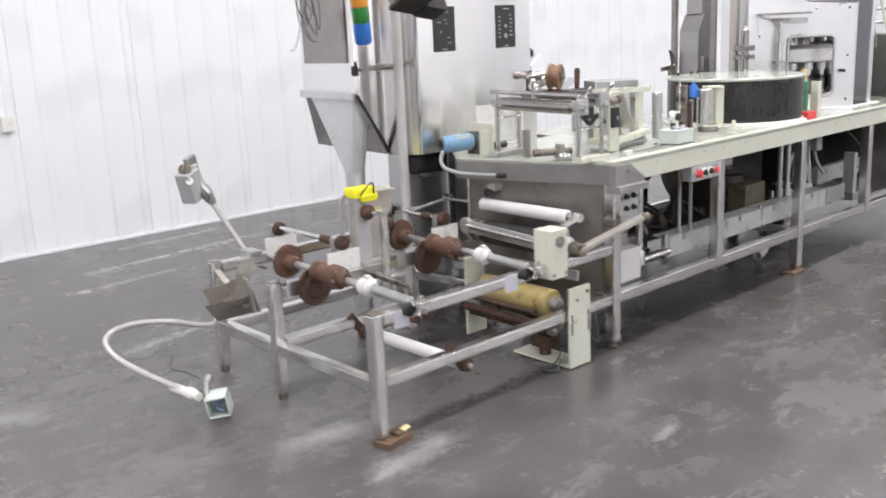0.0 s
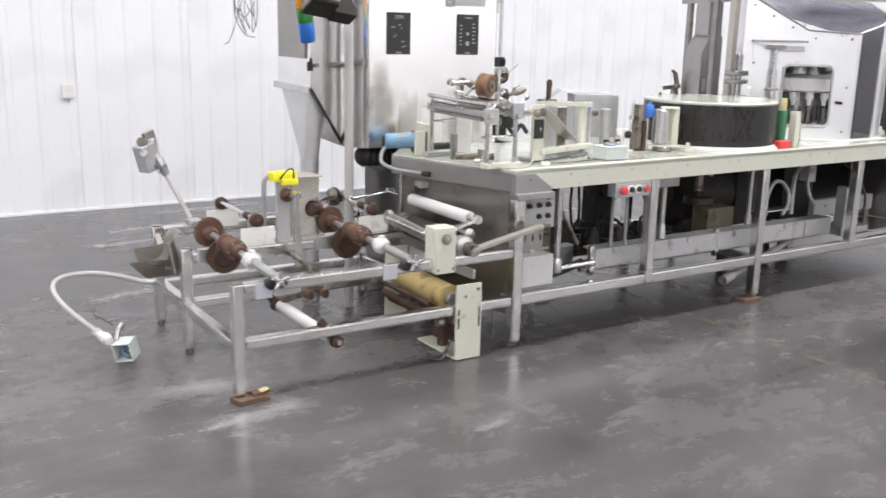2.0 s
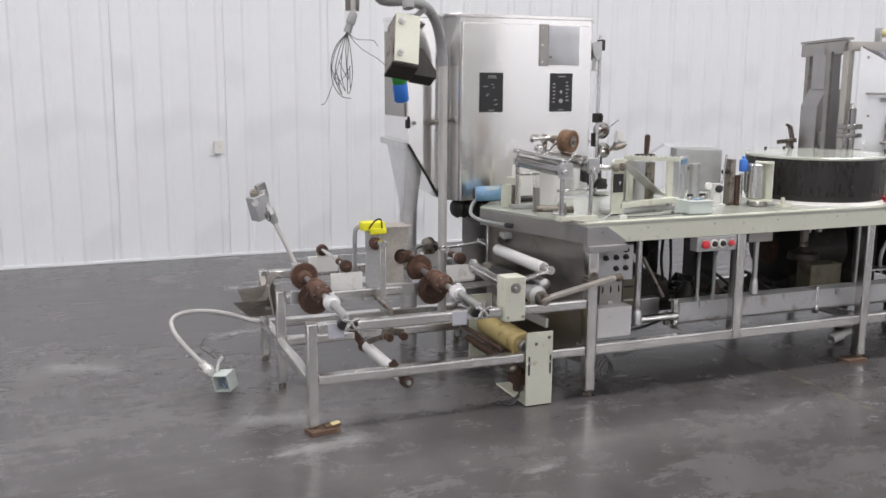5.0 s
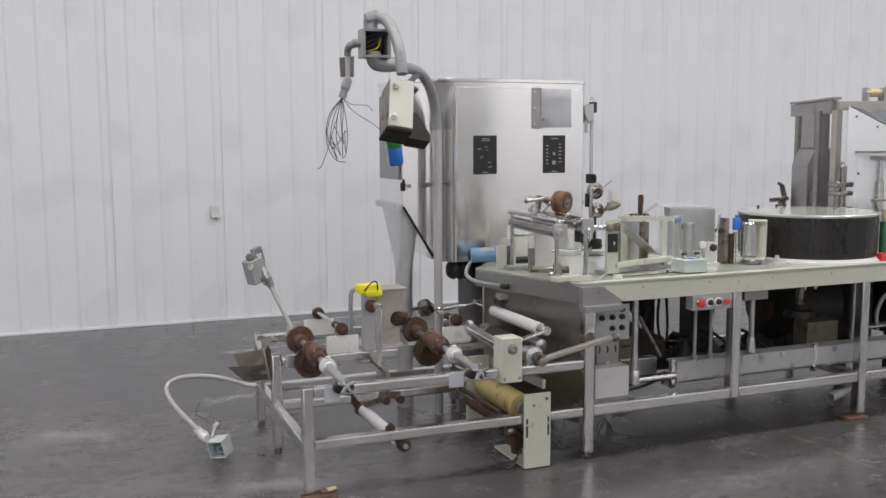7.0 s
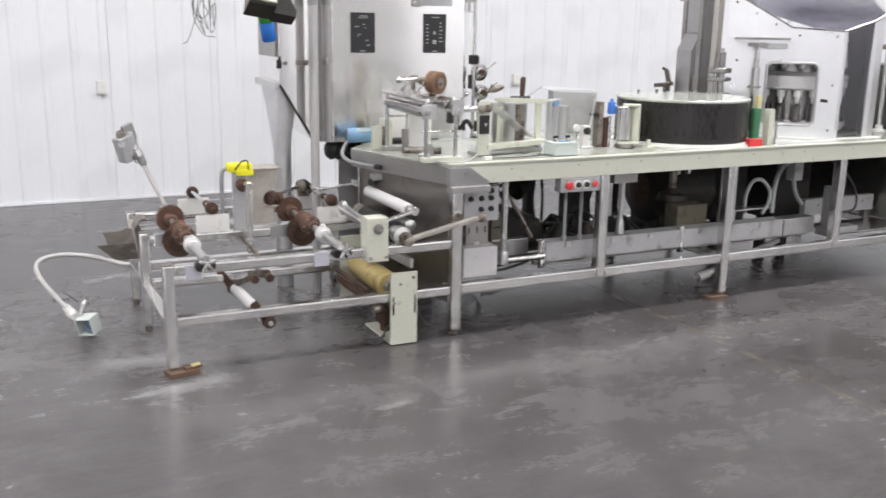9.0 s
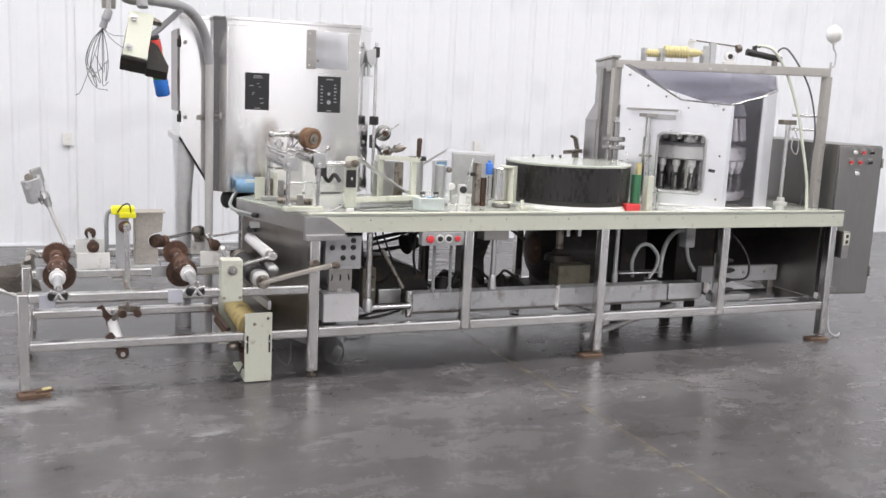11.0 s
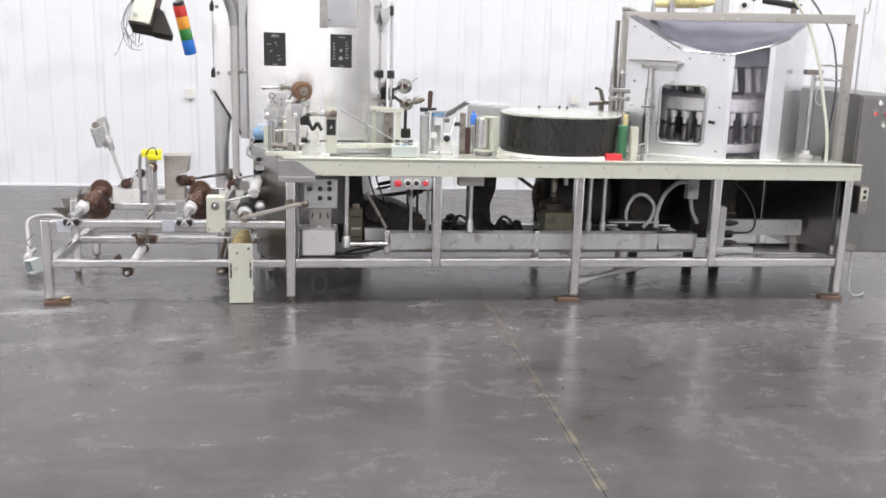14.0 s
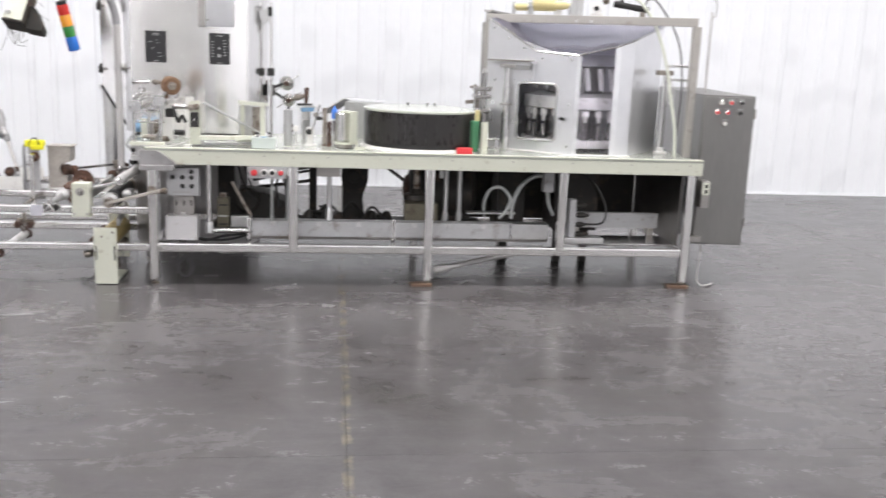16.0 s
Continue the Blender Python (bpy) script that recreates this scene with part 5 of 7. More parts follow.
for x, y in ((-0.13, 0.1), (0.045, 0.1), (-0.13, 0.63), (0.03, 0.63)):
    part("post", cyl((x, y, TZ + 0.004), (x, y, 1.235), 0.012, 14), CHROME, rs, "chrome post")
    part("post_clamp", box(x - 0.02, x + 0.02, y - 0.02, y + 0.02, 1.195, 1.235, 0.004), GALV, rs)
part("side_bar", merge(bar((-0.13, 0.66, 1.222), (-0.13, 0.07, 1.215), 0.03, 0.022), bar((0.035, 0.66, 1.222), (0.045, 0.07, 1.215), 0.03, 0.022)), GALV, rs)
part("feed_roller", turned((-0.12, 0.63, 1.215), (-0.115, 0.12, 1.205), [(0, 0.012), (0.02, 0.034), (0.95, 0.034), (0.97, 0.014), (1, 0.014)], 24), STACK, rs, "grey feed roller")
part("idle_bar", cyl((-0.13, 0.67, 1.272), (-0.12, 0.1, 1.262), 0.011, 14), CHROME, rs)
part("press_roller", turned((0.03, 0.6, 1.245), (0.045, 0.12, 1.235), [(0, 0.014), (0.05, 0.036), (0.9, 0.038), (0.92, 0.026), (1, 0.026)], 24), STACK, rs, "grey press roller")
part("web_block", prism([(-0.03, TZ), (0.02, TZ), (0.005, 1.01), (-0.02, 1.01)], 0.3, 0.34, "y", 0.003), DULL, rs, "dull tapered steel block")
part("web_finger", box(-0.1, -0.07, 0.46, 0.49, TZ, 1.08, 0.003), DULL, rs)
part("web_plate", box(-0.035, 0.06, 0.53, 0.54, TZ, 1.2, 0.003), WHITEP, rs, "pale upright plate")
part("web_plate", box(0.12, 0.185, 0.7, 0.71, TZ, 1.245, 0.003), WHITEP, rs, "pale upright plate")
part("valve_stem", merge(cyl((-0.125, 0.38, 1.25), (-0.125, 0.38, 1.33), 0.012, 12), cyl((-0.125, 0.38, 1.29), (-0.125, 0.38, 1.315), 0.028, 16), cyl((-0.18, 0.36, 1.355), (-0.07, 0.37, 1.36), 0.011, 12), turned((-0.19, 0.36, 1.355), (-0.165, 0.36, 1.356), [(0, 0.008), (0.3, 0.017), (0.8, 0.017), (1, 0.01)], 12)), CHROME, rs, "bright adjusting screw")
part("cross_shaft", cyl((-0.12, 0.4, TZ + 0.03), (0.06, 0.3, TZ + 0.03), 0.02, 14), WORN, rs)
part("idle_collar", turned((-0.1, 0.25, TZ + 0.02), (-0.05, 0.22, TZ + 0.02), [(0, 0.012), (0.2, 0.02), (0.8, 0.02), (1, 0.012)], 14), CHROME, rs)
for y in (0.1, 0.63):
    for x in (-0.13, 0.045):
        part("thumb_screw", merge(cyl((x - 0.01, y - 0.02, 1.205), (x - 0.01, y - 0.05, 1.205), 0.014, 12), cyl((x, y, 1.235), (x, y, 1.265), 0.01, 10)), CHROME, rs)
wh = thing("rust_wheel", "orange rusted core wheel on a short axle above the rollers", "wheel", (0.07, 0.4, 1.27))
part("rim", turned((0.055, 0.44, 1.34), (0.085, 0.375, 1.335), [(0, 0.045), (0.05, 0.063), (0.3, 0.063), (0.35, 0.055), (0.65, 0.055), (0.7, 0.063), (0.9, 0.063), (0.95, 0.056), (0.96, 0.048), (0.9, 0.044), (0.9, 0.034)], 32), ORANGE, wh)
part("hub", turned((0.083, 0.378, 1.335), (0.09, 0.362, 1.335), [(0, 0.03), (0.3, 0.03), (0.35, 0.014), (1, 0.012)], 16), WORN, wh)
part("axle", merge(cyl((-0.06, 0.55, 1.35), (0.06, 0.43, 1.34), 0.012, 12), turned((-0.08, 0.565, 1.352), (-0.03, 0.52, 1.347), [(0, 0.008), (0.1, 0.018), (0.5, 0.02), (0.6, 0.012), (1, 0.012)], 14), turned((0.0, 0.49, 1.345), (0.04, 0.45, 1.342), [(0, 0.014), (0.3, 0.024), (0.8, 0.024), (1, 0.016)], 14)), WORN, wh)
part("holder", merge(bar((-0.02, 0.52, 1.35), (-0.03, 0.52, 1.25), 0.02, 0.035), box(-0.05, 0.04, 0.47, 0.54, 1.24, 1.268, 0.004), box(-0.03, 0.0, 0.5, 0.53, 1.36, 1.375, 0.003)), CHROME, wh)
mt = thing("blue_motor", "small blue finned electric motor on the table end", "motor", (-0.17, 0.85, TZ))
mb = part("body", turned((-0.275, 0.9, 1.0), (-0.12, 0.83, 1.008), [(0, 0.03), (0.03, 0.042), (0.16, 0.046), (0.2, 0.044), (0.9, 0.045), (1, 0.036)], 24), BLUE, mt, "blue enamel motor body")
part("fan_cover", merge(*[bar((-0.277, 0.9, 1.0), (-0.277 + 0.012 * 0, 0.9 + 0.036 * math.cos(a), 1.0 + 0.036 * math.sin(a)), 0.006, 0.008, 0.001) for a in [k * math.pi / 4 for k in range(8)]]), BLACK, mb)
part("nameplate", bar((-0.23, 0.84, 1.03), (-0.16, 0.81, 1.034), 0.003, 0.03, 0.0005), LIGHTBOX, mb)
part("gear_head", box(-0.125, -0.07, 0.77, 0.87, TZ, 1.06, 0.005), WORN, mt)
part("mount_plate", box(-0.07, -0.05, 0.74, 0.9, TZ, 1.1, 0.004), CREAM, mt, "cream mounting plate")
part("cable", tube([(-0.27, 0.9, 0.965), (-0.3, 0.89, 0.93), (-0.325, 0.84, 0.89), (-0.315, 0.74, 0.868), (-0.275, 0.64, 0.862), (-0.235, 0.53, 0.862)], 0.011, 10), HOSEG, mt, "grey flexible conduit")
part("gland", turned((-0.24, 0.545, 0.862), (-0.22, 0.5, 0.862), [(0, 0.012), (0.3, 0.016), (1, 0.014)], 12), BLACK, mt)
# bolts and bracket under the slanted apron
ub = thing("apron_bracket", "small pale bracket with a black knob below the table end", "bracket", (-0.2, 0.6, 0.74))
part("plate", box(-0.25, -0.14, 0.55, 0.6, 0.78, 0.815, 0.003), GALV, ub)
part("knob", turned((-0.225, 0.64, 0.77), (-0.25, 0.57, 0.768), [(0, 0.014), (0.4, 0.024), (1, 0.02)], 16), BLACK, ub)
part("rod", cyl((-0.27, 0.72, 0.835), (-0.27, 0.72, 0.62), 0.008, 10), STEEL, ub)
# flat guide bar, web plates
wg = thing("web_guide", "cream web guide block with a long flat guide bar", "web guide", (0.3, 0.2, TZ))
part("upright", prism([(0.226, 0.95), (0.3, 0.95), (0.3, 1.25), (0.24, 1.25), (0.226, 1.235)], 0.185, 0.203, "y", 0.003), CREAM, wg, "cream upright plate")
part("switch", box(0.232, 0.29, 0.172, 0.187, 1.07, 1.172, 0.003), BLACK, wg, "black switch block")
part("switch_toggle", box(0.255, 0.268, 0.164, 0.172, 1.11, 1.13, 0.002), CHROME, wg)
part("guide_bar", bar((0.28, 0.195, 0.995), (0.745, 0.33, 0.995), 0.05, 0.028), CREAM, wg, "long cream guide bar")
part("bar_leg", merge(*[box(x - 0.012, x + 0.012, y - 0.012, y + 0.012, TZ, 0.985, 0.002) for x, y in ((0.31, 0.21), (0.7, 0.322))]), GALV, wg)
part("base_strip", bar((0.24, 0.27, TZ + 0.011), (0.72, 0.36, TZ + 0.011), 0.1, 0.018), GALV, wg)
part("slanted_plate", plate([(0.312, 0.17, 1.235), (0.318, 0.29, 1.228), (0.7, 0.5, 1.005), (0.695, 0.37, 1.012)], 0.008), GALV, wg, "slanting steel plate")
for x, z in ((0.236, 1.205), (0.276, 1.21)):
    part("knob", turned((x, 0.185, z), (x, 0.155, z), [(0, 0.012), (0.3, 0.022), (0.8, 0.022), (1, 0.012)], 14), WORN, wg)
part("shaft", cyl((0.1, 0.25, 1.2), (0.24, 0.21, 1.205), 0.016, 12), CHROME, wg)
part("black_cable", tube([(0.1, 0.3, 1.19), (0.14, 0.25, 1.1), (0.17, 0.22, 1.14), (0.2, 0.2, 1.1)], 0.012, 8), BLACK, wg)
fb = thing("guide_stand", "open cream box stand with serrated top beside the guide", "stand", (0.55, 0.4, TZ))
part("front_post", box(0.615, 0.65, 0.28, 0.31, TZ, 1.225, 0.003), CREAM, fb)
part("back_post", box(0.46, 0.49, 0.45, 0.48, TZ, 1.225, 0.003), CREAM, fb)
part("top_plate", plate([(0.45, 0.5, 1.235), (0.45, 0.42, 1.235), (0.655, 0.24, 1.235), (0.67, 0.33, 1.235)], 0.02), CREAM, fb, "cream top plate")
part("serration", merge(*[bar(Vector((0.45, 0.42, 1.235)).lerp(Vector((0.655, 0.24, 1.235)), k / 11), Vector((0.45, 0.42, 1.245)).lerp(Vector((0.655, 0.24, 1.245)), k / 11), 0.01, 0.01, 0) for k in range(12)]), CREAM, fb)
part("inner_plate", box(0.55, 0.605, 0.4, 0.42, TZ + 0.02, 1.2, 0.003), WORN, fb, "stained inner plate")
part("back_plate", box(0.44, 0.62, 0.5, 0.51, TZ, 1.2, 0.003), GALV, fb)
part("bottom_rail", box(0.44, 0.66, 0.3, 0.5, TZ, TZ + 0.025, 0.003), CREAM, fb)
for child in fb.children:
    child.location += Vector((0.08, 0.06, 0.0))
hd = thing("adjust_handle", "dark upright handle on a black clamp", "handle", (1.0, 1.03, TZ))
part("post", cyl((1.0, 1.03, TZ), (1.0, 1.03, 1.17), 0.036, 24), GALV, hd)
part("clamp", box(0.93, 1.05, 1.0, 1.06, 1.17, 1.2, 0.005), BLACK, hd)
part("grip", turned((1.0, 1.03, 1.19), (1.005, 1.03, 1.325), [(0, 0.012), (0.2, 0.016), (0.9, 0.019), (1, 0.012)], 14), RUSTDARK, hd, "dark brown grip")
sp = thing("coder_head", "cluster of steel wheels and rods on a tall post", "machine head", (0.8, 1.35, TZ))
part("link_arm", merge(bar((0.725, 1.23, 1.3), (0.82, 1.34, 1.345), 0.012, 0.022), bar((0.725, 1.23, 1.28), (0.84, 1.34, 1.2), 0.012, 0.022), box(0.705, 0.745, 1.205, 1.245, 1.24, 1.33, 0.004)), BLACK, sp, "black link arms clamped to the pole")
part("stem", merge(cyl((0.85, 1.355, TZ), (0.85, 1.355, 1.2), 0.012, 12), box(0.81, 0.89, 1.32, 1.39, TZ, TZ + 0.07, 0.006)), IRON, sp, "dark stem on a small foot")
for x, z, rr in ((0.836, 1.34, 0.058), (0.852, 1.205, 0.052)):
    wv = part("wheel", turned((x, 1.35, z), (x, 1.3, z), [(0, rr * 0.6), (0.1, rr), (0.6, rr), (0.65, rr * 0.7), (0.8, rr * 0.68), (1, rr * 0.3)], 24), STACK, sp)
    part("rod", cyl((x - 0.09, 1.28, z - 0.06), (x + 0.1, 1.28, z + 0.07), 0.004, 8), CHROME, wv)
    part("hub", cyl((x, 1.3, z), (x, 1.275, z), 0.02, 14), RUSTDARK, wv)
part("arm", merge(cyl((0.85, 1.3, 1.2), (0.97, 1.26, 1.245), 0.013, 10), turned((0.9, 1.27, 1.22), (0.985, 1.25, 1.25), [(0, 0.014), (0.2, 0.022), (0.7, 0.022), (1, 0.01)], 12), cyl((0.9, 1.28, 1.215), (0.915, 1.28, 1.26), 0.01, 8)), WORN, sp)

# ---- control box, cylinders and blocks before the drum ----
kb = thing("knob_box", "small pale blue control box with two knobs on the table", "control box", (0.735, 0.13, TZ))
part("body", box(0.655, 0.812, 0.07, 0.19, TZ + 0.004, TZ + 0.068, 0.005), LIGHTBOX, kb)
part("lid", box(0.652, 0.815, 0.067, 0.193, TZ + 0.068, TZ + 0.076, 0.002), LIGHTBOX, kb)
for x in (0.69, 0.775):
    kn = part("knob", turned((x, 0.12, TZ + 0.076), (x, 0.12, TZ + 0.1), [(0, 0.018), (0.4, 0.018), (0.5, 0.013), (1, 0.012)], 14), CHROME, kb)
    part("knob_cap", box(x - 0.014, x + 0.014, 0.112, 0.13, TZ + 0.096, TZ + 0.112, 0.003), BLACK, kn)
part("dial", cyl((0.735, 0.12, TZ + 0.076), (0.735, 0.12, TZ + 0.083), 0.02, 18), BLUE, kb)
gf = thing("web_guide", "open rectangular steel guide frame with a blue pad on top", "guide frame", (1.015, 0.67, TZ))
gu, gc = Vector((0.78, 0.62, 0)) * 0.07, Vector((1.015, 0.67, 0))
for sgn in (-1, 1):
    part("side_bar", bar(gc + gu * sgn + Vector((0, 0, TZ)), gc + gu * sgn + Vector((0, 0, 1.195)), 0.012, 0.05), SATIN, gf)
part("top_bar", bar(gc - gu * 1.1 + Vector((0, 0, 1.2)), gc + gu * 1.1 + Vector((0, 0, 1.2)), 0.05, 0.012), SATIN, gf)
part("blue_pad", bar(gc - gu * 0.7 + Vector((0, -0.02, 1.18)), gc + gu * 0.9 + Vector((0, -0.02, 1.18)), 0.02, 0.03), BLUE, gf, "faded blue pad")
part("web_plate", bar(gc - gu * 0.5 + Vector((0, 0, 1.03)), gc + gu * 0.5 + Vector((0, 0, 1.03)), 0.008, 0.15), SATIN, gf)
part("knob", turned(gc + gu * 1.0 + Vector((0.01, -0.03, 1.14)), gc + gu * 1.0 + Vector((0.02, -0.06, 1.14)), [(0, 0.01), (0.3, 0.02), (0.9, 0.018), (1, 0.01)], 14), WORN, gf)
ep = thing("end_plate", "tall pale enamel plate standing behind the blue motor", "plate", (0.0, 0.865, TZ))
part("plate", box(-0.05, 0.085, 0.86, 0.872, TZ, 1.185, 0.003), WHITEP, ep)
part("foot", box(-0.05, 0.085, 0.872, 0.91, TZ, TZ + 0.012, 0.003), WHITEP, ep)
part("black_shaft", cyl((-0.03, 0.8, TZ + 0.03), (0.1, 0.8, TZ + 0.03), 0.02, 14), BLACK, ep, "short black shaft below the plate")
cs = thing("spacer_column", "plain steel column standing on the table", "column", (0.93, 0.45, TZ))
part("column", cyl((0.891, 0.36, TZ), (0.891, 0.36, 1.197), 0.03, 24), GALV, cs)
part("gauge", cyl((0.948, 0.305, 1.068), (0.948, 0.29, 1.068), 0.022, 20), WHITEP, cs, "small white gauge")
part("gauge_stem", merge(cyl((0.948, 0.303, TZ), (0.948, 0.303, 1.06), 0.007, 10), box(0.923, 0.978, 0.285, 0.325, TZ, TZ + 0.02, 0.003)), CHROME, cs)
sb = thing("stainless_box", "plain brushed stainless box cover on the table", "machine cover", (1.46, 1.11, TZ))
part("cover", prism([(1.3, 1.12), (1.555, 0.965), (1.62, 1.09), (1.345, 1.255)], TZ, 1.222, bev=0.006), GALV, sb)
part("slanted_hood", plate([(1.3, 1.26, 1.235), (1.1, 1.32, 1.1), (1.22, 1.5, 1.1), (1.4, 1.42, 1.235)], 0.006), GALV, sb)
part("lid_lip", plate([(1.4, 1.42, 1.236), (1.3, 1.26, 1.236), (1.35, 1.26, 1.226), (1.62, 1.1, 1.226), (1.65, 1.2, 1.226)], 0.004), SATIN, sb)
ge = thing("guide_post", "upright dark guide with an angled lever and black knob", "guide", (1.13, 0.36, TZ))
part("upright", box(1.135, 1.17, 0.34, 0.4, TZ, 1.215, 0.003), WORN, ge, "stained steel upright")
part("wood_strip", box(1.172, 1.2, 0.33, 0.37, TZ, 1.12, 0.003), RUSTDARK, ge, "dark brown strip")
part("block", merge(box(1.02, 1.07, 0.335, 0.37, TZ, 1.075, 0.003), box(1.005, 1.095, 0.32, 0.38, TZ, TZ + 0.012, 0.003)), WHITEP, ge)
part("black_knob", turned((1.04, 0.335, 1.045), (1.04, 0.305, 1.045), [(0, 0.012), (0.3, 0.022), (0.8, 0.022), (1, 0.01)], 16), BLACK, ge)
part("lever", cyl((1.065, 0.33, 1.06), (1.115, 0.36, 1.24), 0.006, 8), CHROME, ge)
part("side_knob", cyl((1.13, 0.36, 1.14), (1.085, 0.35, 1.142), 0.014, 12), BLACK, ge)
part("blue_cap", merge(box(1.2, 1.242, 0.32, 0.355, 1.14, 1.215, 0.012), box(1.212, 1.23, 0.33, 0.345, 1.2, 1.232, 0.004)), BLUEPL, ge, "bright blue valve body")
part("cap_stem", cyl((1.215, 0.345, TZ), (1.215, 0.345, 1.13), 0.012, 12), STEEL, ge)
sk = thing("star_roller", "vertical steel roller in a cream bracket before the drum", "roller", (1.3, 0.27, TZ))
part("roller", cyl((1.275, 0.29, TZ + 0.045), (1.275, 0.29, 1.19), 0.05, 28), STEEL, sk, "satin steel vertical roller")
part("bracket", merge(prism([(1.33, 0.2), (1.385, 0.26), (1.36, 0.34), (1.315, 0.29)], TZ + 0.04, 1.2, bev=0.003), prism([(1.22, 0.26), (1.32, 0.2), (1.385, 0.26), (1.28, 0.36)], TZ + 0.03, TZ + 0.042, bev=0.002), prism([(1.26, 0.26), (1.33, 0.2), (1.385, 0.26), (1.3, 0.33)], 1.192, 1.204, bev=0.002)), CREAM, sk, "cream painted bracket")
part("stop", merge(box(1.37, 1.385, 0.15, 0.17, TZ, 1.0, 0.002), box(1.36, 1.44, 0.14, 0.2, TZ, TZ + 0.02, 0.003)), CREAM, sk)
part("base", cyl((1.29, 0.28, TZ), (1.29, 0.28, TZ + 0.03), 0.06, 20), DULL, sk)

# ---- drum ----
DX, DY, DR = 1.852, 0.44, 0.417
dr = thing("turntable_drum", "wide black skirted turntable drum with a cream lid", "drum", (DX, DY, TZ))
part("base_ring", turned((DX, DY, TZ), (DX, DY, TZ + 0.026), [(0, 0.44), (0.4, 0.44), (0.5, 0.425), (1, 0.42)], 64), WHITEP, dr, "white base ring")
part("core", cyl((DX, DY, TZ + 0.018), (DX, DY, 1.215), DR - 0.012, 64, 0.004), BLACK, dr)
NS = 36
for k in range(NS):
    a0, a1 = 2 * math.pi * k / NS + 0.0012, 2 * math.pi * (k + 1) / NS - 0.0012
    pts = [(DX + DR * math.cos(a0 + (a1 - a0) * i / 3), DY + DR * math.sin(a0 + (a1 - a0) * i / 3)) for i in range(4)]
    inn = [(DX + (DR - 0.01) * math.cos(a1 - (a1 - a0) * i / 3), DY + (DR - 0.01) * math.sin(a1 - (a1 - a0) * i / 3)) for i in range(4)]
    part("skirt_panel", prism(pts + inn, TZ + 0.06, 1.214), DRUMB, dr)
part("bottom_band", turned((DX, DY, TZ + 0.026), (DX, DY, TZ + 0.062), [(0, DR - 0.006), (0.9, DR - 0.004), (1, DR - 0.01)], 64), BLACK, dr)
part("lid", turned((DX, DY, 1.214), (DX, DY, 1.232), [(0, DR + 0.003), (0.6, DR + 0.004), (1, DR - 0.004)], 72), CREAMTOP, dr, "worn cream lid")
for a in (1.35, 1.2, 1.75):
    part("lid_bolt", cyl((DX + 0.38 * math.cos(a), DY + 0.38 * math.sin(a), 1.232), (DX + 0.38 * math.cos(a), DY + 0.38 * math.sin(a), 1.246), 0.009, 8), BLACK, dr)
part("plug", cyl((DX - 0.09, DY - 0.414, 1.06), (DX - 0.09, DY - 0.424, 1.06), 0.008, 12), BLACK, dr)
rg = thing("outfeed_guide", "green guide post with cream bar and red foot beside the drum", "guide", (2.2, 0.12, TZ))
part("green_post", cyl((2.215, 0.16, TZ + 0.01), (2.215, 0.16, 1.17), 0.032, 20), GREEN, rg, "green enamelled post")
part("cream_bar", box(2.255, 2.3, 0.08, 0.13, TZ, 1.165, 0.003), CREAM, rg)
part("cap_strip", box(2.215, 2.245, 0.15, 0.18, 1.165, 1.245, 0.003), COIL, rg, "pale yellow strip")
part("red_foot", merge(box(2.08, 2.19, 0.05, 0.12, TZ, TZ + 0.045, 0.006)), RED, rg, "bright red foot block")
part("tie", merge(cyl((2.3, 0.1, 1.05), (2.39, 0.14, 1.05), 0.008, 8), cyl((2.3, 0.1, 0.98), (2.4, 0.15, 0.98), 0.008, 8), cyl((2.37, 0.13, TZ), (2.37, 0.13, 1.08), 0.008, 8)), CHROME, rg)

# ---- loose wires and small fittings on the table ----
lw = thing("power_lead", "thin pale power lead lying on the table front", "power lead", (0.25, 0.06, TZ))
part("cord", tube([(0.2, 0.13, TZ + 0.03), (0.14, 0.09, TZ + 0.012), (0.08, 0.03, TZ + 0.01), (0.02, 0.0, TZ + 0.012), (-0.06, 0.03, TZ + 0.01), (-0.1, 0.07, TZ + 0.012)], 0.004, 6), PALE, lw)
part("plug", box(0.205, 0.25, 0.06, 0.085, TZ + 0.001, TZ + 0.022, 0.003), WHITEP, lw, "small white connector")
part("tail", tube([(0.25, 0.07, TZ + 0.012), (0.34, 0.08, TZ + 0.008), (0.48, 0.1, TZ + 0.006), (0.63, 0.12, TZ + 0.006)], 0.003, 6), BLACK, lw)
sc = thing("scrap_strip", "short dark strip lying on the worn table top", "scrap", (0.25, 0.02, TZ))
part("strip", box(0.36, 0.43, 0.035, 0.05, TZ + 0.001, TZ + 0.005, 0.001), WORN, sc)
hw = thing("hinge_screw", "two small dark fasteners lying on the table", "fastener", (0.55, 0.2, TZ))
part("screw", cyl((0.54, 0.24, TZ + 0.006), (0.6, 0.25, TZ + 0.006), 0.006, 8), DULL, hw)
part("nut", cyl((0.63, 0.19, TZ), (0.63, 0.19, TZ + 0.01), 0.01, 6), DULL, hw)
# finger levers, clamps and knobs round the feed rollers
for x, y, z in ((-0.12, 0.1, 1.235), (0.05, 0.1, 1.245), (-0.02, 0.48, 1.275)):
    part("lever", merge(cyl((x, y, z), (x + 0.03, y - 0.03, z + 0.045), 0.005, 8), turned((x + 0.028, y - 0.028, z + 0.04), (x + 0.042, y - 0.042, z + 0.065), [(0, 0.006), (0.3, 0.011), (0.8, 0.011), (1, 0.006)], 10)), CHROME, rs)
part("end_plate", box(-0.16, -0.08, 0.075, 0.088, 1.17, 1.245, 0.004), GALV, rs)
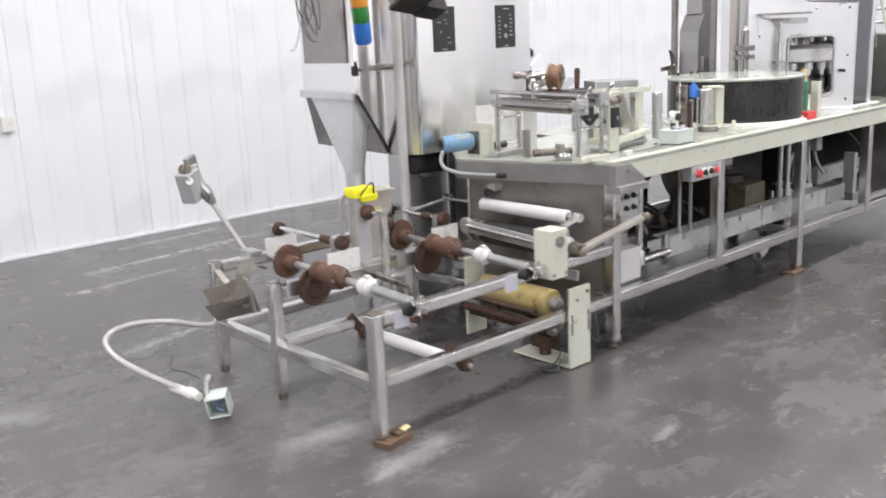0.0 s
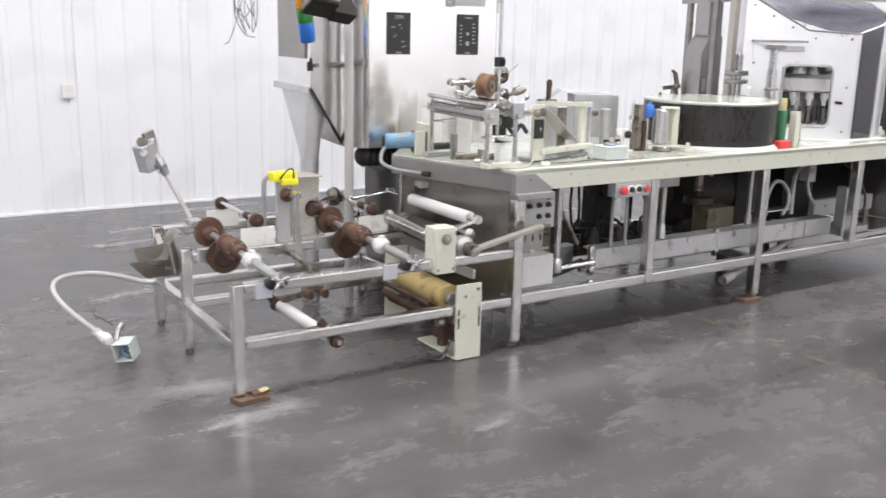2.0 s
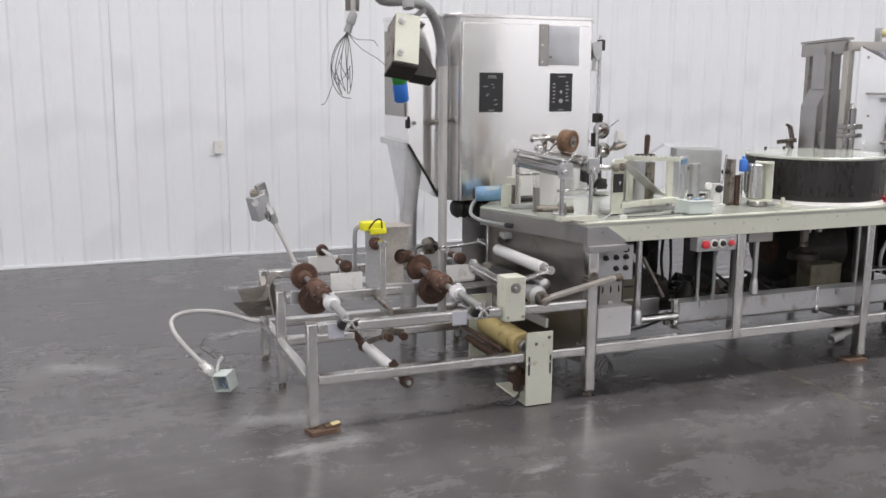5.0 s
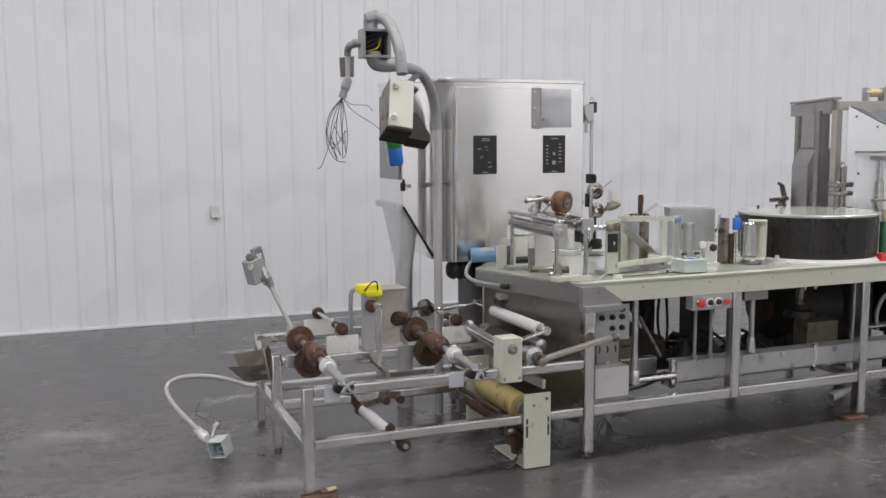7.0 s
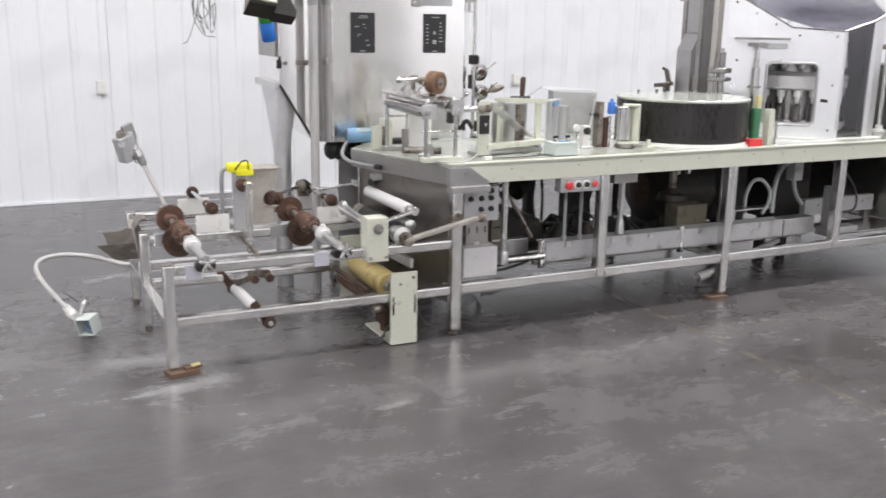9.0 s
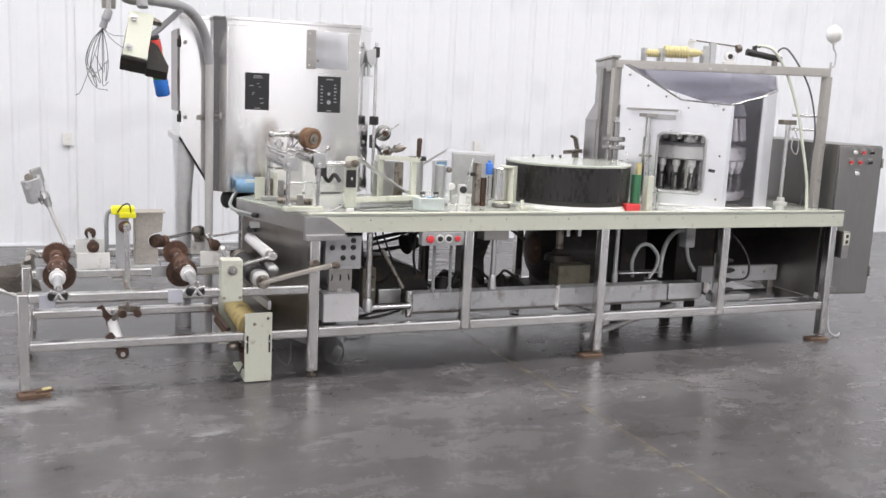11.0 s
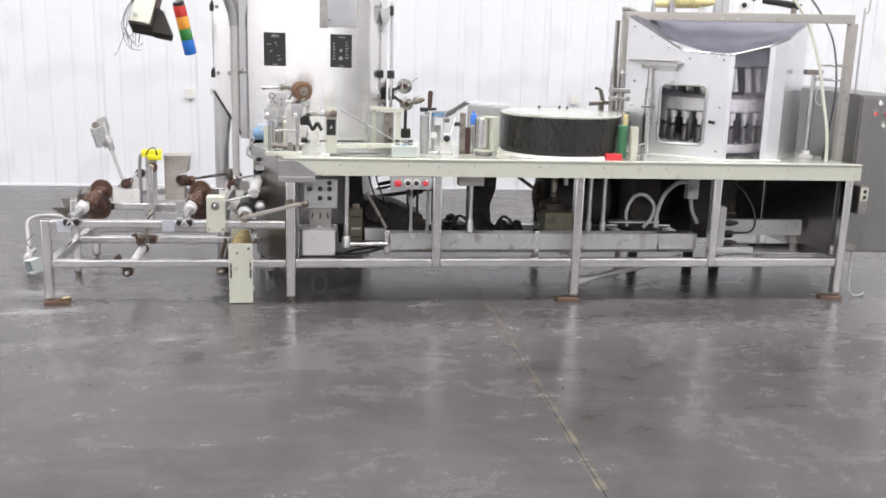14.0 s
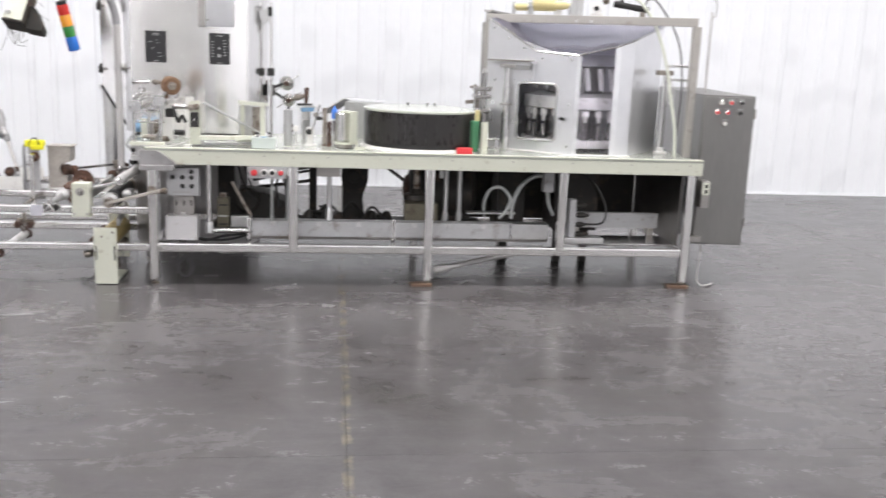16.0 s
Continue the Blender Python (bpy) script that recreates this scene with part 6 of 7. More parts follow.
part("end_plate", box(0.01, 0.08, 0.075, 0.088, 1.19, 1.27, 0.004), GALV, rs)
part("guide_rod", cyl((-0.15, 0.6, 1.14), (0.07, 0.6, 1.14), 0.008, 10), CHROME, rs)
part("guide_rod", cyl((-0.15, 0.12, 1.1), (0.07, 0.12, 1.1), 0.006, 10), CHROME, rs)
part("black_block", box(0.06, 0.12, 0.2, 0.25, 1.13, 1.19, 0.006), BLACK, rs, "black sensor block")
part("cream_plate", box(-0.2, -0.14, 0.68, 0.7, TZ + 0.001, 1.075, 0.003), CREAM, rs, "cream end plate")

# ---- filler chamber ----
fc = thing("filler_chamber", "bright stainless filling chamber with windows and a lavender polished roof", "machine chamber", (3.05, 0.75, TZ))
L, R, Q, S, U, V = (2.37, 0.635), (2.935, 0.165), (3.235, 0.175), (3.365, 0.215), (3.72, 0.64), (3.72, 1.15)


def on_left(x):
    return L[1] + (R[1] - L[1]) * (x - L[0]) / (R[0] - L[0])


def left_face(x0, x1, z0a, z1a, z1b, out=0.0):
    n_ = Vector((-0.597, -0.802, 0))
    P = [Vector((x0, on_left(x0), z0a)), Vector((x1, on_left(x1), z0a)), Vector((x1, on_left(x1), z1b)), Vector((x0, on_left(x0), z1a))]
    return plate([p + n_ * out for p in P], 0.012)


WX0, WX1, WZ0, WZ1 = 2.575, 2.825, 1.03, 1.44
part("left_wall", merge(left_face(L[0], WX0, TZ, 1.905, 1.755), left_face(WX0, WX1, TZ, WZ0, WZ0), left_face(WX0, WX1, WZ1, 1.75, 1.655), left_face(WX1, R[0], TZ, 1.655, 1.648)), SATIN, fc, "bright satin stainless wall with a window opening")
NRM = Vector((-0.597, -0.802, 0))


def on_face(x, z, out):
    return Vector((x, on_left(x), z)) + NRM * out


RC = 0.04
ring_pts = []
for cx_, cz_, a0 in ((WX1 - RC * 0.8, WZ1 - RC, 0.0), (WX0 + RC * 0.8, WZ1 - RC, 0.5), (WX0 + RC * 0.8, WZ0 + RC, 1.0), (WX1 - RC * 0.8, WZ0 + RC, 1.5)):
    for i in range(5):
        a = math.pi * (a0 + 0.5 * i / 4)
        ring_pts.append(on_face(cx_ + RC * 0.8 * math.cos(a), cz_ + RC * math.sin(a), 0.004))
ring_pts.append(ring_pts[0])
part("window_gasket", tube(ring_pts, 0.01, 10, 3), GALV, fc, "bright rounded window frame")
fill = []
for sx, sz, X_, Z_ in ((1, 1, WX1, WZ1), (-1, 1, WX0, WZ1), (-1, -1, WX0, WZ0), (1, -1, WX1, WZ0)):
    fill.append(plate([on_face(X_ + sx * 0.002, Z_ + sz * 0.002, -0.004), on_face(X_ - sx * 0.028, Z_ + sz * 0.002, -0.004), on_face(X_ + sx * 0.002, Z_ - sz * 0.034, -0.004)], 0.006))
part("window_corners", merge(*fill), SATIN, fc)
part("latch", merge(bar((2.84, on_left(2.84) - 0.02, 1.2), (2.87, on_left(2.87) - 0.03, 1.195), 0.012, 0.02)), BLACK, fc)
fr = part("front_frame", merge(plate([(R[0], R[1], TZ), (R[0] + 0.03, R[1], TZ), (R[0] + 0.03, R[1], 1.66), (R[0], R[1], 1.65)], 0.014), plate([(Q[0] - 0.02, Q[1] - 0.002, TZ), (Q[0] + 0.02, Q[1], TZ), (Q[0] + 0.02, Q[1], 1.735), (Q[0] - 0.02, Q[1] - 0.002, 1.715)], 0.014)), SATIN, fc, "stainless corner frame")
dp = part("front_pane", plate([(R[0] + 0.03, R[1] + 0.008, TZ + 0.02), (Q[0] - 0.02, Q[1] + 0.006, TZ + 0.02), (Q[0] - 0.02, Q[1] + 0.006, 1.71), (R[0] + 0.03, R[1] + 0.008, 1.66)], 0.006), ACRYLIC, fc, "clear acrylic front pane")
dp.visible_shadow = False
for P0, P1, za, zb, skin in ((Q, S, 1.735, 1.765, SATIN), (S, U, 1.765, 1.88, SATIN), (U, V, 1.88, 1.92, GALV)):
    part("side_wall", plate([(*P0, TZ), (*P1, TZ), (*P1, zb), (*P0, za)], 0.012), skin, fc, "satin stainless wall")
part("foot_flange", merge(plate([(L[0] - 0.01, L[1] - 0.03, TZ + 0.006), (R[0], R[1] - 0.04, TZ + 0.006), (R[0], R[1], TZ + 0.006), (L[0] + 0.01, L[1], TZ + 0.006)], 0.006), box(R[0], S[0], 0.15, 0.2, TZ, TZ + 0.006, 0.001)), WHITEP, fc)
part("back_wall", box(2.88, 3.72, 1.15, 1.162, TZ, 1.75, 0.002), SATIN, fc)
part("left_back_wall", plate([(L[0], L[1], TZ), (2.88, 1.15, TZ), (2.88, 1.15, 1.9), (L[0], L[1], 1.9)], 0.012), SATIN, fc)
roof_edge = [(L[0], L[1], 1.9), (2.68, on_left(2.68), 1.672), (R[0], R[1], 1.652), (Q[0], Q[1], 1.725), (S[0], S[1], 1.77), (U[0], U[1], 1.885)]
rb = bmesh.new()
back_x = (2.84, 2.92, 3.02, 3.26, 3.44, 3.71)
front_row = [rb.verts.new(p) for p in roof_edge]
mid_row = [rb.verts.new(((p[0] + bx_) / 2, (p[1] + 1.14) / 2, p[2] * 0.42 + 1.955 * 0.58)) for p, bx_ in zip(roof_edge, back_x)]
back_row = [rb.verts.new((bx_, 1.14, 1.957)) for bx_ in back_x]
for ra_, rb2 in ((front_row, mid_row), (mid_row, back_row)):
    for k in range(5):
        rb.faces.new((ra_[k], ra_[k + 1], rb2[k + 1], rb2[k]))
bmesh.ops.solidify(rb, geom=rb.faces[:], thickness=0.005)
part("roof", smooth_all(rb), LILACROOF, fc, "lavender polished slanting roof sheet")
part("roof_seam", merge(*[tube([a, b_], 0.007, 8) for a, b_ in zip(roof_edge, roof_edge[1:])]), CHROME, fc, "bright bent roof seam")
for x_, z_ in ((2.4, 1.83), (2.5, 1.76), (2.6, 1.69), (2.72, 1.62), (2.9, 1.62), (2.9, 1.3), (2.9, 1.0), (2.42, 1.0), (2.52, 0.98), (2.42, 1.45)):
    part("rivet", cyl(on_face(x_, z_, -0.002), on_face(x_, z_, 0.005), 0.008, 10), STACK, fc)
part("sign_plate", left_face(2.41, 2.67, 1.46, 1.6, 1.6, 0.014), SATIN, fc, "riveted stainless cover plate")
part("shelf", bar(on_face(2.4, 1.597, 0.04), on_face(2.67, 1.597, 0.04), 0.08, 0.014), DULL, fc, "narrow steel shelf")
part("shelf_gusset", bar(on_face(2.5, 1.56, 0.045), on_face(2.66, 1.56, 0.045), 0.012, 0.055), GALV, fc, "folded stiffener below the shelf")
# carousel inside
ca = thing("filling_carousel", "steel filling carousel with nozzles inside the chamber", "filling machine", (3.08, 0.72, TZ))
KX, KY = 3.08, 0.74
part("pedestal", cyl((KX, KY, TZ), (KX, KY, 1.6), 0.22, 40), STACK, ca)
part("bottom_table", turned((KX, KY, TZ + 0.03), (KX, KY, TZ + 0.09), [(0, 0.38), (0.5, 0.4), (1, 0.4)], 48), PALESTEEL, ca)
part("ring", turned((KX, KY, 1.25), (KX, KY, 1.37), [(0, 0.36), (0.1, 0.39), (0.8, 0.39), (0.9, 0.33), (1, 0.3)], 48), PALESTEEL, ca, "polished steel ring")
part("upper_ring", turned((KX, KY, 1.57), (KX, KY, 1.66), [(0, 0.35), (0.1, 0.37), (1, 0.34)], 48), GALV, ca)
for k in range(20):
    a = 2 * math.pi * k / 20
    x, y = KX + 0.35 * math.cos(a), KY + 0.35 * math.sin(a)
    if y > KY + 0.2:
        continue
    part("nozzle", turned((x, y, 1.25), (x, y, 1.16), [(0, 0.028), (0.5, 0.028), (0.55, 0.018), (1, 0.012)], 14), PALESTEEL, ca, "bright filling nozzle")
    part("lift_rod", merge(cyl((x, y, TZ + 0.09), (x, y, 1.14), 0.02, 12), cyl((x, y, TZ + 0.085), (x, y, TZ + 0.11), 0.034, 14)), STACK, ca)
    part("valve_tube", cyl((x + 0.01, y, 1.4), (x - 0.02, y - 0.01, 1.56), 0.021, 12), RUBBERW, ca, "white valve tube")

# ---- rack over the chamber ----
rk = thing("overhead_rack", "grey steel overhead rack with air fittings above the chamber", "machine rack", (3.1, 0.6, TZ))
RA, RB = Vector((2.375, 0.758, 1.905)), Vector((3.83, 0.235, 1.915))
part("front_beam", square_tube(RA, RB, 0.06, 0.005), RACKP, rk, "pale grey beam")
part("left_post", square_tube((2.378, 0.758, TZ), (2.378, 0.758, 1.875), 0.05, 0.005), RACKP, rk)
part("left_post", bar((2.37, 0.915, TZ), (2.37, 0.915, 1.875), 0.025, 0.04, 0.004), DULL, rk)
part("right_post", square_tube((3.825, 0.24, TZ), (3.825, 0.24, 1.885), 0.055, 0.005), RACKP, rk)
part("side_beam", bar((2.385, 0.79, 1.9), (2.716, 1.543, 1.9), 0.05, 0.09, 0.004), DULL, rk)
part("rear_post", square_tube((2.665, 1.43, 0.0), (2.665, 1.43, 1.86), 0.04, 0.005), DULL, rk)
part("shelf", plate([(2.74, 1.53, 1.965), (2.68, 1.55, 1.965), (2.345, 0.77, 1.965), (2.4, 0.745, 1.965)], 0.016), DULL, rk)


def along(t, up=0.0, back=0.0):
    v = RA.lerp(RB, t)
    return Vector((v.x + back * 0.42, v.y + back * 0.9, v.z + up))


def coil(t0, t1, up, r, turns):
    pts = []
    for i in range(turns * 8 + 1):
        a = i * math.pi / 4
        v = along(t0 + (t1 - t0) * i / (turns * 8), up)
        pts.append((v.x + r * 0.42 * math.cos(a), v.y + r * 0.9 * math.cos(a), v.z + r * math.sin(a)))
    return tube(pts, 0.011, 8, 2)


part("coil_hose", coil(0.22, 0.33, 0.1, 0.034, 8), COIL, rk, "yellow coiled air hose")
part("coil_hose", coil(0.13, 0.19, 0.085, 0.018, 6), COIL, rk, "yellow coiled air hose")
part("coil_core", turned(along(0.13, 0.09), along(0.4, 0.1), [(0, 0.012), (0.3, 0.014), (0.34, 0.026), (0.76, 0.026), (0.8, 0.03), (0.9, 0.026), (1, 0.01)], 18), COIL, rk, "yellow reel core")
for t in (0.125, 0.198, 0.212, 0.4):
    part("pipe_clamp", merge(bar(along(t, 0.03), along(t, 0.12), 0.02, 0.05), cyl(along(t, 0.09, -0.03), along(t, 0.09, 0.03), 0.01, 10)), GALV, rk)
part("white_bracket", merge(bar(along(0.34, 0.03), along(0.34, 0.19), 0.05, 0.012), bar(along(0.33, 0.185), along(0.36, 0.185), 0.03, 0.012)), WHITEP, rk, "white bracket strip")
part("valve_box", merge(bar(along(0.418, 0.03), along(0.418, 0.15), 0.05, 0.035), bar(along(0.442, 0.03), along(0.442, 0.175), 0.05, 0.03)), GALV, rk, "grey valve blocks")
pbk = part("pillow_block", merge(cyl(along(0.525, 0.083, -0.025), along(0.525, 0.083, 0.025), 0.034, 24), bar(along(0.497, 0.04), along(0.556, 0.04), 0.05, 0.022)), WHITEP, rk, "white pillow block bearing")
part("bore", cyl(along(0.525, 0.083, -0.03), along(0.525, 0.083, -0.02), 0.018, 18), BLACK, pbk)
part("hand_knob", turned(along(0.55, 0.135), along(0.58, 0.15), [(0, 0.012), (0.2, 0.03), (0.8, 0.028), (1, 0.012)], 16), WORN, rk, "greasy hand knob")
part("trip_rod", cyl(along(0.335, 0.19), along(0.56, 0.155), 0.005, 8), WORN, rk)
for t in (0.435, 0.505):
    part("beam_bolt", cyl(along(t, -0.012, -0.034), along(t, -0.012, -0.044), 0.012, 8), GALV, rk)
part("air_cylinder", turned(along(0.603, 0.122), along(0.77, 0.078), [(0, 0.024), (0.25, 0.026), (0.3, 0.022), (0.9, 0.024), (1, 0.018)], 18), BLACK, rk, "black air cylinder")
part("cylinder_fitting", merge(bar(along(0.64, 0.11), along(0.64, 0.165), 0.02, 0.03), cyl(along(0.64, 0.16), along(0.665, 0.165), 0.01, 10)), BLACK, rk)
part("cylinder_foot", bar(along(0.74, 0.03), along(0.74, 0.075), 0.03, 0.03), WORN, rk)
part("white_hose", tube([along(0.65, 0.165), along(0.69, 0.165), along(0.735, 0.125, -0.03), (3.545, 0.33, 1.88), (3.63, 0.28, 1.62), (3.67, 0.24, 1.38), (3.71, 0.21, 1.15), (3.72, 0.19, TZ)], 0.011, 10), HOSEC, rk, "pale hanging air hose")
part("black_hose", tube([along(0.745, 0.1), along(0.76, 0.15), along(0.8, 0.145), (3.64, 0.29, 1.91), (3.71, 0.25, 1.74), (3.73, 0.2, 1.5), (3.74, 0.22, 1.3), (3.74, 0.28, TZ)], 0.0065, 10), WIRE, rk, "black hanging air hose")
rr = thing("sensor_rod", "steel sensor rod with side arms on the table", "sensor rod", (3.69, 0.43, TZ))
part("rod", cyl((3.69, 0.43, TZ), (3.69, 0.43, 1.55), 0.018, 16), STEEL, rr)
part("base", turned((3.69, 0.43, TZ), (3.69, 0.43, TZ + 0.05), [(0, 0.05), (0.3, 0.05), (0.4, 0.03), (1, 0.026)], 20), WHITEP, rr)
part("head", box(3.62, 3.74, 0.4, 0.46, 1.53, 1.565, 0.004), WORN, rr)
for z in (1.5, 1.6):
    part("arm", cyl((3.69, 0.4, z), (3.83, 0.25, z), 0.01, 10), STEEL, rr)
part("wire", tube([(3.7, 0.38, 1.52), (3.74, 0.36, 1.4), (3.72, 0.35, 1.32), (3.68, 0.36, 1.36), (3.7, 0.38, 1.45)], 0.004, 6), PALE, rr)
# bracket shelf on a post before the chamber
sh = thing("bracket_shelf", "narrow steel shelf on a round post before the chamber", "shelf", (2.48, 0.46, TZ))
part("shelf", plate([(2.4, 0.555, 1.6), (2.63, 0.33, 1.595), (2.705, 0.385, 1.595), (2.475, 0.61, 1.6)], 0.014), SATIN, sh)
part("shelf_lip", plate([(2.4, 0.553, 1.602), (2.632, 0.328, 1.597), (2.632, 0.328, 1.565), (2.4, 0.553, 1.57)], 0.004), SATIN, sh)
part("post", merge(cyl((2.492, 0.48, TZ), (2.492, 0.48, 1.565), 0.018, 16), cyl((2.492, 0.48, TZ), (2.492, 0.48, 1.41), 0.027, 16), cyl((2.492, 0.48, TZ), (2.492, 0.48, TZ + 0.28), 0.032, 16)), STEEL, sh)
part("collar", cyl((2.49, 0.48, 1.27), (2.49, 0.48, 1.285), 0.045, 20), DULL, sh)
part("under_block", box(2.44, 2.54, 0.43, 0.52, 1.545, 1.57, 0.004), DULL, sh)
# valve stack
vs = thing("valve_stack", "tarnished flanged valve stack beside the duct", "valve", (2.36, 0.66, TZ))
part("stem", cyl((2.35, 0.66, TZ), (2.35, 0.66, 1.5), 0.028, 20), STACK, vs)
for z, hh in ((1.2, 0.03), (1.305, 0.03), (1.36, 0.036)):
    part("flange", box(2.265, 2.435, 0.61, 0.7, z, z + hh, 0.006), STACK, vs)
for x in (2.28, 2.42):
    part("tie_rod", cyl((x, 0.64, 1.13), (x, 0.64, 1.41), 0.011, 10), STACK, vs)
    part("tie_nut", cyl((x, 0.64, 1.386), (x, 0.64, 1.4), 0.018, 6), WORN, vs)
part("sleeve", cyl((2.35, 0.66, 1.0), (2.35, 0.66, 1.2), 0.055, 22), STACK, vs)
part("top_cap", turned((2.35, 0.66, 1.48), (2.35, 0.66, 1.53), [(0, 0.024), (0.4, 0.024), (0.5, 0.016), (1, 0.014)], 18), STEEL, vs)
du = thing("lift_duct", "folded stainless duct rising behind the drum", "duct", (2.22, 1.0, TZ))
part("lower_duct", prism([(2.44, 0.94), (2.65, 0.94), (2.65, 1.62), (2.51, 1.62), (2.44, 1.5)], 1.08, 1.24, "y", 0.004), DUCT, du)
part("upper_duct", box(2.5, 2.64, 1.09, 1.22, 1.62, 1.9, 0.004), DUCT, du)
part("sight_box", box(2.46, 2.53, 1.045, 1.08, 1.22, 1.32, 0.004), DULL, du)
cn = thing("toggle_clamp", "small steel toggle clamp on a dark plate behind the drum", "clamp", (2.39, 1.25, TZ))
part("plate", merge(bar((2.3, 1.3, 1.236), (2.45, 1.27, 1.25), 0.012, 0.03), box(2.37, 2.41, 1.25, 1.29, TZ, 1.235, 0.004)), WORN, cn)
part("body", merge(bar((2.4, 1.26, 1.26), (2.375, 1.26, 1.35), 0.022, 0.03), bar((2.375, 1.26, 1.35), (2.33, 1.25, 1.365), 0.014, 0.02), cyl((2.4, 1.25, 1.26), (2.36, 1.26, 1.24), 0.014, 10)), WORN, cn)

# ---- below the table ----
ch = thing("cable_channel", "pale grey cable channel on short posts below the table", "cable channel", (1.7, 0.12, 0.28))
for x0, x1 in ((0.652, 1.642), (1.66, 2.5), (2.51, 2.785)):
    part("channel", merge(box(x0, x1, 0.11, 0.12, 0.322, 0.432, 0.003), box(x0, x1, 0.12, 0.22, 0.422, 0.432, 0.002), box(x0, x1, 0.12, 0.22, 0.322, 0.332, 0.002)), GREYP if x0 < 2.5 else GALV, ch, "pale grey channel")
for x in (0.63, 1.652):
    part("short_post", square_tube((x, 0.125, 0.284), (x, 0.125, 0.45), 0.03, 0.004), STEEL, ch)
for x in (0.8, 1.12, 1.4, 1.8, 2.05, 2.3):
    part("clip", merge(box(x - 0.018, x + 0.018, 0.102, 0.11, 0.4, 0.432, 0.002), bolt((x, 0.102, 0.42), (0, -1, 0), 0.007, 0.004)), GALV, ch)
part("rear_bracket", box(0.62, 2.8, 0.19, 0.22, 0.285, 0.322, 0.003), DULL, ch)
c2 = thing("rear_channel", "pale grey channel set further back below the table", "cable channel", (3.4, 0.42, 0.3))
part("channel", box(3.02, 3.72, 0.42, 0.47, 0.36, 0.475, 0.004), GREYP, c2)
for x in (3.15, 3.4, 3.6):
    part("bolt", bolt((x, 0.42, 0.43), (0, -1, 0), 0.012, 0.006), DULL, c2)
for x in (3.05, 3.64):
    part("support", box(x, x + 0.05, 0.42, 0.47, 0.3, 0.36, 0.003), DULL, c2)
part("tray", box(3.0, 3.74, 0.1, 0.42, 0.285, 0.3, 0.003), STEEL, c2)
jp = thing("drain_pipe", "chrome elbow pipe below the table front", "pipe", (0.36, 0.1, 0.34))
part("drop", cyl((0.362, 0.1, 0.35), (0.362, 0.1, 0.83), 0.019, 16), CHROME, jp)
part("elbow", turned((0.362, 0.1, 0.335), (0.362, 0.1, 0.42), [(0, 0.02), (0.1, 0.03), (0.8, 0.03), (1, 0.022)], 16), GALV, jp)
part("run", merge(cyl((0.35, 0.1, 0.362), (0.63, 0.1, 0.365), 0.022, 16)), CHROME, jp)
kp = thing("knob_box", "pale grey control box with six black knobs below the table", "control box", (0.19, 0.07, 0.61))
kpl = part("plate", box(0.085, 0.3, 0.062, 0.11, 0.607, 0.8, 0.004), GREYP, kp, "pale grey enclosure face")
for x, z in ((0.125, 0.775), (0.19, 0.775), (0.25, 0.775), (0.125, 0.735), (0.19, 0.735), (0.25, 0.735), (0.19, 0.675), (0.25, 0.675)):
    if z > 0.76 and x < 0.2:
        continue
    part("knob", turned((x, 0.062, z), (x, 0.04, z), [(0, 0.015), (0.3, 0.016), (0.4, 0.011), (1, 0.01)], 14), BLACK, kpl, "black knob")
part("label_strip", box(0.12, 0.24, 0.0605, 0.063, 0.63, 0.634, 0), DULL, kpl)
wb = thing("white_cover", "plain white cover box below the table front", "cover box", (0.19, 0.1, 0.28))
part("cover", box(0.075, 0.288, 0.035, 0.16, 0.3, 0.468, 0.008), PALEBOX, wb)
part("bracket", merge(box(0.12, 0.26, 0.1, 0.14, 0.468, 0.6, 0.003)), DULL, wb)
part("cap", box(0.17, 0.2, 0.09, 0.12, 0.468, 0.485, 0.003), PALE, wb)
for k in range(3):
    part("wire", tube([(0.13 + 0.05 * k, 0.12, 0.607), (0.14 + 0.05 * k, 0.1, 0.55), (0.12 + 0.06 * k, 0.12, 0.5), (0.14 + 0.04 * k, 0.13, 0.468)], 0.005, 6), BLACK, wb)
for k in range(2):
    part("floor_cable", tube([(0.2, 0.2 + 0.05 * k, 0.31), (0.3, 0.24 + 0.05 * k, 0.27 - 0.02 * k), (0.45, 0.26, 0.26 + 0.03 * k), (0.6, 0.24 + 0.06 * k, 0.3), (0.68, 0.26, 0.34)], 0.009, 8), BLACK, wb, "black cable")
sw = thing("push_button_box", "grey push button box with two red and two dark buttons", "switch box", (0.77, -0.03, 0.75))
swb = part("box", box(0.64, 0.902, -0.036, 0.03, 0.752, 0.832, 0.004), GREYP, sw)
for i, x in enumerate((0.683, 0.748, 0.803, 0.86)):
    red = i in (0, 3)
    ring = part("bezel", cyl((x, -0.036, 0.793), (x, -0.044, 0.793), 0.022 if red else 0.026, 20), CHROME if red else WHITEP, swb)
    part("button", turned((x, -0.044, 0.793), (x, -0.062 if i == 0 else -0.056, 0.793), [(0, 0.016), (0.4, 0.016), (0.5, 0.023 if i == 0 else 0.015), (0.9, 0.023 if i == 0 else 0.015), (1, 0.02 if i == 0 else 0.012)], 18), RED if red else BLACK, ring, "red push button" if red else "black selector")
    part("legend", box(x - 0.02, x + 0.02, -0.0375, -0.035, 0.818, 0.823, 0), INK, swb)
part("bracket", box(0.9, 0.93, -0.02, 0.02, 0.77, 0.82, 0.003), STEEL, sw)
for x in (0.79, 0.9):
    part("conduit", merge(cyl((x, 0.14, 0.432), (x, 0.14, 0.8), 0.01, 12), cyl((x, 0.14, 0.432), (x, 0.14, 0.46), 0.015, 12)), HOSEG, sw)
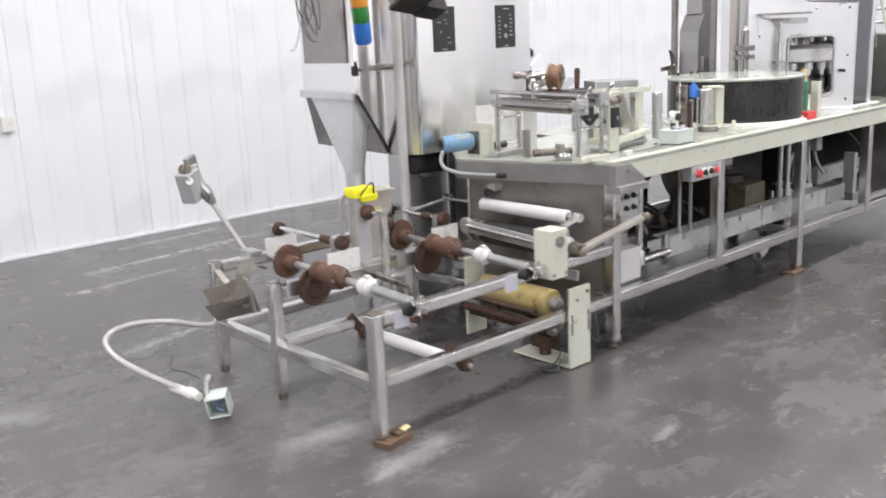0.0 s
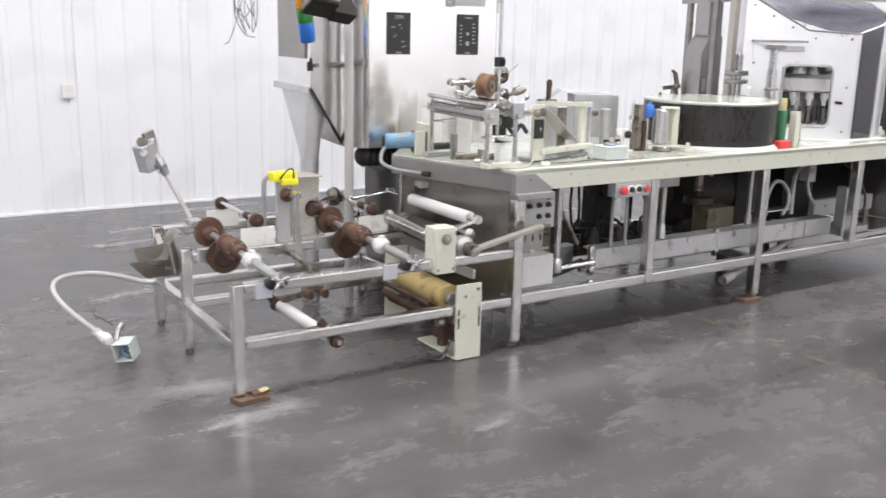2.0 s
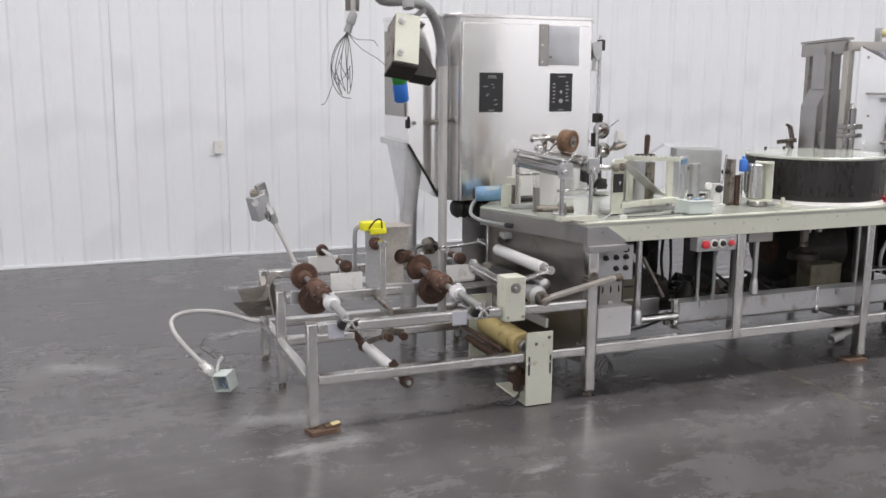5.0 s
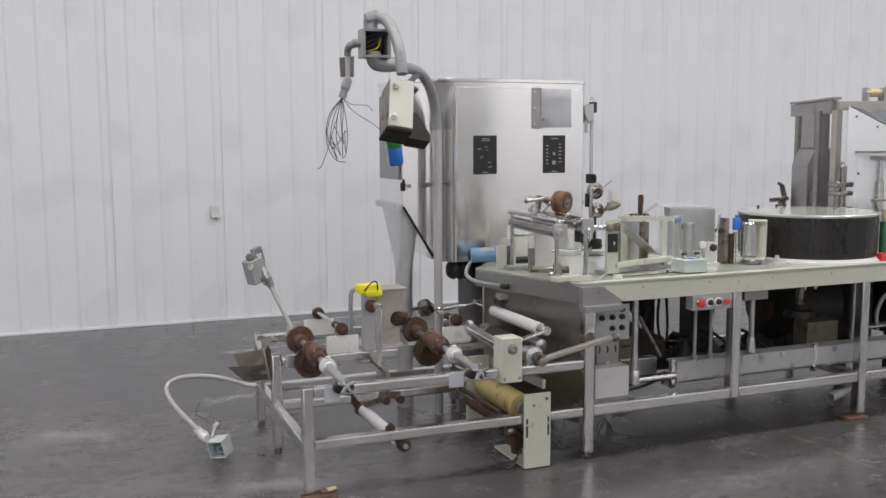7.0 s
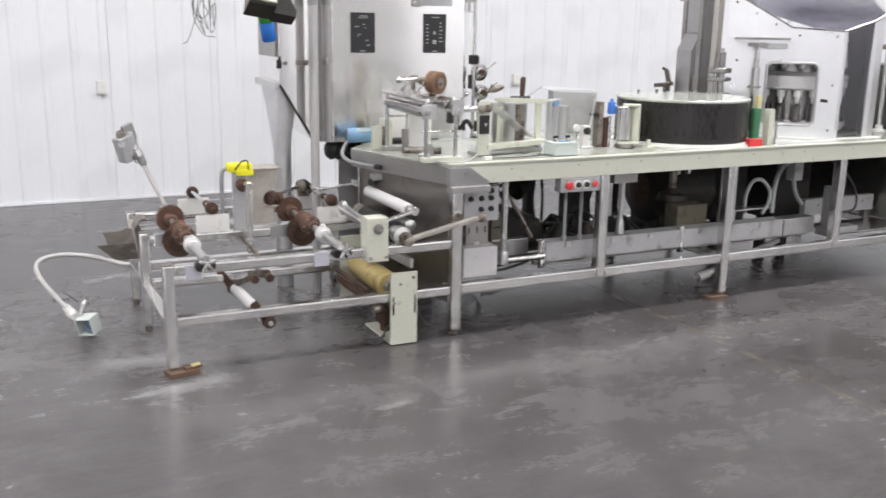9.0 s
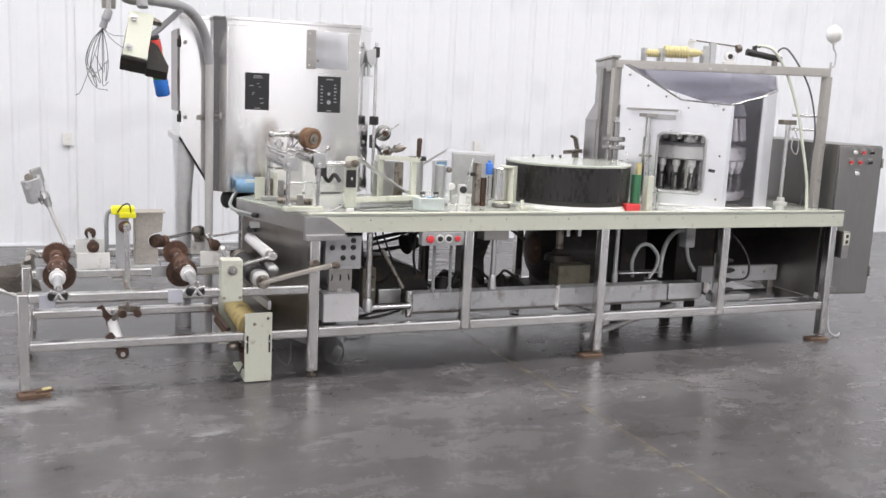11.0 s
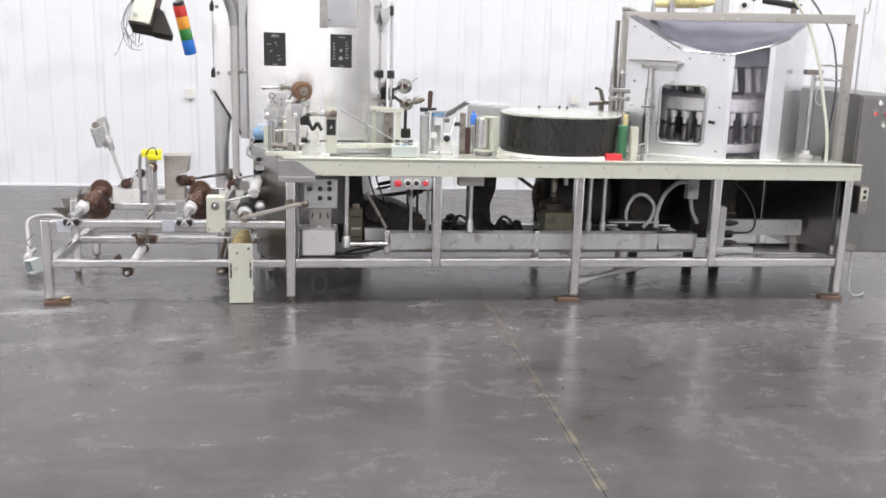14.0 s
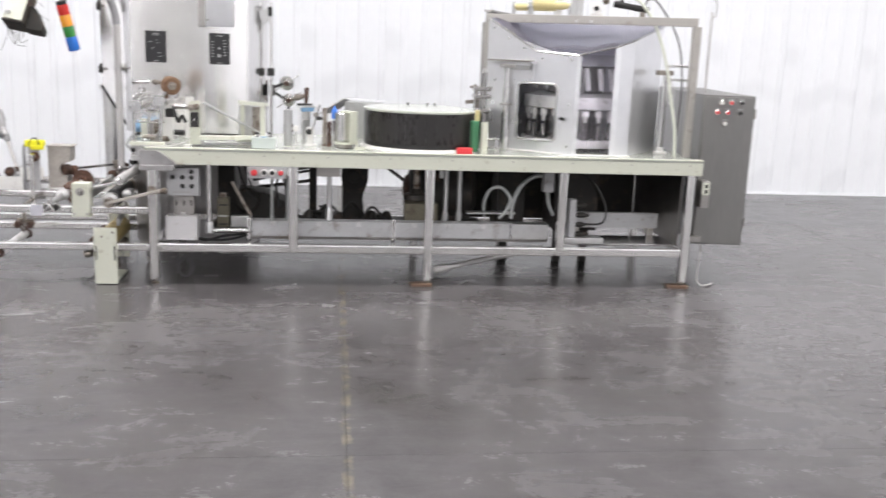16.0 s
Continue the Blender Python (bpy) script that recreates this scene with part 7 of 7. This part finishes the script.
cc = thing("conduit_drop", "grey conduit with bell end and square head below the table", "conduit", (1.2, 0.14, 0.44))
part("drop", merge(cyl((1.19, 0.14, 0.44), (1.19, 0.14, 0.76), 0.016, 14), turned((1.19, 0.14, 0.44), (1.19, 0.14, 0.53), [(0, 0.028), (0.8, 0.022), (1, 0.017)], 14)), GALV, cc)
part("head", box(1.1, 1.27, 0.1, 0.2, 0.755, 0.83, 0.004), DULL, cc)
bb = thing("stained_box", "square stained brown junction cover below the drum", "cover box", (1.76, 0.2, 0.44))
part("cover", box(1.74, 1.985, 0.275, 0.4, 0.302, 0.545, 0.006), BROWNBOX, bb)
mm = thing("drive_motor", "large black drive motor below the turntable", "motor", (2.05, 0.8, 0.3))
part("housing", turned((1.8, 0.76, 0.58), (2.32, 0.76, 0.58), [(0, 0.12), (0.04, 0.2), (0.12, 0.24), (0.9, 0.24), (1, 0.14)], 32), IRON, mm)
part("end_cap", turned((1.76, 0.76, 0.58), (1.8, 0.76, 0.58), [(0, 0.05), (0.4, 0.1), (1, 0.12)], 24), RUSTDARK, mm)
part("top_flange", turned((DX + 0.15, DY + 0.25, 0.8), (DX + 0.15, DY + 0.25, TZ - 0.02), [(0, 0.1), (0.4, 0.14), (0.5, 0.24), (1, 0.26)], 32), IRON, mm)
part("cradle", box(1.86, 2.28, 0.6, 0.92, 0.31, 0.42, 0.01), IRON, mm)
part("rust_hub", turned((1.84, 0.46, 0.55), (1.84, 0.46, 0.63), [(0, 0.1), (0.5, 0.09), (0.6, 0.05), (1, 0.03)], 24), IRON, mm, "black hub")
part("shaft", cyl((1.84, 0.46, 0.3), (1.84, 0.46, TZ - 0.02), 0.025, 16), WORN, mm)
for x in (1.93, 2.02):
    part("lug", box(x, x + 0.03, 0.53, 0.57, 0.7, 0.76, 0.004), GALV, mm)
dv = thing("drive_column", "black iron drive columns and braces below the table", "machine drive", (1.2, 0.85, 0.29))
part("bed", box(0.32, 2.4, 0.5, 1.05, 0.285, 0.31, 0.004), IRON, dv)
part("column", box(1.03, 1.09, 0.97, 1.03, 0.31, TZ - 0.02, 0.006), IRON, dv)
part("main_column", merge(prism([(1.29, 0.31), (1.47, 0.31), (1.45, 0.5), (1.49, 0.62), (1.5, TZ - 0.02), (1.27, TZ - 0.02), (1.29, 0.6)], 0.83, 0.98, "y", 0.01), turned((1.38, 0.83, 0.66), (1.38, 0.77, 0.66), [(0, 0.1), (0.6, 0.1), (0.7, 0.05), (1, 0.04)], 24)), IRON, dv, "black cast column")
part("gear_case", merge(prism([(0.36, 0.31), (0.96, 0.31), (0.92, 0.46), (0.7, 0.55), (0.5, 0.565), (0.485, 0.7), (0.49, TZ - 0.02), (0.36, TZ - 0.02)], 0.62, 0.92, "y", 0.012), cyl((0.58, 0.62, 0.5), (0.58, 0.56, 0.5), 0.09, 24)), IRON, dv, "black gear case")
part("brace", bar((0.62, 0.9, 0.64), (1.3, 0.95, 0.76), 0.02, 0.025), IRON, dv)
part("brace", bar((0.62, 0.95, 0.54), (1.05, 0.98, 0.6), 0.02, 0.025), IRON, dv)
part("brace", bar((1.5, 0.92, 0.83), (1.82, 0.85, 0.6), 0.02, 0.025), IRON, dv)
part("slide_block", box(1.12, 1.27, 0.78, 0.95, 0.31, 0.36, 0.008), IRON, dv)
part("low_block", turned((1.6, 0.75, 0.31), (1.6, 0.75, 0.38), [(0, 0.1), (0.5, 0.09), (1, 0.05)], 20), IRON, dv)
rnd = random.Random(11)
for k in range(9):
    x0, y0 = 0.66 + 0.12 * k, 0.55 + 0.3 * rnd.random()
    part("valve_lump", turned((x0, y0, 0.31), (x0 + 0.03 * rnd.random(), y0, 0.37 + 0.09 * rnd.random()), [(0, 0.05), (0.3, 0.055 + 0.02 * rnd.random()), (0.7, 0.04), (1, 0.02)], 14), IRON, dv)
for k in range(6):
    x0, y0, z0 = 0.62 + 0.16 * k, 0.5 + 0.25 * rnd.random(), 0.33
    part("hose", tube([(x0, y0, z0), (x0 + 0.1, y0 + 0.08, z0 + 0.05 + 0.08 * rnd.random()), (x0 + 0.22, y0 - 0.04, z0 + 0.02), (x0 + 0.34, y0 + 0.05, z0 + 0.07 * rnd.random())], 0.01, 8), BLACK, dv)
for x0, x1, y0, z0 in ((0.62, 1.28, 0.7, 0.845), (0.66, 1.1, 0.86, 0.8), (1.5, 1.78, 0.8, 0.86)):
    part("top_beam", box(x0, x1, y0, y0 + 0.05, z0, z0 + 0.06, 0.004), IRON, dv)
part("spool", merge(cyl((0.86, 0.82, 0.62), (0.93, 0.84, 0.64), 0.055, 20), cyl((0.84, 0.815, 0.615), (0.86, 0.82, 0.62), 0.07, 20)), IRON, dv)
part("hanger", box(0.88, 0.91, 0.82, 0.86, 0.64, TZ - 0.02, 0.004), IRON, dv)
part("coil_of_cable", tube([(1.12 + 0.07 * math.cos(a), 0.72 + 0.06 * math.sin(a), 0.335 + 0.004 * i) for i, a in enumerate([0.62 * k for k in range(24)])], 0.009, 8, 3), BLACK, dv, "black coiled cable")
part("pale_cover", box(0.49, 0.635, 0.28, 0.34, 0.31, 0.43, 0.004), GALV, dv)
part("diagonal_pipe", cyl((0.5, 0.27, 0.68), (0.635, 0.25, 0.44), 0.012, 12), WORN, dv)
for k in range(2):
    part("cable", tube([(0.5 + 0.05 * k, 0.5, 0.9), (0.53 + 0.05 * k, 0.5, 0.74), (0.58 + 0.05 * k, 0.48, 0.6), (0.66, 0.46 + 0.03 * k, 0.52)], 0.006, 8), BLACK, dv)
for k in range(2):
    part("belt", bar((0.6, 0.8, 0.62 + 0.1 * k), (1.05, 0.98, 0.68 + 0.1 * k), 0.006, 0.02), BLACK, dv)
for k in range(2):
    part("hanging_cable", tube([(0.8 + 0.07 * k, 0.56, 0.9), (0.82 + 0.05 * k, 0.54, 0.76), (0.8 + 0.07 * k, 0.52, 0.6), (0.82 + 0.05 * k, 0.52, 0.47)], 0.009, 8), BLACK, dv)
tn = thing("terminal_box", "small stained terminal box with dark slots below the table", "terminal box", (0.43, 0.33, 0.31))
tb_ = part("case", box(0.39, 0.475, 0.3, 0.37, 0.31, 0.56, 0.005), BROWNBOX, tn)
for z in (0.36, 0.42, 0.5):
    part("slot", box(0.4, 0.465, 0.298, 0.302, z, z + 0.012, 0.001), PALE if z == 0.42 else BLACK, tb_)
part("lug", box(0.41, 0.455, 0.31, 0.35, 0.56, 0.59, 0.004), WORN, tn)
hs = thing("hose_loop", "looped grey hoses rising from the cable channel", "hose", (2.5, 0.25, 0.44))
part("hose", tube([(2.34, 0.3, 0.45), (2.33, 0.3, 0.56), (2.38, 0.3, 0.66), (2.46, 0.3, 0.67), (2.52, 0.28, 0.6), (2.5, 0.26, 0.52), (2.44, 0.25, 0.45)], 0.013, 10), HOSEG, hs)
part("hose", tube([(2.53, 0.25, 0.45), (2.54, 0.26, 0.56), (2.6, 0.3, 0.68), (2.7, 0.34, 0.75), (2.81, 0.36, 0.765)], 0.016, 10), HOSEG, hs)
part("head", box(2.78, 2.86, 0.32, 0.4, 0.64, 0.8, 0.008), GREYP, hs, "grey conduit head")
part("tail", tube([(2.82, 0.36, 0.64), (2.83, 0.34, 0.55), (2.86, 0.3, 0.47)], 0.014, 10), HOSEG, hs)
for x in (2.03, 2.13):
    part("standpipe", merge(cyl((x, 0.2, 0.432), (x, 0.2, 0.9), 0.016, 14), cyl((x, 0.2, 0.44), (x, 0.2, 0.5), 0.022, 14)), GALV, hs, "grey standpipe")
part("tray", box(2.2, 2.56, 0.25, 0.34, 0.48, 0.49, 0.002), GALV, hs)
vb = thing("valve_block", "greasy valve block with black fittings below the table", "valve", (2.98, 0.2, 0.3))
part("body", box(2.94, 2.99, 0.12, 0.2, 0.3, 0.62, 0.006), GREYP, vb)
for k in range(4):
    part("fitting", turned((2.99, 0.16, 0.36 + 0.07 * k), (3.1 - 0.02 * (k % 2), 0.17, 0.36 + 0.07 * k), [(0, 0.012), (0.3, 0.02), (0.6, 0.02), (1, 0.01)], 12), IRON, vb, "greasy black fitting")
part("base", box(2.9, 3.2, 0.1, 0.2, 0.285, 0.34, 0.004), GALV, vb)
part("hose", tube([(3.05, 0.17, 0.43), (3.2, 0.15, 0.45), (3.22, 0.18, 0.58), (3.15, 0.25, 0.72), (3.05, 0.35, 0.8)], 0.008, 8), BLACK, vb)
oi = thing("oil_motor", "black iron blocks standing below the chamber", "machine drive", (3.2, 0.8, 0.0))
part("block", box(2.5, 2.72, 0.7, 1.0, 0.29, TZ - 0.02, 0.01), IRON, oi)
part("block", box(2.95, 3.3, 0.65, 1.05, 0.29, TZ - 0.02, 0.01), IRON, oi)
for x, y in ((2.56, 0.82), (3.0, 0.8), (3.22, 0.8)):
    part("foot", box(x, x + 0.06, y, y + 0.06, 0.0, 0.292, 0.004), IRON, oi)
dg = thing("loose_pipe", "loose pale pipe leaning diagonally under the table", "pipe", (2.3, 0.37, 0.0))
part("pipe", pipe((1.99, 0.31, 0.04), (2.82, 0.45, 0.19), 0.022, 0.004), PALE, dg)
part("end_fitting", pipe((1.975, 0.307, 0.037), (2.08, 0.325, 0.056), 0.032, 0.006), PALE, dg)
cw = thing("cable_coil", "coil of thin wire hanging below the table", "cable", (0.17, 0.1, 0.03))
part("coil", merge(*[tube([(0.185 + (0.04 + 0.006 * j) * math.cos(a), 0.1 + 0.025 * j, 0.085 + (0.06 + 0.005 * j) * math.sin(a)) for a in [2 * math.pi * i / 12 for i in range(13)]], 0.0035, 6, 3) for j in range(4)]), WIRE, cw)
for k in range(5):
    part("stray_wire", tube([(0.22, 0.1, 0.16 + 0.01 * k), (0.27, 0.08, 0.19 - 0.005 * k), (0.3 + 0.012 * k, 0.07, 0.16 + 0.012 * k), (0.34 + 0.01 * k, 0.06, 0.1 + 0.02 * k)], 0.0025, 6), WIRE, cw)
part("tail", tube([(0.24, 0.1, 0.2), (0.28, 0.08, 0.24), (0.33, 0.08, 0.2), (0.36, 0.08, 0.22)], 0.004, 6), PALE, cw)

# ---- electrical cabinet hung on the table's end ----
eb = thing("electrical_cabinet", "dark brushed steel cabinet with indicator buttons at the table end", "electrical cabinet", (4.05, 0.1, 0.31))
EM = pose(3.87, 0.085, 0, 0, 0, -7)
EW, ED, EB, ET = 0.376, 1.5, 0.31, 1.41


def turned_to_face(bm):
    bmesh.ops.transform(bm, matrix=EM, verts=bm.verts)
    return bm


part("body", turned_to_face(box(0, EW, 0.02, ED, EB, ET, 0.006)), CABINET, eb, "dark brushed steel body")
dd = part("door", turned_to_face(box(0.008, EW - 0.008, 0, 0.02, EB + 0.01, ET - 0.012, 0.005)), CABINET, eb, "dark brushed steel door")
for i, (u, z) in enumerate(((0.125, 1.358), (0.195, 1.358), (0.27, 1.358), (0.1, 1.287), (0.175, 1.287), (0.265, 1.287), (0.16, 1.208))):
    red = i in (1, 3, 4)
    bz = part("bezel", turned_to_face(cyl((u, 0, z), (u, -0.009, z), 0.018, 18)), CHROME, dd)
    part("button", turned_to_face(cyl((u, -0.009, z), (u, -0.024, z), 0.012, 16)), RED if red else (BLACK if i in (2, 5) else WHITEP), bz, "red button" if red else ("black button" if i in (2, 5) else "pale indicator"))
    part("legend", turned_to_face(box(u - 0.02, u + 0.02, -0.0025, 0.001, z + 0.022, z + 0.03, 0)), INK, dd)
for z in (0.45, 1.25):
    part("hinge", turned_to_face(cyl((EW - 0.004, -0.004, z), (EW - 0.004, -0.004, z + 0.07), 0.007, 10)), DULL, dd)
part("upper_bracket", box(3.86, 3.925, 0.1, 0.2, 0.845, 0.9, 0.003), DULL, eb)
part("lower_bracket", box(3.815, 3.91, 0.01, 0.1, 0.34, 0.38, 0.003), DULL, eb)
part("cable", tube([(3.97, 0.14, 0.315), (3.96, 0.12, 0.2), (3.93, 0.06, 0.05), (3.95, 0.02, 0.012), (4.0, 0.03, 0.01), (4.06, 0.08, 0.01)], 0.007, 8), PALE, eb)
cl = thing("pull_conduit", "thin pale conduit with a hook and round cream pull on top", "conduit", (3.99, 0.385, 1.41))
part("tube", cyl((3.99, 0.385, 1.405), (3.985, 0.38, 2.0), 0.008, 10), PALE, cl)
part("hook", tube([(3.985, 0.38, 1.99), (3.99, 0.375, 1.965), (4.01, 0.37, 1.98), (4.012, 0.37, 2.06), (3.99, 0.375, 2.1), (3.985, 0.38, 2.15)], 0.006, 8), GALV, cl)
part("pull", turned((3.985, 0.38, 2.13), (3.985, 0.38, 2.27), [(0, 0.018), (0.12, 0.022), (0.2, 0.042), (0.4, 0.054), (0.6, 0.055), (0.8, 0.044), (0.95, 0.02), (1, 0.006)], 20), WHITEP, cl, "round cream pull")
ps = thing("outlet_box", "grey outlet box with a cream socket plate beside the cabinet", "outlet box", (3.88, -0.03, 0.6))
part("box", box(3.857, 3.92, -0.05, 0.075, 0.605, 0.8, 0.006), DULL, ps)
part("plate", box(3.862, 3.915, -0.056, -0.05, 0.7, 0.79, 0.003), CREAM, ps, "cream socket plate")
for z in (0.725, 0.765):
    part("socket", box(3.877, 3.9, -0.058, -0.055, z - 0.012, z + 0.012, 0.001), BLACK, ps)

# ---- wall outlets, siding panels, slabs ----


def wall_outlet(x, z):
    o = thing("wall_outlet", "small pale double outlet on the white wall", "wall outlet", (x, HY1 - 0.02, z), "wall outlets")
    part("plate", box(x - 0.043, x + 0.043, HY1 - 0.045, HY1 - 0.012, z - 0.06, z + 0.06, 0.006), WHITEP, o)
    for dz in (-0.032, 0.032):
        part("socket", box(x - 0.028, x + 0.028, HY1 - 0.05, HY1 - 0.044, z + dz - 0.018, z + dz + 0.018, 0.003), WHITEP, o)


wall_outlet(-1.23, 1.04)
wall_outlet(3.12, 1.07)
PITCH, COUNT = 0.247, 4
prof = []
for k in range(COUNT):
    u = k * PITCH
    prof += [(u, 0.0), (u + 0.16, 0.0), (u + 0.182, -0.012), (u + 0.22, -0.012), (u + 0.242, 0.0)]
prof.append((COUNT * PITCH - 0.003, 0.0))
pb_ = bmesh.new()
fr_ = [[pb_.verts.new((u, v - 0.002, z)) for u, v in prof] for z in (0.0, HZ)]
for a, b2, c2_, d2 in zip(fr_[0], fr_[0][1:], fr_[1][1:], fr_[1]):
    pb_.faces.new((a, b2, c2_, d2))
edge = [[pb_.verts.new((u, 0.02, z)) for z in (0.0, HZ)] for u in (prof[0][0], prof[-1][0])]
pb_.faces.new((fr_[0][0], fr_[1][0], edge[0][1], edge[0][0]))
pb_.faces.new((fr_[0][-1], edge[1][0], edge[1][1], fr_[1][-1]))
for k in range(COUNT):
    for z in (0.12, 1.33, 2.62, 3.9, 5.2):
        for du_ in (0.06,):
            s_ = bolt((k * PITCH + du_, -0.002, z), (0, -1, 0), 0.006, 0.004)
            me_ = bpy.data.meshes.new("t")
            s_.to_mesh(me_)
            s_.free()
            pb_.from_mesh(me_)
            bpy.data.meshes.remove(me_)
panel_mesh = mesh_of("panel", pb_, WALL, 50)
x = HX0
while x < HX1:
    o = new("panel", panel_mesh)
    o.parent = wall_north
    o.location = Vector((x, HY1, 0)) - OFF[wall_north]
    x += PITCH * COUNT
solo("baseboard", box(HX0, HX1, HY1 - 0.024, HY1 + 0.02, 0.0, 0.022, 0.002), WALL, "thin white base trim under the wall sheets", "trim", (0, HY1, 0), kind="structure")
JX = [HX0, -8.1, -3.42, 1.28, 5.98, 10.68, HX1]
JY = [HY0, -12.2, -7.5, -2.83, 1.85, HY1 + 0.03]
for a, b2 in zip(JX, JX[1:]):
    for c_, d_ in zip(JY, JY[1:]):
        sl = box(a + 0.0015, b2 - 0.0015, c_ + 0.0008, d_ - 0.0008, -0.05, 0.0, 0.001)
        part("slab", sl, CONCRETE, floor)
